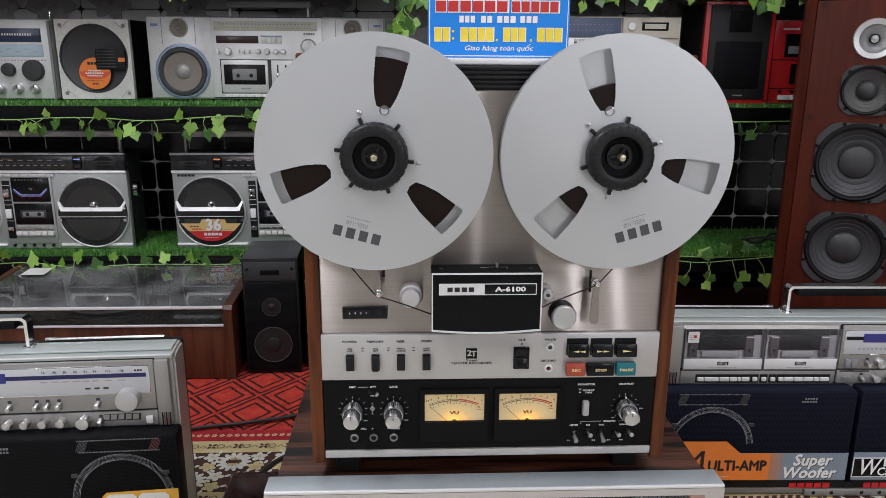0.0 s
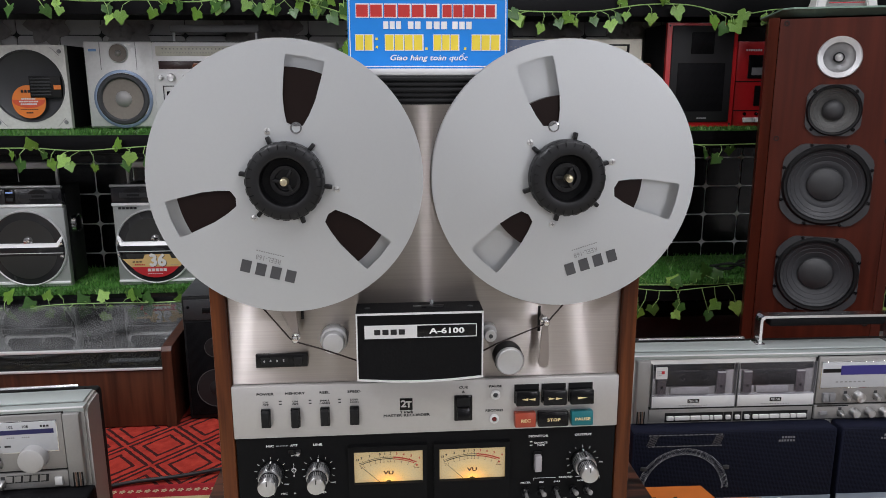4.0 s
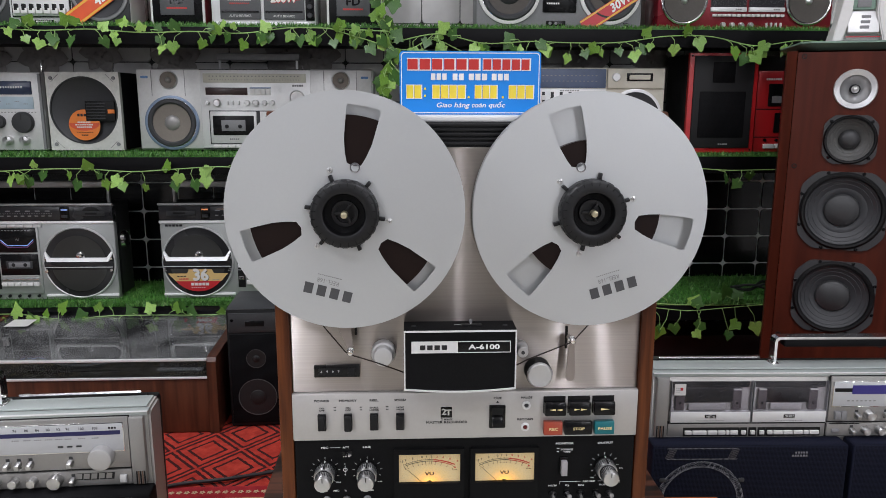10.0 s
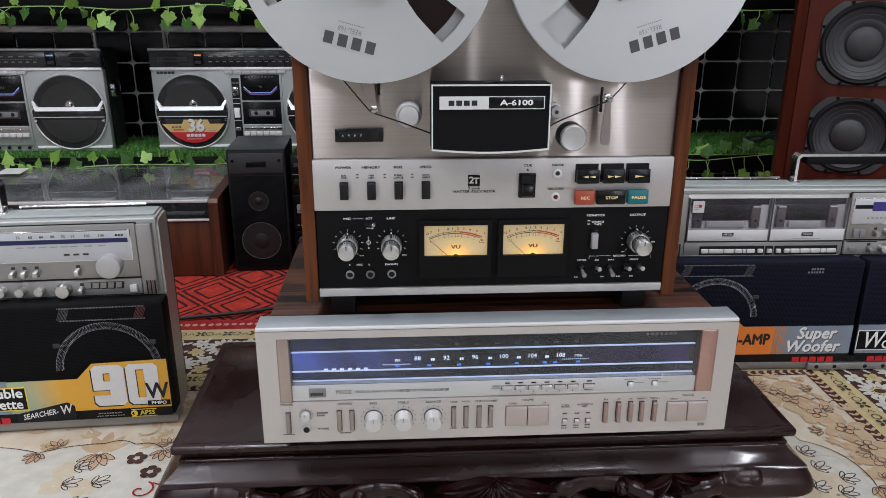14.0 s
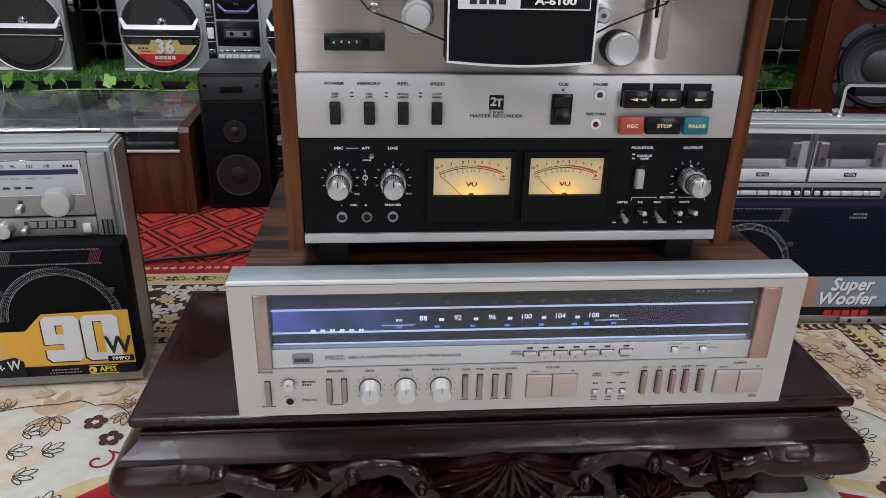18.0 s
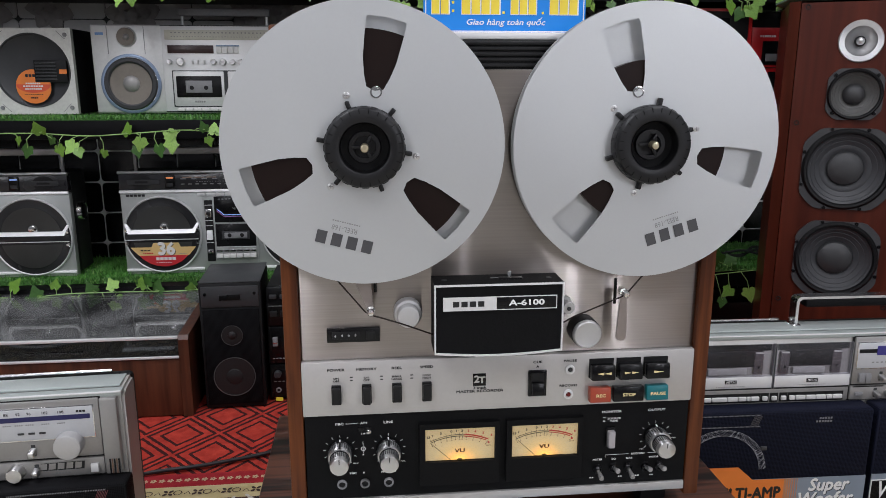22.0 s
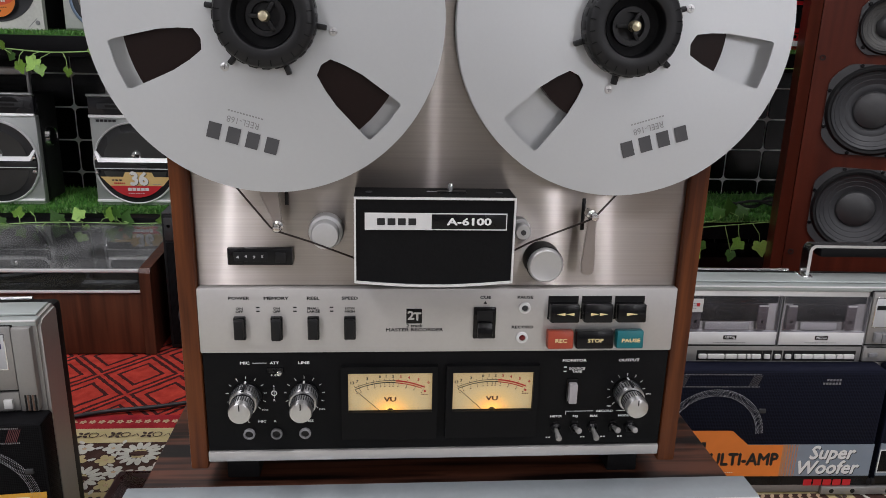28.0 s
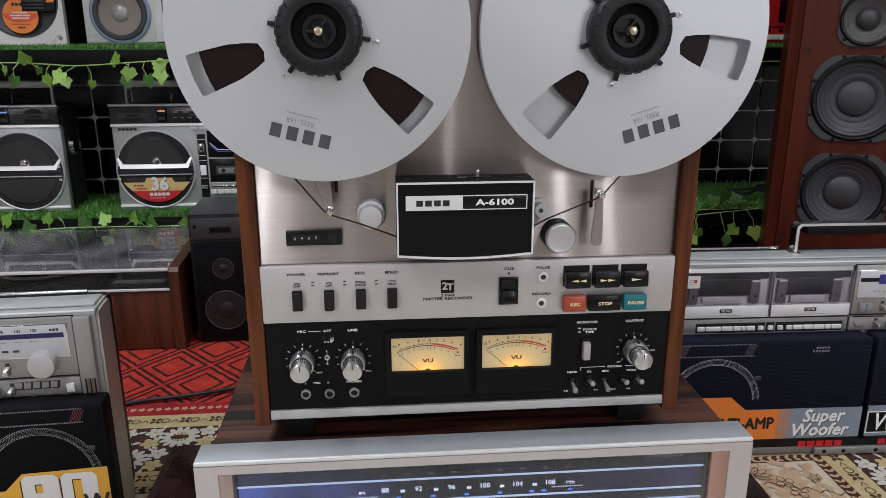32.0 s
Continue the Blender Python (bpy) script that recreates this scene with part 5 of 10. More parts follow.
        for lo, hi, m, wd, dz in ((0, 15, INK_BLACK, 0.00028, 0), (14, 25, INK_RED, 0.00075, 0), (0, 15, INK_BLACK, 0.0004, -0.0018), (14, 24, INK_RED, 0.0005, -0.0021)):
            bm = bmesh.new()
            seg = arc[lo:hi]
            for p, q in zip(seg, seg[1:]):
                bm.faces.new([bm.verts.new(v) for v in ((p[0], 0, p[1] - wd + dz), (q[0], 0, q[1] - wd + dz), (q[0], 0, q[1] + wd + dz), (p[0], 0, p[1] + wd + dz))])
            put("scale_arc", mesh_from(bm, "scale_arc", m), vm, (0, ydl, 0))
        for k in (0, 1.4, 4, 6.5, 8.6, 10.2, 12, 13.2, 15, 18, 21, 23.8):
            u = k / 12 - 1
            px, pz = xm - 0.0005 + 0.0312 * u, 0.4334 - 0.0069 * u * u
            bx("scale_tick", vm, INK_BLACK if k < 14 else INK_RED, px - 0.00018, px + 0.00018, ydl - 0.0001, ydl + 0.0001, pz, pz + 0.0018, rot=(0, 26 * u, 0))
            bx("scale_tick", vm, INK_BLACK, px - 0.00018 - 0.001 * u, px + 0.00018 - 0.001 * u, ydl - 0.0001, ydl + 0.0001, pz - 0.0044, pz - 0.0018, rot=(0, 26 * u, 0))
            bars(vm, UMBER, px - 0.0022 * u, ydl, pz - 0.0056, 0.0014, 0.001, 1, 0.2)
        for f, body, m in ((0.045, "13", INK_BLACK), (0.105, "7", INK_BLACK), (0.225, "3", INK_BLACK), (0.375, "0", INK_BLACK), (0.448, "1", INK_BLACK), (0.53, "2", INK_BLACK), (0.622, "3", INK_RED), (0.722, "4", INK_RED), (0.835, "5", INK_RED), (0.955, "6", INK_RED)):
            u = (f - 0.5) * 2
            et(vm, m, body, 0.0046, x0 + f * (x1 - x0), ydl, 0.4374 - 0.0075 * u * u)
        et(vm, UMBER, "VU", 0.0076, xm, ydl, 0.4145, wide=1.25)
        bm = bmesh.new()
        add_tube(bm, [(x0 + 0.37 * (x1 - x0), ydl - 0.0004, z0), (x0 + 0.095 * (x1 - x0), ydl - 0.0004, z0 + 0.0195)], 0.00025, 5)
        part("needle", bm, INK_BLACK, vm)
        cy("peak_lamp", vm, INK_RED, (x1 - 0.0065, ydl, 0.4228), 0.0011, 0.0004, "y", 12)
        bars(vm, UMBER, x1 - 0.0065, ydl, 0.4193, 0.006, 0.001, 4, 0.3)
        lt("bulb_shade", vm, bulb, [(0.0036, 0), (0.003, -0.0012), (0, -0.0018)], (xm, ydl, z0 - 0.0016), 24)
        g = bx("meter_window", vm, mglass, x0, x1, yb - 0.0042, yb - 0.0036, z0, z1)
        g.visible_shadow = False

    def big_knob(x, z, a0=-140):
        for k in range(11):
            a = radians(-140 + 28 * k)
            bx("tick", th, INK_WHITE, x + math.sin(a) * 0.0167 - 0.0002, x + math.sin(a) * 0.0167 + 0.0002, yi, yb + 0.001, z + math.cos(a) * 0.0167 - 0.0014, z + math.cos(a) * 0.0167 + 0.0014, rot=(0, math.degrees(a), 0))
        kb = lt("knob", th, BLACK_GLOSS, [(0.0132, 0), (0.0132, -0.0045), (0.0118, -0.006), (0.011, -0.006)], (x, yb, z), 40)
        lt("outer_ring", kb, KNOB_ALU, [(0.0122, -0.004), (0.0121, -0.0165), (0.0115, -0.0178), (0.0092, -0.018), (0.0092, -0.0205)], (x, yb, z), 48, label="knurled silver outer ring")
        lt("inner_cap", kb, KNOB_ALU, [(0.009, -0.0195), (0.0098, -0.0202), (0.0097, -0.033), (0.0091, -0.0346), (0.0082, -0.035), (0, -0.0351)], (x, yb, z), 48, label="turned silver cap")
        for k in range(30):
            a = 2 * math.pi * k / 30
            bx("flute", kb, DARK_GREY, x + 0.0098 * math.sin(a) - 0.0004, x + 0.0098 * math.sin(a) + 0.0004, yb - 0.0285, yb - 0.0212, z + 0.0098 * math.cos(a) - 0.0004, z + 0.0098 * math.cos(a) + 0.0004)
            bx("flute", kb, DARK_GREY, x + 0.0122 * math.sin(a) - 0.0004, x + 0.0122 * math.sin(a) + 0.0004, yb - 0.014, yb - 0.0065, z + 0.0122 * math.cos(a) - 0.0004, z + 0.0122 * math.cos(a) + 0.0004)
        bx("pointer", kb, INK_BLACK, x - 0.0011, x + 0.0011, yb - 0.0175, yb - 0.0045, z + 0.0114, z + 0.0129)
        bx("pointer", kb, INK_WHITE, x - 0.0007, x + 0.0007, yb - 0.0048, yb - 0.001, z + 0.0125, z + 0.0138)
        lt("knob_groove", kb, BLACK_GLOSS, [(0.0094, -0.0182), (0.0103, -0.0184), (0.0103, -0.0198), (0.0094, -0.02)], (x, yb, z), 40)
        bx("pointer", kb, INK_BLACK, x - 0.0005, x + 0.0005, yb - 0.0354, yb - 0.0345, z + 0.003, z + 0.0085)

    for x, s in ((-0.0757, "MIC"), (-0.0248, "LINE"), (0.268, "OUTPUT")):
        big_knob(x, 0.42)
        et(th, INK_WHITE, s, 0.0046, x, yi, 0.4507, wide=1.2)
    et(th, INK_WHITE, "ATT", 0.0042, -0.0502, yi, 0.4507, wide=1.1)
    bx("rule", th, INK_WHITE, -0.0692, -0.057, yi, yb + 0.001, 0.4505, 0.4509)
    at = bx("attenuator_slot", th, BLACK_GLOSS, -0.057, -0.0425, yb - 0.001, yb + 0.001, 0.4415, 0.4465, 0.0006)
    lt("slide_pin", at, CHROME, [(0.0014, 0.0), (0.0014, -0.006), (0.0022, -0.0125), (0, -0.0132)], (-0.0505, yb - 0.001, 0.4445), 16, rot=(-8, 0, 28))
    et(th, INK_WHITE, "0 15 30", 0.003, -0.0495, yi, 0.4388)
    et(th, INK_WHITE, "L", 0.0034, -0.0515, yi, 0.4285)
    et(th, INK_WHITE, "R", 0.0034, -0.0515, yi, 0.4145)
    lt("balance_mark", th, INK_WHITE, [(0.0026, 0), (0.0018, 0)], (-0.0515, yi, 0.4215), 20)
    bx("balance_rule", th, INK_WHITE, -0.0517, -0.0513, yi, yb + 0.001, 0.4165, 0.4265)
    for x in (-0.06, -0.0095):
        et(th, INK_WHITE, "MAX", 0.0028, x, yi, 0.405)
    for x, s in ((-0.0745, "L"), (-0.063, "MIC"), (-0.0515, "R"), (-0.0252, "PHONES")):
        et(th, INK_WHITE, s, 0.004 if len(s) > 1 else 0.0034, x, yi, 0.3935, wide=1.15)
    for x in (-0.0748, -0.0506, -0.0252):
        j = lt("jack_socket", th, MID_GREY, [(0.0052, 0.001), (0.0052, -0.0024), (0.0042, -0.003), (0.0036, -0.003), (0.0034, 0.002)], (x, yb, 0.3815), 24)
        lt("socket_hole", j, BLACK_MATT, [(0.0032, -0.0012), (0, -0.001)], (x, yb, 0.3815), 16)
    et(th, INK_WHITE, "MONITOR", 0.0046, 0.2175, yi, 0.4508, wide=1.15)
    for k in range(2):
        bars(th, INK_WHITE, 0.2095, yi, 0.4402 + 0.0042 * k, 0.0028, 0.0012, 1, 0.0)
    et(th, INK_WHITE, "0VU", 0.003, 0.2895, yi, 0.4165)
    et(th, INK_WHITE, "MIN", 0.0026, 0.2535, yi, 0.4045)
    et(th, INK_WHITE, "SOURCE\nTAPE", 0.0038, 0.2205, yi, 0.4412, wide=1.15)
    mo = bx("monitor_switch", th, BLACK_GLOSS, 0.2118, 0.2222, yb - 0.002, yb + 0.002, 0.4098, 0.4335, 0.0008)
    bx("switch_key", mo, surf("pale_grey_key", (0.36, 0.34, 0.35), 0.4, 0, 0.05, bump=0.02), 0.2133, 0.2207, yb - 0.008, yb - 0.001, 0.411, 0.43, 0.001)
    et(th, INK_WHITE, "RECORD", 0.0038, 0.2498, yi, 0.3995, wide=1.15)
    for a, c in ((0.2128, 0.239), (0.261, 0.2885)):
        bx("rule", th, INK_WHITE, a, c, yi, yb + 0.001, 0.3995, 0.3999)
    for x in (0.2128, 0.2885):
        bx("rule", th, INK_WHITE, x, x + 0.0003, yi, yb + 0.001, 0.396, 0.3999)
    for x, s in ((0.2043, "METER"), (0.2225, "EQ"), (0.24, "BIAS"), (0.2682, "MODE")):
        et(th, INK_WHITE, s, 0.0036, x, yi, 0.3945, wide=1.15)
    for i, x in enumerate((0.2045, 0.2225, 0.2393, 0.2588, 0.2748)):
        tg = bx("toggle_switch", th, BLACK_GLOSS, x - 0.0028, x + 0.0028, yb - 0.001, yb + 0.001, 0.3775, 0.3895, 0.0006)
        down = -18 if i in (0, 2) else 8
        lt("bat", tg, BOOM_SILVER, [(0.0018, 0), (0.002, -0.008), (0.0029, -0.0158), (0.0024, -0.0172), (0, -0.0174)], (x, yb, 0.3835), 16, rot=(-down - 8, 0, 0))
        lt("collar", tg, BLACK_GLOSS, [(0.0045, 0), (0.0045, -0.003), (0.0028, -0.005)], (x, yb, 0.3835), 20)
    for x in (0.1985, 0.231, 0.2505, 0.2667):
        bars(th, INK_WHITE, x, yi, 0.373, 0.005, 0.0014, 2, 0.3)


def shop_sign():
    th = thing("shop_sign", "small blue printed sign with white border propped on the deck", "sign", (0.1, 0.9, 0.847), world=True)
    x0, x1, z0, z1, y = 0.0185, 0.1825, 0.8475, 0.9195, 0.895

    def rounded(m, r):
        a, b, c, d = x0 + m, x1 - m, z0 + m, z1 - m
        out = []
        for cx_, cz_, s in ((b - r, d - r, 0), (a + r, d - r, 90), (a + r, c + r, 180), (b - r, c + r, 270)):
            for k in range(5):
                t = radians(s + 90 * k / 4)
                out.append((cx_ + r * math.cos(t), cz_ + r * math.sin(t)))
        return out

    pr("board", th, SIGN_BLUE_GLOW, rounded(0, 0.004), y, y + 0.004)
    bm = bmesh.new()
    o, i = rounded(0.0016, 0.004), rounded(0.0026, 0.0035)
    for k in range(len(o)):
        j = (k + 1) % len(o)
        bm.faces.new([bm.verts.new((p[0], 0, p[1])) for p in (o[k], o[j], i[j], i[k])])
    put("border_line", mesh_from(bm, "border_line", INK_WHITE), th, (0, y - 0.0005, 0))
    xm = (x0 + x1) / 2
    yy = y - 0.0006
    rim = surf("white_film", (0.8, 0.8, 0.82), 0.3, 0, 0.02, bump=0)
    # shop name, town and number as plain bars
    for dx, w, n in ((-0.0305, 0.086, 6), (0.0425, 0.057, 5)):
        bars(th, rim, xm + dx, yy, 0.9045, w, 0.0142, n, 0.06)
        bars(th, INK_RED, xm + dx, yy - 0.0003, 0.9045, w - 0.0014, 0.0118, n, 0.17)
    for dx, w, n in ((-0.036, 0.0195, 3), (-0.0135, 0.0145, 2), (0.0095, 0.023, 3), (0.0355, 0.0215, 3)):
        bars(th, INK_WHITE, xm + dx, yy, 0.8905, w, 0.0075, n, 0.22)
    for dx, w, n in ((-0.065, 0.0183, 2), (-0.0244, 0.0392, 4), (0.0188, 0.0266, 3), (0.06, 0.0297, 3)):
        bars(th, rim, xm + dx, yy, 0.8735, w + 0.001, 0.0162, n, 0.06)
        bars(th, INK_YELLOW, xm + dx, yy - 0.0003, 0.8735, w, 0.0146, n, 0.16)
    for dx, z in ((-0.0528, 0.869), (-0.0528, 0.877), (-0.0019, 0.8675), (0.038, 0.8675)):
        bars(th, INK_YELLOW, xm + dx, yy, z, 0.0024, 0.0024, 1, 0.0)
    tx(th, INK_WHITE, "Giao h\u00e0ng to\u00e0n qu\u1ed1c", 0.0078, xm, yy, 0.8582, shear=0.25, wide=1.22, bold=0.00012)
    bx("easel_strut", th, OFF_WHITE, xm - 0.02, xm + 0.02, y + 0.0042, y + 0.01, z0, z0 + 0.05, 0.001)


carved_table()
receiver()
tape_deck()
reel("satin aluminium tape reel nearly full of brown tape", -0.0425, 0.741, 11.2, 0.805)
reel("satin aluminium tape reel with a small pack of tape", 0.2335, 0.741, -16.6, 0.6)
shop_sign()


# ---- two large double cassette portable stereos on the carpet ----
def prism_profile(bm, prof, x0, x1):
    """A bar along x with the closed profile of (y, z)."""
    a = [bm.verts.new((x0, y, z)) for y, z in prof]
    b = [bm.verts.new((x1, y, z)) for y, z in prof]
    bm.faces.new(a)
    bm.faces.new(list(reversed(b)))
    for i in range(len(prof)):
        j = (i + 1) % len(prof)
        bm.faces.new((a[i], b[i], b[j], a[j]))


def perforated_arc(parent, cx, cz, r, y, a0, a1):
    bm = bmesh.new()
    n = 96
    for row in range(6):
        rr = r + (row - 2.5) * 0.0022
        for k in range(n):
            a = radians(a0 + (a1 - a0) * (k + 0.5 * (row % 2)) / n)
            x, z = cx + rr * math.cos(a), cz + rr * math.sin(a)
            s = (0.0011, 0.0009, 0.0006, 0.0006, 0.0009, 0.0011)[row]
            vs = [bm.verts.new(v) for v in ((x, y - 0.0012, z), (x - s, y, z), (x, y, z - s), (x + s, y, z), (x, y, z + s))]
            for i in range(4):
                bm.faces.new((vs[0], vs[1 + i], vs[1 + (i + 1) % 4]))
    o = part("horn_ring", bm, RING_GREY, parent, "ring of bright dots on the grille")
    o["kind"] = "stuff"


RING_GREY = surf("grey_ring_print", (0.32, 0.32, 0.33), 0.35, 0.3, 0.2, 200, 20, bump=0)
TAPE_BROWN = surf("brown_black_cassette", (0.02, 0.018, 0.02), 0.4, 0.0, 0.2, 120, 8, bump=0.03)
POST_GREY = surf("brown_grey_guide", (0.17, 0.145, 0.15), 0.4, 0.0, 0.1, 120, 8, bump=0.03)
DIAL_NAVY = surf("navy_dial_band", (0.01, 0.01, 0.075), 0.3, 0.0, 0.2, 300, 8, bump=0)
DIAL_PLATE = surf("pale_dial_plate", (0.5, 0.51, 0.525), 0.35, 0.1, 0.03, 250, 5, bump=0.01)
DIM_SILVER = surf("dim_silver_print", (0.09, 0.085, 0.09), 0.35, 0.2, 0.3, bump=0)
DIM_RED = surf("dim_red_print", (0.12, 0.03, 0.035), 0.35, 0.2, 0.3, bump=0)


def double_cassette_stereo(at, rz, label, right_end):
    th = thing("portable_stereo", label, "boombox", at, rz, "large portable stereos")
    th.scale = (0.972, 1, 0.97)
    W, yp = 0.385, 0.042
    bm = bmesh.new()
    prism_profile(bm, [(yp, 0.0), (yp, 0.354), (yp + 0.004, 0.36), (yp + 0.012, 0.364), (0.098, 0.366), (0.104, 0.36), (0.104, 0.0)], -W, W)
    bmesh.ops.bevel(bm, geom=[e for e in bm.edges if abs(e.verts[0].co.x) > 0.38 and abs(e.verts[1].co.x - e.verts[0].co.x) < 1e-4], offset=0.004, segments=2, affect="EDGES")
    body = part("body", bm, CASE_SILVER, th)
    bx("top_cover", th, BOOM_TOP, -W + 0.008, W - 0.008, yp + 0.014, 0.1, 0.3645, 0.3685, 0.002, "grey green silver top cover")
    bx("front_edge", th, LIGHT_SILVER, -W + 0.003, W - 0.003, yp - 0.0052, yp - 0.001, 0.3628, 0.3652, 0.001, "thin bright line along the front edge")
    bx("top_bevel", th, BOOM_TOP, -W + 0.002, W - 0.002, yp - 0.004, yp + 0.014, 0.3555, 0.3655, 0.003, "bevelled front edge of the top")
    bx("back_cover", th, BLACK_MATT, -W + 0.01, W - 0.01, 0.104, 0.15, 0.008, 0.356, 0.008, "black plastic back cover")
    bx("plinth", th, BOOM_SILVER, -W - 0.004, W + 0.004, 0.004, 0.042, 0.0, 0.0165, 0.003, "silver lower rail")
    bx("side_bevel", th, BOOM_SILVER, -W + 0.009, -W + 0.034, 0.031, 0.05, 0.233, 0.357, 0.003)
    bx("side_bevel", th, BOOM_SILVER, W - 0.034, W - 0.009, 0.031, 0.05, 0.233, 0.357, 0.003)
    # grilles
    for s in (-1, 1):
        a, b = (-0.388, -0.004) if s < 0 else (0.004, 0.388)
        g = bx("speaker_grille", th, NAVY_GRILLE if not right_end else BLACK_GRILLE, a, b, 0.0, 0.042, 0.018, 0.2315, 0.006, "dark perforated speaker grille")
        c = s * 0.29
        bars(g, surf("faint_silver_print", (0.22, 0.22, 0.23), 0.35, 0.2, 0.3, bump=0) if "faint_silver_print" not in bpy.data.materials else bpy.data.materials["faint_silver_print"], c, -0.0006, 0.226, 0.138, 0.0022, 60, 0.45)
        bars(g, bpy.data.materials["faint_silver_print"], c, -0.0006, 0.204, 0.138, 0.0022, 60, 0.45)
        for dx, m in ((-0.061, DIM_SILVER), (0.061, DIM_RED if s > 0 else DIM_SILVER)):
            bars(g, m, c + dx, -0.0006, 0.215, 0.016, 0.019, 7, 0.55, slant=0.4)
        perforated_arc(g, c, 0.113, 0.08, -0.0006, 4, 180)
        bx("catch", g, DARK_GREY, c - 0.079 * s - 0.006, c - 0.079 * s + 0.006, -0.003, 0.002, 0.156, 0.164, 0.002)
        bx("catch", g, DARK_GREY, c + 0.075 * s - 0.006, c + 0.075 * s + 0.006, -0.003, 0.002, 0.156, 0.164, 0.002)
        bx("corner_peg", g, BLACK_MATT, (a if s > 0 else b) - 0.004, (a if s > 0 else b) + 0.004, -0.002, 0.004, 0.018, 0.03, 0.002)
        bars(g, bpy.data.materials["faint_silver_print"], s * 0.097, -0.0006, 0.2165, 0.026, 0.004, 5, 0.3)
        bars(g, bpy.data.materials["faint_silver_print"], s * 0.097 - 0.003, -0.0006, 0.21, 0.032, 0.004, 6, 0.3)
    lg = th
    yg = -0.0008
    # printed bands: left grille
    bx("print_band", lg, STICKER_BLUE, -0.382, -0.006, yg, 0.004, 0.036, 0.0965, 0, "grey blue printed band")
    flat("print_band", lg, STICKER_ORANGE, [(-0.383, 0.036), (-0.165, 0.036), (-0.165, 0.0966), (-0.226, 0.0966), (-0.256, 0.1235), (-0.383, 0.1235)], yg - 0.0004, "orange printed band")
    for k in range(6):
        bx("print_fade", lg, surf("orange_fade", (0.5, 0.22, 0.1), 0.35, 0, 0.05, bump=0) if "orange_fade" not in bpy.data.materials else bpy.data.materials["orange_fade"], -0.165 + k * 0.005, -0.165 + k * 0.005 + 0.0042 - 0.0006 * k, yg - 0.0005, yg, 0.0362, 0.0963)
    tx(lg, INK_BLACK, "M", 0.074, -0.322, yg - 0.0008, 0.074)
    tx(lg, INK_BLACK, "ULTI-AMP", 0.032, -0.29, yg - 0.0008, 0.068, "LEFT", bold=0.0014, wide=0.86)
    bars(lg, INK_WHITE, -0.27, yg - 0.0008, 0.044, 0.05, 0.0012, 14, 0.3)
    for dx, m in ((0.0016, INK_BLACK), (0, INK_WHITE)):
        tx(lg, m, "Super", 0.035, -0.079 + dx, yg - 0.0008 - (0 if dx else 0.0004), 0.0805 - dx, shear=0.2, bold=0.0012, wide=0.95)
        tx(lg, m, "Woofer", 0.035, -0.084 + dx, yg - 0.0008 - (0 if dx else 0.0004), 0.052 - dx, shear=0.2, bold=0.0012, wide=0.95)
    bx("print_strip", lg, BLACK_GLOSS, -0.382, -0.006, yg, 0.004, 0.0185, 0.0355, 0, "black printed strip")
    bars(lg, STICKER_RED, -0.076, yg - 0.0006, 0.0235, 0.086, 0.012, 5, 0.16)
    tx(lg, INK_WHITE, "Speaker", 0.013, -0.3, yg - 0.0006, 0.027, bold=0.0003)
    # right grille
    bx("print_band", lg, STICKER_GREEN, 0.006, 0.382, yg, 0.004, 0.036, 0.0965, 0, "pale green printed band")
    bx("print_band", lg, STICKER_BLUE, 0.006, 0.12, yg - 0.0003, 0.004, 0.0362, 0.0978, 0, "grey blue printed band")
    flat("print_band", lg, STICKER_YELLOW, [(0.19, 0.036), (0.383, 0.036), (0.383, 0.1275), (0.261, 0.1245), (0.234, 0.0968), (0.19, 0.0968)], yg - 0.0004, "amber printed band")
    for k in range(5):
        f = (k + 1) / 6
        name = "print_fade_green_%d" % k
        m = bpy.data.materials[name] if name in bpy.data.materials else surf(name, (0.36 + 0.36 * f, 0.42 - 0.04 * f, 0.28 - 0.24 * f), 0.35, 0, 0.06, 40, 6, bump=0)
        xs = 0.152 + 0.009 * k
        flat("print_fade", lg, m, [(xs + 0.012, 0.0362), (xs + 0.022, 0.0362), (xs + 0.01, 0.0963), (xs - 0.004, 0.0963)], yg - 0.00045 - 0.00003 * k)
    bx("cassette_plate", lg, BLACK_GLOSS, 0.0065, 0.148, yg - 0.001, yg, 0.044, 0.086, 0.0002, "black plate with yellow edge")
    for z in (0.0428, 0.085):
        bx("plate_edge", lg, INK_YELLOW if right_end else INK_WHITE, 0.006, 0.149, yg - 0.0012, yg, z, z + 0.0016)
    for x in (0.0055, 0.1475):
        bx("plate_edge", lg, INK_YELLOW if right_end else INK_WHITE, x, x + 0.0016, yg - 0.0012, yg, 0.042, 0.0868)
    tx(lg, INK_WHITE, "W", 0.05, 0.036, yg - 0.0014, 0.064, shear=0.25, bold=0.0006, wide=0.8)
    tx(lg, INK_WHITE, "Double", 0.0255, 0.105, yg - 0.0014, 0.0755, bold=0.0007)
    tx(lg, INK_WHITE, "Cassette", 0.0255, 0.099, yg - 0.0014, 0.0545, bold=0.0007, wide=0.94)
    bx("print_strip", lg, BLACK_GLOSS, 0.006, 0.382, yg, 0.004, 0.0185, 0.0355, 0, "black printed strip")
    bars(lg, STICKER_RED, 0.076, yg - 0.0006, 0.0235, 0.084, 0.012, 5, 0.16)
    flat("print_flag", lg, BLACK_MATT, [(0.128, 0.0195), (0.2235, 0.0195), (0.2235, 0.046), (0.212, 0.054), (0.128, 0.036)], yg - 0.0008, "black printed flag")
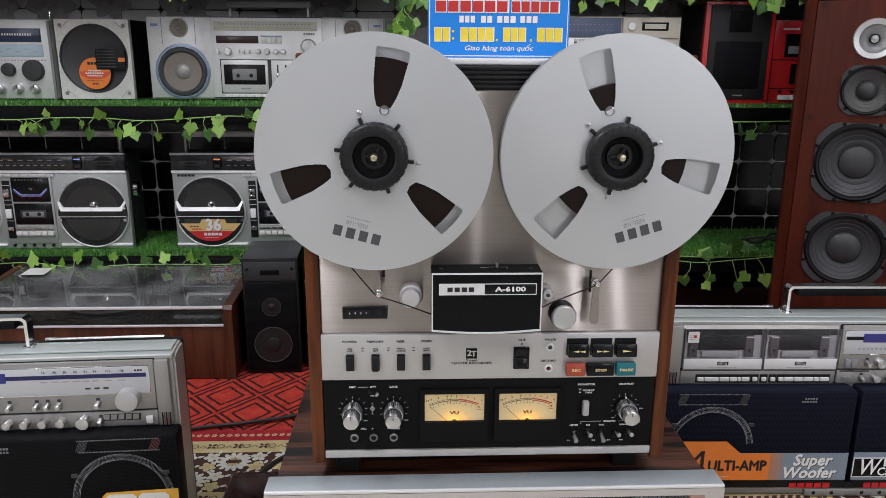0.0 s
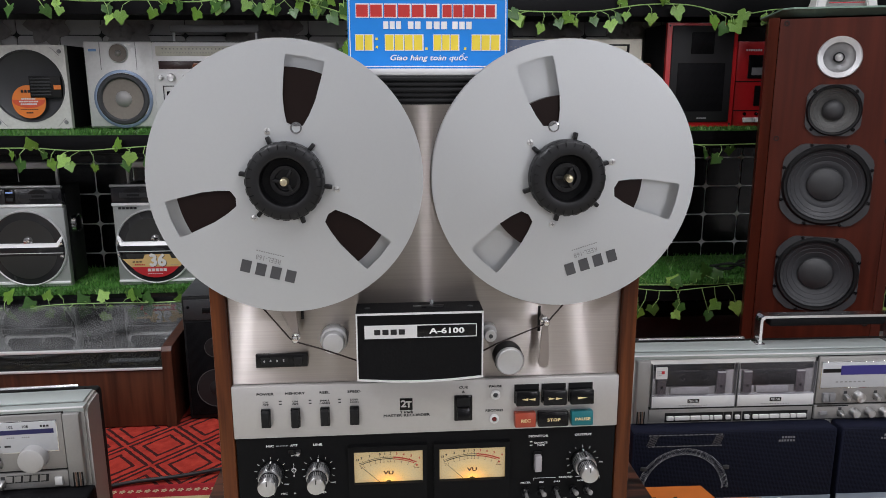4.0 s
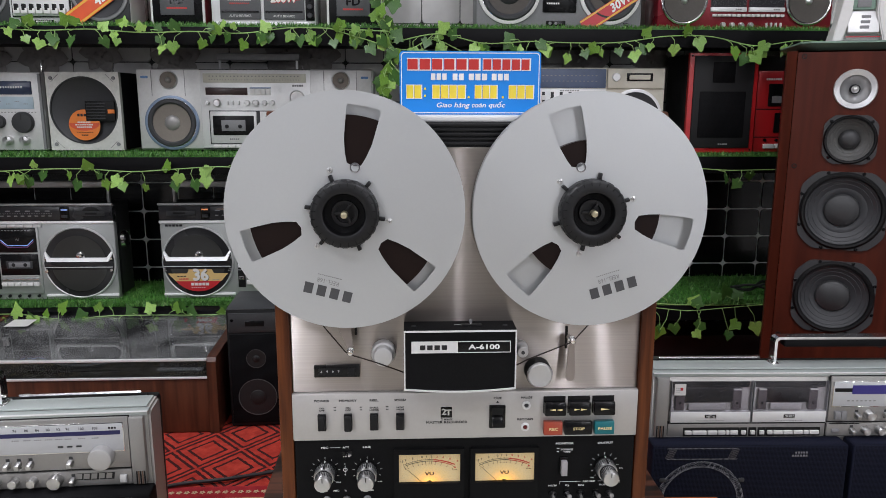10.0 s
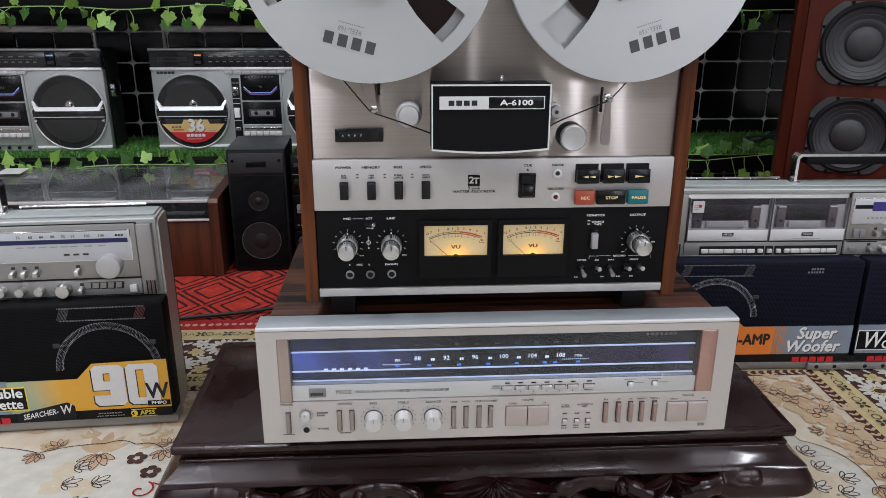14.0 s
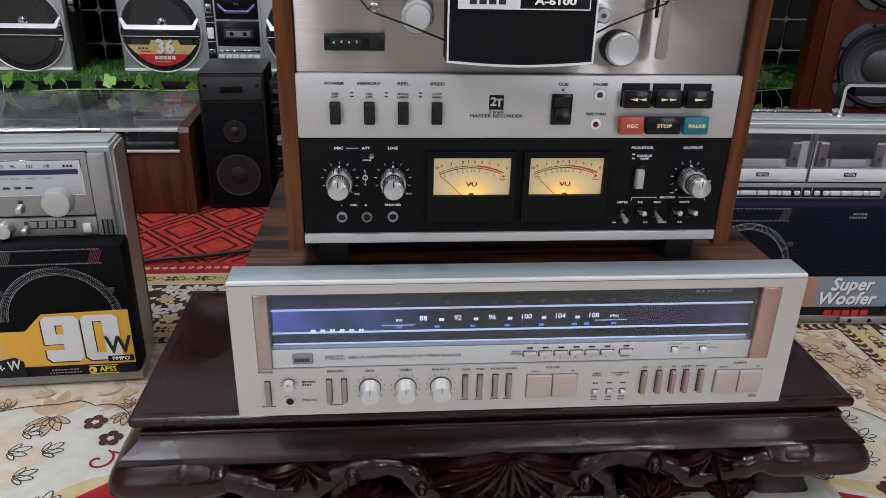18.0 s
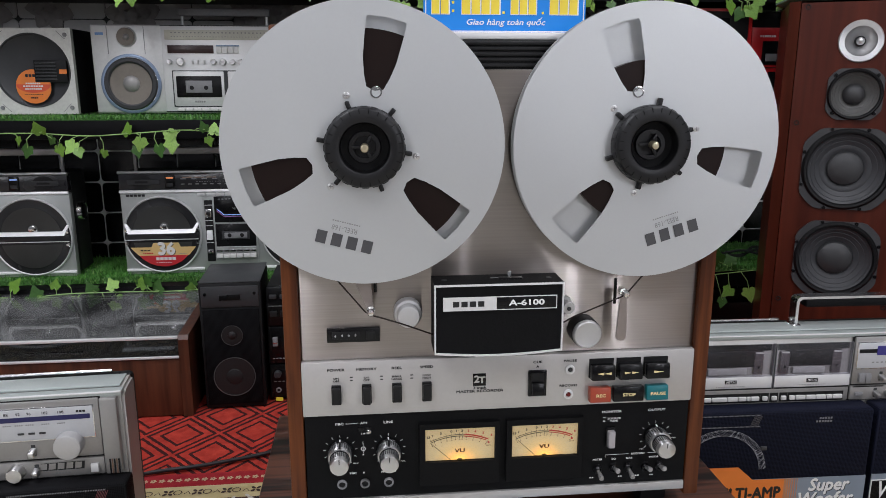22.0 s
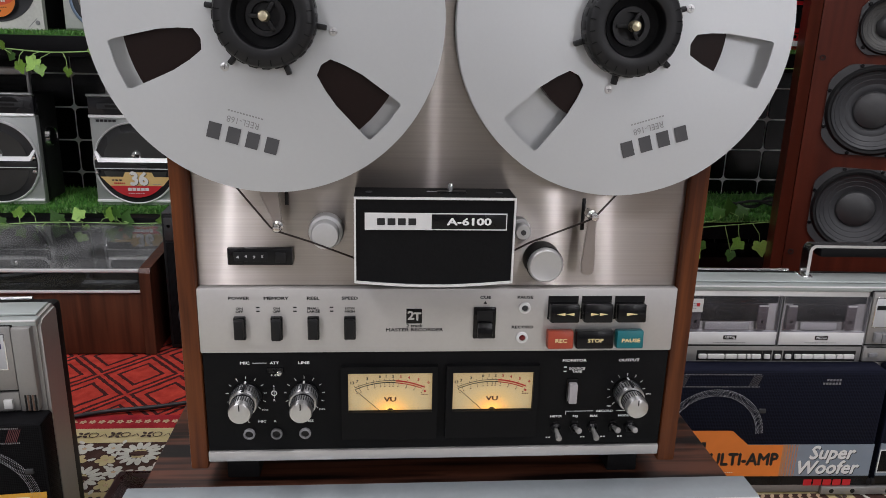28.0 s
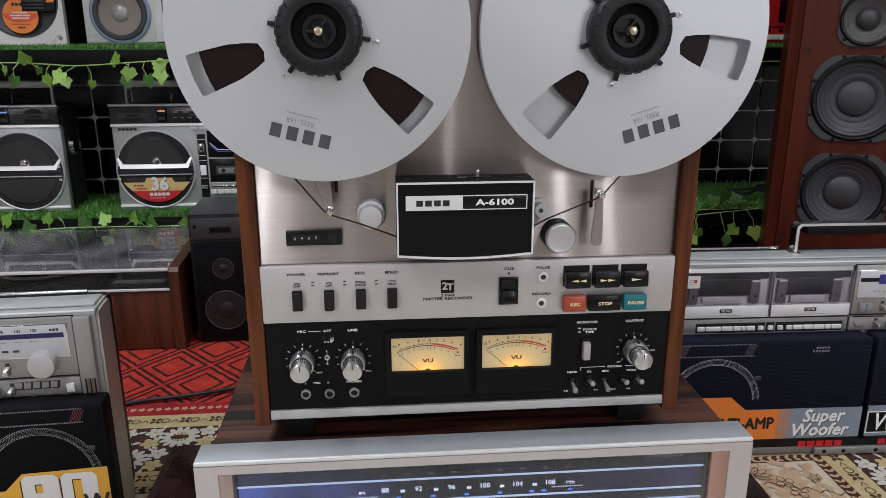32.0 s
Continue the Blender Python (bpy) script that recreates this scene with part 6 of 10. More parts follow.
    tx(lg, INK_WHITE, "SEARCHER-", 0.0145, 0.1655, yg - 0.0012, 0.033, shear=0.3, rot=(0, -9, 0), bold=0.0002, wide=0.8)
    tx(lg, LIGHT_SILVER, "W", 0.023, 0.2075, yg - 0.0012, 0.0395, shear=0.25, rot=(0, -9, 0), bold=0.0005, wide=0.8)
    for dx, m, yy in ((-0.0022, INK_BLACK, yg - 0.0008), (0, OFF_WHITE, yg - 0.0012)):
        for a, b in ((0.2583, 0.3112), (0.3142, 0.3665)):
            c, lo, hi = 0.0065, 0.0435 + dx, 0.1208 + dx
            a, b = a + dx, b + dx
            flat("numeral", lg, m, [(a + c, lo), (b - c, lo), (b, lo + c), (b, hi - c), (b - c, hi), (a + c, hi), (a, hi - c), (a, lo + c)], yy, "white block numeral")
    for a, b, lo, hi in ((0.2785, 0.2875, 0.0905, 0.1055), (0.2583, 0.285, 0.0715, 0.0735), (0.332, 0.3435, 0.0565, 0.11)):
        flat("numeral_shade", lg, INK_BLACK, [(a - 0.0018, lo), (b, lo), (b, hi), (a - 0.0018, hi)], yg - 0.0014)
        flat("numeral_gap", lg, STICKER_YELLOW, [(a, lo), (b, lo), (b, hi - 0.0015), (a, hi - 0.0015)] if hi - lo > 0.005 else [(a - 0.003, lo - 0.0075), (b, lo - 0.0075), (b, hi - 0.0012), (a - 0.003, hi - 0.0012)], yg - 0.0016)
    tx(lg, INK_BLACK, "W", 0.042, 0.3625, yg - 0.0018, 0.067, bold=0.001, wide=0.85)
    bx("power_plate", lg, BLACK_GLOSS, 0.344, 0.3815, yg - 0.0016, yg, 0.04, 0.0495)
    tx(lg, INK_WHITE, "PMPO", 0.0085, 0.363, yg - 0.002, 0.0447, bold=0.0003, wide=1.15)
    lt("search_mark", lg, INK_YELLOW, [(0.0058, 0), (0, -0.0004)], (0.319, yg - 0.001, 0.026), 20)
    flat("search_arrow", lg, BLACK_GLOSS, [(0.3145, 0.026), (0.319, 0.0225), (0.319, 0.0295)], yg - 0.0018)
    for z in (0.0192, 0.0328):
        bx("search_rule", lg, INK_YELLOW, 0.314, 0.356, yg - 0.0008, yg, z - 0.0005, z + 0.0005)
    tx(lg, INK_YELLOW, "APSS", 0.0118, 0.341, yg - 0.001, 0.026, bold=0.0004)
    bars(lg, INK_GREY, 0.28, yg - 0.0006, 0.0285, 0.04, 0.0022, 9, 0.3)
    bars(lg, INK_GREY, 0.28, yg - 0.0006, 0.0235, 0.048, 0.0018, 11, 0.3)
    # front feet rail with holes
    bx("carry_plate", th, BOOM_SILVER, -0.086, 0.086, -0.004, 0.006, 0.0005, 0.0155, 0.002)
    for x in (-0.068, -0.031, 0.031, 0.068):
        lt("rail_hole", th, BLACK_MATT, [(0.0042, 0), (0, -0.0003)], (x, -0.0042, 0.008), 16)
    # cassette doors
    yc = yp - 0.001
    for a, b in ((-0.346, -0.1868), (-0.1842, -0.0365)):
        d = bx("cassette_door", th, WHITE_SILVER, a, b, yc - 0.006, yp + 0.004, 0.2625, 0.2862, 0.0015, "pale silver lower door of a cassette bay")
        bx("metal_plate", d, BLACK_GLOSS, (a + b) / 2 - 0.011, (a + b) / 2 + 0.011, yc - 0.0066, yc - 0.005, 0.2725, 0.2795)
        tx(d, INK_WHITE, "METAL", 0.0062, (a + b) / 2, yc - 0.007, 0.276, shear=0.2)
        bars(d, INK_GREY, (a + b) / 2, yc - 0.0064, 0.267, 0.055, 0.001, 18, 0.3)
        bay = bx("cassette_bay", th, BLACK_MATT, a, b, yp + 0.001, yp + 0.002, 0.286, 0.347, 0, "dark cassette bay")
        bx("tape_body", bay, TAPE_BROWN, a + 0.02, b - 0.02, yp - 0.004, yp + 0.001, 0.303, 0.334, 0.002)
        bx("tape_label", bay, OFF_WHITE, a + 0.036, b - 0.05, yp - 0.0055, yp - 0.003, 0.2895, 0.302, 0.001, "white cassette label")
        bx("bay_back", bay, DARK_GREY, a + 0.004, b - 0.004, yp - 0.0005, yp + 0.0012, 0.334, 0.3465, 0, "grey upper strip of the bay")
        bx("tape_window", bay, DARK_GREY, (a + b) / 2 - 0.011, (a + b) / 2 + 0.011, yp - 0.0043, yp - 0.0038, 0.3175, 0.3225)
        for x in ((a + b) / 2 - 0.022, (a + b) / 2 + 0.022):
            lt("tape_hub", bay, DARK_GREY, [(0.007, 0.001), (0.007, -0.001), (0.004, -0.001), (0.004, 0.001), (0, 0.001)], (x, yp - 0.0042, 0.3205), 20)
        for x in (a + 0.01, b - 0.037):
            gp = bx("guide_post", bay, POST_GREY, x, x + 0.017, yp - 0.006, yp + 0.001, 0.289, 0.332, 0.0015)
            bx("post_cap", gp, OFF_WHITE, x + 0.001, x + 0.016, yp - 0.0062, yp - 0.003, 0.3295, 0.3325, 0.0006)
            bx("post_mark", gp, BLACK_MATT, x + 0.0065, x + 0.0105, yp - 0.0064, yp - 0.005, 0.301, 0.306)
        w = bx("bay_window", th, CLEAR, a + 0.001, b - 0.001, yc - 0.0068, yc - 0.0052, 0.286, 0.348, 0, "clear cassette window")
        w.visible_shadow = False
        for x in (a + 0.0005, b - 0.0005):
            bx("door_edge", th, MID_GREY, x - 0.0005, x + 0.0005, yc - 0.007, yp, 0.261, 0.348)
    bx("paper_tag", th, OFF_WHITE, -0.341, -0.319, yc - 0.0078, yc - 0.007, 0.321, 0.344, 0, "small white paper tag")
    bars(th, STICKER_RED, -0.327, yc - 0.0082, 0.334, 0.006, 0.006, 1, 0.1)
    for k in range(3):
        bars(th, INK_GREY, -0.334, yc - 0.0082, 0.328 + 0.004 * k, 0.009, 0.0012, 3, 0.2)
    # key row
    bx("key_panel", th, BOOM_SILVER, -0.349, -0.0365, yp - 0.006, yp + 0.002, 0.2335, 0.2605, 0.0015)
    bx("panel_gap", th, BLACK_MATT, -0.349, -0.0365, yp - 0.0064, yp, 0.26, 0.2628)
    x = -0.316
    for w, gap in ((0.015, 0), (0.03, 0), (0.021, 0), (0.016, 0), (0.008, 0), (0.017, 0.005), (0.011, 0.007), (0.011, 0.007), (0.011, 0.005), (0.012, 0), (0.02, 0), (0.02, 0), (0.02, 0), (0.012, 0), (0.02, 0)):
        bx("key_well", th, BLACK_MATT, x - 0.0022, x + w + 0.0022, yp - 0.0066, yp, 0.2338, 0.2522)
        bx("piano_key", th, OFF_WHITE, x + 0.0009, x + w - 0.0009, yp - 0.0105, yp - 0.004, 0.2385, 0.2462, 0.001)
        x += w + gap
    for k in range(9):
        bars(th, INK_GREY, -0.33 + k * 0.032, yp - 0.0064, 0.2565, 0.014, 0.0012, 5, 0.3)
    # slotted ends of the panel
    for s in (-1, 1):
        for k in range(5):
            xx = s * (0.3592 + k * 0.0032)
            bx("slot", th, BLACK_MATT if k % 2 == 0 else surf("brown_slot", (0.16, 0.1, 0.07), 0.4, bump=0) if "brown_slot" not in bpy.data.materials else bpy.data.materials["brown_slot"], xx - 0.0011, xx + 0.0011, 0.0303, 0.0325, 0.2345, 0.2585)
    # tuner
    bx("panel_gap", th, BLACK_MATT, -0.036, 0.352, yp - 0.0045, yp + 0.001, 0.2315, 0.3592)
    tp = bx("tuner_panel", th, BOOM_SILVER, -0.034, 0.35, yp - 0.008, yp + 0.002, 0.2645, 0.3575, 0.002, "silver tuner panel")
    yt = yp - 0.0088
    bx("dial_bezel", tp, CHROME, -0.0295, 0.3425, yt - 0.0003, yt + 0.002, 0.2955, 0.3485, 0.0005, "bright bezel of the dial")
    bx("dial_frame", tp, DIAL_PLATE, -0.028, 0.341, yt - 0.0006, yt + 0.002, 0.297, 0.347, 0.0005, "white dial plate")
    violet = glow("violet_dial_band", (0.025, 0.02, 0.14), 0.25)
    bx("dial_band", tp, DIAL_NAVY if right_end else BLACK_GLOSS, -0.026, 0.337, yt - 0.001, yt, 0.327, 0.3345, 0, "dark pointer band")
    bx("dial_band", tp, violet, 0.008, 0.105, yt - 0.0014, yt, 0.3225, 0.3405, 0, "violet lit window")
    FM_X = (0.167, 0.186, 0.203, 0.2205, 0.237, 0.252, 0.274, 0.296)
    bars(tp, INK_BLACK, 0.325, yt - 0.0012, 0.3395, 0.014, 0.0035, 3, 0.25)
    for k, s in enumerate(("76", "80", "84", "88", "92", "96", "102", "108")):
        tx(tp, INK_BLACK, s, 0.0065, FM_X[k], yt - 0.0012, 0.3395)
        bars(tp, INK_GREY, FM_X[k], yt - 0.0012, 0.322, 0.012, 0.002, 4, 0.3)
    for k in range(3):
        bx("band_lamp", tp, DARK_GREY, 0.2335 + k * 0.015, 0.2425 + k * 0.015, yt - 0.0014, yt, 0.3065, 0.3095)
    bars(tp, INK_GREY, 0.03, yt - 0.0012, 0.3085, 0.06, 0.0025, 7, 0.45)
    lt("tuning_knob", th, SATIN_KNOB, [(0.0205, 0.002), (0.0205, -0.005), (0.0198, -0.0145), (0.019, -0.0168), (0.0175, -0.0175), (0, -0.0177)], (0.3045, yp - 0.008, 0.288), 48, label="large satin silver tuning knob")

    def slider(xx, zz):
        bx("lever_slot", th, DARK_GREY, xx - 0.003, xx + 0.003, yt, yp, zz - 0.009, zz + 0.009)
        bx("lever_cap", th, KNOB_ALU, xx - 0.0042, xx + 0.0042, yt - 0.013, yt + 0.002, zz - 0.006, zz + 0.003, 0.0015, rot=(10, 0, 0))
        bars(th, INK_GREY, xx, yt - 0.0002, zz + 0.0125, 0.012, 0.0012, 4, 0.3)

    for xx in (0.022, 0.08, 0.105, 0.15, 0.168, 0.187, 0.252):
        slider(xx, 0.28)
    lt("small_knob", th, KNOB_ALU, [(0.0095, 0.001), (0.0091, -0.012), (0.0085, -0.0132), (0, -0.0135)], (0.046, yt, 0.28), 32)
    bx("rocker", th, MID_GREY, -0.0225, -0.0115, yt - 0.006, yt + 0.001, 0.27, 0.287, 0.001)
    bx("rocker", th, MID_GREY, -0.0105, 0.0005, yt - 0.006, yt + 0.001, 0.27, 0.287, 0.001)
    lp = bx("mixer_panel", th, BOOM_SILVER, -0.034, 0.35, yp - 0.008, yp + 0.002, 0.2335, 0.2615, 0.002, "silver mixer panel")
    for i, xx in enumerate((0.041, 0.07, 0.099, 0.128, 0.158, 0.188)):
        lt("mixer_knob", th, KNOB_ALU, [(0.0079, 0.001), (0.0075, -0.012), (0.0069, -0.0132), (0, -0.0135)], (xx, yt, 0.2475), 32)
    lt("mixer_knob", th, KNOB_ALU, [(0.0118, 0.001), (0.0114, -0.014), (0.0106, -0.0155), (0, -0.0158)], (0.226, yt, 0.2475), 36)
    for xx in (0.015, 0.2535):
        slider(xx, 0.2475)
    bx("dark_rule", th, BLACK_MATT, -0.03, 0.03, yt - 0.0003, yt + 0.001, 0.2592, 0.261)
    bx("power_switch", th, MID_GREY, -0.025, -0.01, yt - 0.003, yt + 0.001, 0.2425, 0.2495, 0.001)
    bars(lp, INK_BLACK, 0.2905, yt - 0.0004, 0.2515, 0.064, 0.0125, 5, 0.08, slant=0.15)
    bars(lp, BOOM_SILVER, 0.2895, yt - 0.0007, 0.252, 0.062, 0.0098, 5, 0.24, slant=0.15)
    bars(lp, INK_GREY, 0.29, yt - 0.0004, 0.2445, 0.056, 0.0013, 16, 0.3)
    bars(lp, INK_GREY, 0.29, yt - 0.0004, 0.2405, 0.022, 0.003, 5, 0.2)
    bx("light_key", th, WHITE_SILVER, 0.3305, 0.342, yt - 0.004, yt + 0.001, 0.239, 0.2525, 0.001)
    # handle and aerial
    bm = bmesh.new()
    loop = [(-0.131, 0.366), (-0.131, 0.414), (-0.1295, 0.42), (-0.124, 0.4245), (0.124, 0.4245), (0.1295, 0.42), (0.131, 0.414), (0.131, 0.366)]
    inner = [(0.1255 / 0.131 * x if abs(x) > 0.13 else x * 0.97, z if z < 0.37 else z - 0.0048) for x, z in loop]
    for i in range(len(loop) - 1):
        quad = [loop[i], loop[i + 1], inner[i + 1], inner[i]]
        f = [bm.verts.new((x, 0.076, z)) for x, z in quad]
        g = [bm.verts.new((x, 0.098, z)) for x, z in quad]
        bm.faces.new(f)
        bm.faces.new(list(reversed(g)))
        for q in range(4):
            bm.faces.new((f[q], g[q], g[(q + 1) % 4], f[(q + 1) % 4]))
    bmesh.ops.remove_doubles(bm, verts=bm.verts, dist=1e-6)
    part("handle_frame", bm, CHROME, th, "chrome handle frame")
    bx("handle_grip", th, BLACK_VINYL, -0.112, 0.112, 0.0745, 0.0995, 0.4035, 0.4192, 0.004, "black handle grip")
    for s in (-1, 1):
        bx("handle_foot", th, CHROME, s * 0.128 - 0.009, s * 0.128 + 0.009, 0.073, 0.101, 0.365, 0.371, 0.002)
    bx("aerial_well", th, BLACK_MATT, -0.36, 0.36, 0.104, 0.124, 0.356, 0.364, 0.003)
    for s in (-1, 1):
        bm = bmesh.new()
        add_tube(bm, [(s * 0.35, 0.114, 0.3685), (s * 0.16, 0.114, 0.3685)], 0.0028, 10)
        add_tube(bm, [(s * 0.16, 0.114, 0.3685), (s * 0.142, 0.114, 0.3685)], 0.0038, 10)
        part("aerial", bm, CHROME, th, "folded chrome aerial")
    for s in (-1, 1):
        bx("foot", th, BLACK_MATT, s * 0.3 - 0.02, s * 0.3 + 0.02, 0.03, 0.14, -0.004, 0.002, 0.001)


double_cassette_stereo((0.858, 1.275, 0.004), -1.5, "silver double cassette portable stereo with orange and blue prints", False)
double_cassette_stereo((-0.776, 1.128, 0.004), 3.0, "silver portable stereo with a yellow ninety watt print", True)


# ---- loudspeaker drivers ----
# plates with round holes, so that cones sit in a recess
def plate(name, parent, mat, outer, holes, y0, y1, label=""):
    bm = bmesh.new()
    loops = [outer] + [[(cx + r * math.cos(2 * math.pi * k / 48), cz + r * math.sin(2 * math.pi * k / 48)) for k in range(48)] for cx, cz, r in holes]
    edges = []
    for lp in loops:
        vs = [bm.verts.new((p[0], y0, p[1])) for p in lp]
        edges += [bm.edges.new((vs[i], vs[(i + 1) % len(vs)])) for i in range(len(vs))]
    bmesh.ops.triangle_fill(bm, use_beauty=True, use_dissolve=False, edges=edges)
    g = bmesh.ops.extrude_face_region(bm, geom=bm.faces[:])
    bmesh.ops.translate(bm, vec=(0, y1 - y0, 0), verts=[v for v in g["geom"] if isinstance(v, bmesh.types.BMVert)])
    return part(name, bm, mat, parent, label)


def baffle(name, parent, mat, x0, x1, y0, y1, z0, z1, holes, label=""):
    return plate(name, parent, mat, [(x0, z0), (x1, z0), (x1, z1), (x0, z1)], holes, y0, y1, label)


def driver(parent, c, r, frame_mat, cone, cap_r, cap_mat, name="driver", screws=0, square=False, whizz=False):
    """A cone loudspeaker that faces the viewer."""
    x, y, z = c
    if square:
        n = 64
        outer = []
        for k in range(n):
            a = 2 * math.pi * k / n
            ca, sa = abs(math.cos(a)), abs(math.sin(a))
            lim = min(1.0 / max(ca, sa), 1.165)
            outer.append((x + r * lim * math.cos(a), z + r * lim * math.sin(a)))
        d = plate(name, parent, frame_mat, outer, [(x, z, r * 0.965)], y - 0.006, y + 0.001)
    else:
        d = lt(name, parent, frame_mat, [(r * 1.08, 0.001), (r * 1.08, -0.003), (r * 1.03, -0.006), (r * 0.97, -0.006)], c, 56)
    yo = -0.0065
    lt("surround", d, SURROUND_BLACK, [(r * 1.0, yo), (r * 0.98, yo - 0.003), (r * 0.94, yo - 0.007), (r * 0.89, yo - 0.006), (r * 0.86, yo)], c, 56)
    lt("cone", d, cone, [(r * 0.87, yo - 0.0005), (r * 0.8, yo + 0.004), (r * 0.79, yo + 0.0035), (r * 0.7, yo + 0.009), (r * 0.69, yo + 0.0085), (r * 0.58, yo + 0.014), (r * 0.57, yo + 0.0135), (r * 0.46, yo + 0.018), (cap_r * 0.9, yo + 0.022)], c, 56, angle=50)
    lt("dust_cap", d, cap_mat, [(cap_r, yo + 0.019), (cap_r * 0.93, yo + 0.012), (cap_r * 0.7, yo + 0.006), (cap_r * 0.4, yo + 0.0025), (0, yo + 0.0015)], c, 36)
    for k in range(screws):
        a = 2 * math.pi * (k + 0.5) / screws
        rr = r * 1.045
        lt("screw", d, BLACK_GLOSS, [(0.0042, 0), (0.0042, -0.0022), (0.0032, -0.003), (0, -0.003)], (x + rr * math.cos(a), y - 0.0055, z + rr * math.sin(a)), 12)
    return d


FRAME_BLACK = surf("cast_black_frame", (0.036, 0.036, 0.038), 0.45, 0.0, 0.2, 200, 8, bump=0.05)
CAP_GREY = surf("satin_grey_cap", (0.032, 0.032, 0.033), 0.48, 0.0, 0.15, 200, 8, bump=0.03)


def tall_speaker():
    th = thing("floor_speaker", "tall cherry wood floor speaker with four drivers", "speaker", (1.135, 1.852, 0.006), -26)
    W, H, F, D = 0.161, 0.979, 0.137, 0.024
    bm = bmesh.new()
    # box with broad front bevels, open behind the baffle
    prof = [(-W, 0.33), (-W, D), (-F, 0.004), (F, 0.004), (W, D), (W, 0.33)]
    lo = [bm.verts.new((x, y, 0.0)) for x, y in prof]
    hi = [bm.verts.new((x, y, H)) for x, y in prof]
    for i in range(len(prof)):
        j = (i + 1) % len(prof)
        if i == 2:
            continue
        bm.faces.new((lo[i], lo[j], hi[j], hi[i]))
    bm.faces.new(lo)
    bm.faces.new(list(reversed(hi)))
    part("cabinet", bm, CHERRY, th)
    holes = [(0, 0.352, 0.087), (0, 0.579, 0.091), (0, 0.76, 0.055), (0, 0.884, 0.04)]
    baffle("baffle", th, CHERRY, -F + 0.0015, F - 0.0015, 0.0, 0.012, 0.004, H - 0.004, holes, "cherry wood front baffle")
    bx("inner_lining", th, BLACK_MATT, -0.14, 0.14, 0.07, 0.075, 0.2, 0.96)
    for z, r in ((0.352, 0.096), (0.579, 0.1)):
        driver(th, (0, 0, z), r, FRAME_BLACK, CONE_GREY, 0.042, CAP_GREY, "woofer", 8, True)
    driver(th, (0, 0, 0.76), 0.061, FRAME_BLACK, CONE_PALE, 0.025, CAP_GREY, "midrange", 4, True)
    tw = lt("tweeter", th, surf("bright_cast_aluminium", (0.66, 0.66, 0.66), 0.33, 0.8, 0.05, 200, 8, bump=0.02), [(0.049, 0.001), (0.049, -0.004), (0.047, -0.0062), (0.035, -0.004), (0.0345, -0.002), (0.03, 0.006), (0.018, 0.014), (0.0125, 0.016)], (0, 0, 0.884), 56, label="bright aluminium horn tweeter")
    lt("dome", tw, BLACK_MATT, [(0.0126, 0.016), (0.012, 0.006), (0.0095, 0.004)], (0, 0, 0.884), 28)
    lt("phase_plug", tw, KNOB_ALU, [(0.0092, 0.006), (0.008, -0.002), (0.005, -0.006), (0, -0.008)], (0, 0, 0.884), 28)
    for s in (-1, 1):
        for z in (0.965, 0.69, 0.235):
            lt("grille_socket", th, BLACK_MATT, [(0.0065, 0.0), (0.0065, -0.002), (0.004, -0.002), (0.0035, 0.004), (0, 0.004)], (s * 0.121, 0, z), 18)
    for x in (-0.12, 0.12):
        for y in (0.06, 0.3):
            cy("foot", th, BLACK_MATT, (x, y, -0.006), 0.02, 0.006, "z", 16)
    # pale green tray on top, and a white desk radio on it
    tray = thing("tray", "pale green plastic tray lying on the tall speaker", "tray", (1.245, 1.985, 0.985), -17)
    bm = bmesh.new()
    secs = []
    for x0, y0, z in ((-0.165, -0.12, 0.0), (-0.175, -0.13, 0.008), (-0.195, -0.15, 0.018), (-0.195, -0.15, 0.022), (-0.17, -0.125, 0.02)):
        x1, y1 = -x0, -y0 + 0.04
        secs.append([bm.verts.new(p) for p in ((x0 + 0.02, y0, z), (x1 - 0.02, y0, z), (x1, y0 + 0.02, z), (x1, y1 - 0.02, z), (x1 - 0.02, y1, z), (x0 + 0.02, y1, z), (x0, y1 - 0.02, z), (x0, y0 + 0.02, z))])
    for a, b in zip(secs, secs[1:]):
        for q in range(8):
            bm.faces.new((a[q], a[(q + 1) % 8], b[(q + 1) % 8], b[q]))
    bm.faces.new(secs[0])
    bm.faces.new(secs[-1])
    part("dish", bm, GREEN_PLATE, tray)
    dv = thing("desk_radio", "off-white upright desk radio with green screen and grey keys", "radio", (1.165, 1.9, 1.0065), -14)
    bm = bmesh.new()
    prism = [(-0.082, 0.0), (0.082, 0.0), (0.062, 0.06), (0.052, 0.15), (0.05, 0.2), (-0.05, 0.2), (-0.052, 0.15), (-0.062, 0.06)]
    add_prism(bm, prism, 0.02, 0.1)
    bmesh.ops.bevel(bm, geom=bm.edges[:], offset=0.006, segments=2, affect="EDGES")
    part("case", bm, OFF_WHITE, dv)
    for s in (-1, 1):
        bm = bmesh.new()
        add_prism(bm, [(s * 0.088, 0.0), (s * 0.06, 0.0), (s * 0.036, 0.075), (s * 0.034, 0.2), (s * 0.056, 0.2), (s * 0.06, 0.13)], -0.012, 0.03)
        bmesh.ops.bevel(bm, geom=bm.edges[:], offset=0.004, segments=2, affect="EDGES")
        part("side_arm", bm, OFF_WHITE, dv)
    bx("screen_frame", dv, GREEN_PLATE, -0.034, 0.034, 0.006, 0.03, 0.085, 0.135, 0.004)
    bx("screen", dv, MID_GREY, -0.02, 0.02, 0.003, 0.01, 0.092, 0.116, 0.001)
    bx("upper_screen", dv, BLACK_GLOSS, -0.033, 0.033, 0.006, 0.03, 0.14, 0.195, 0.004)
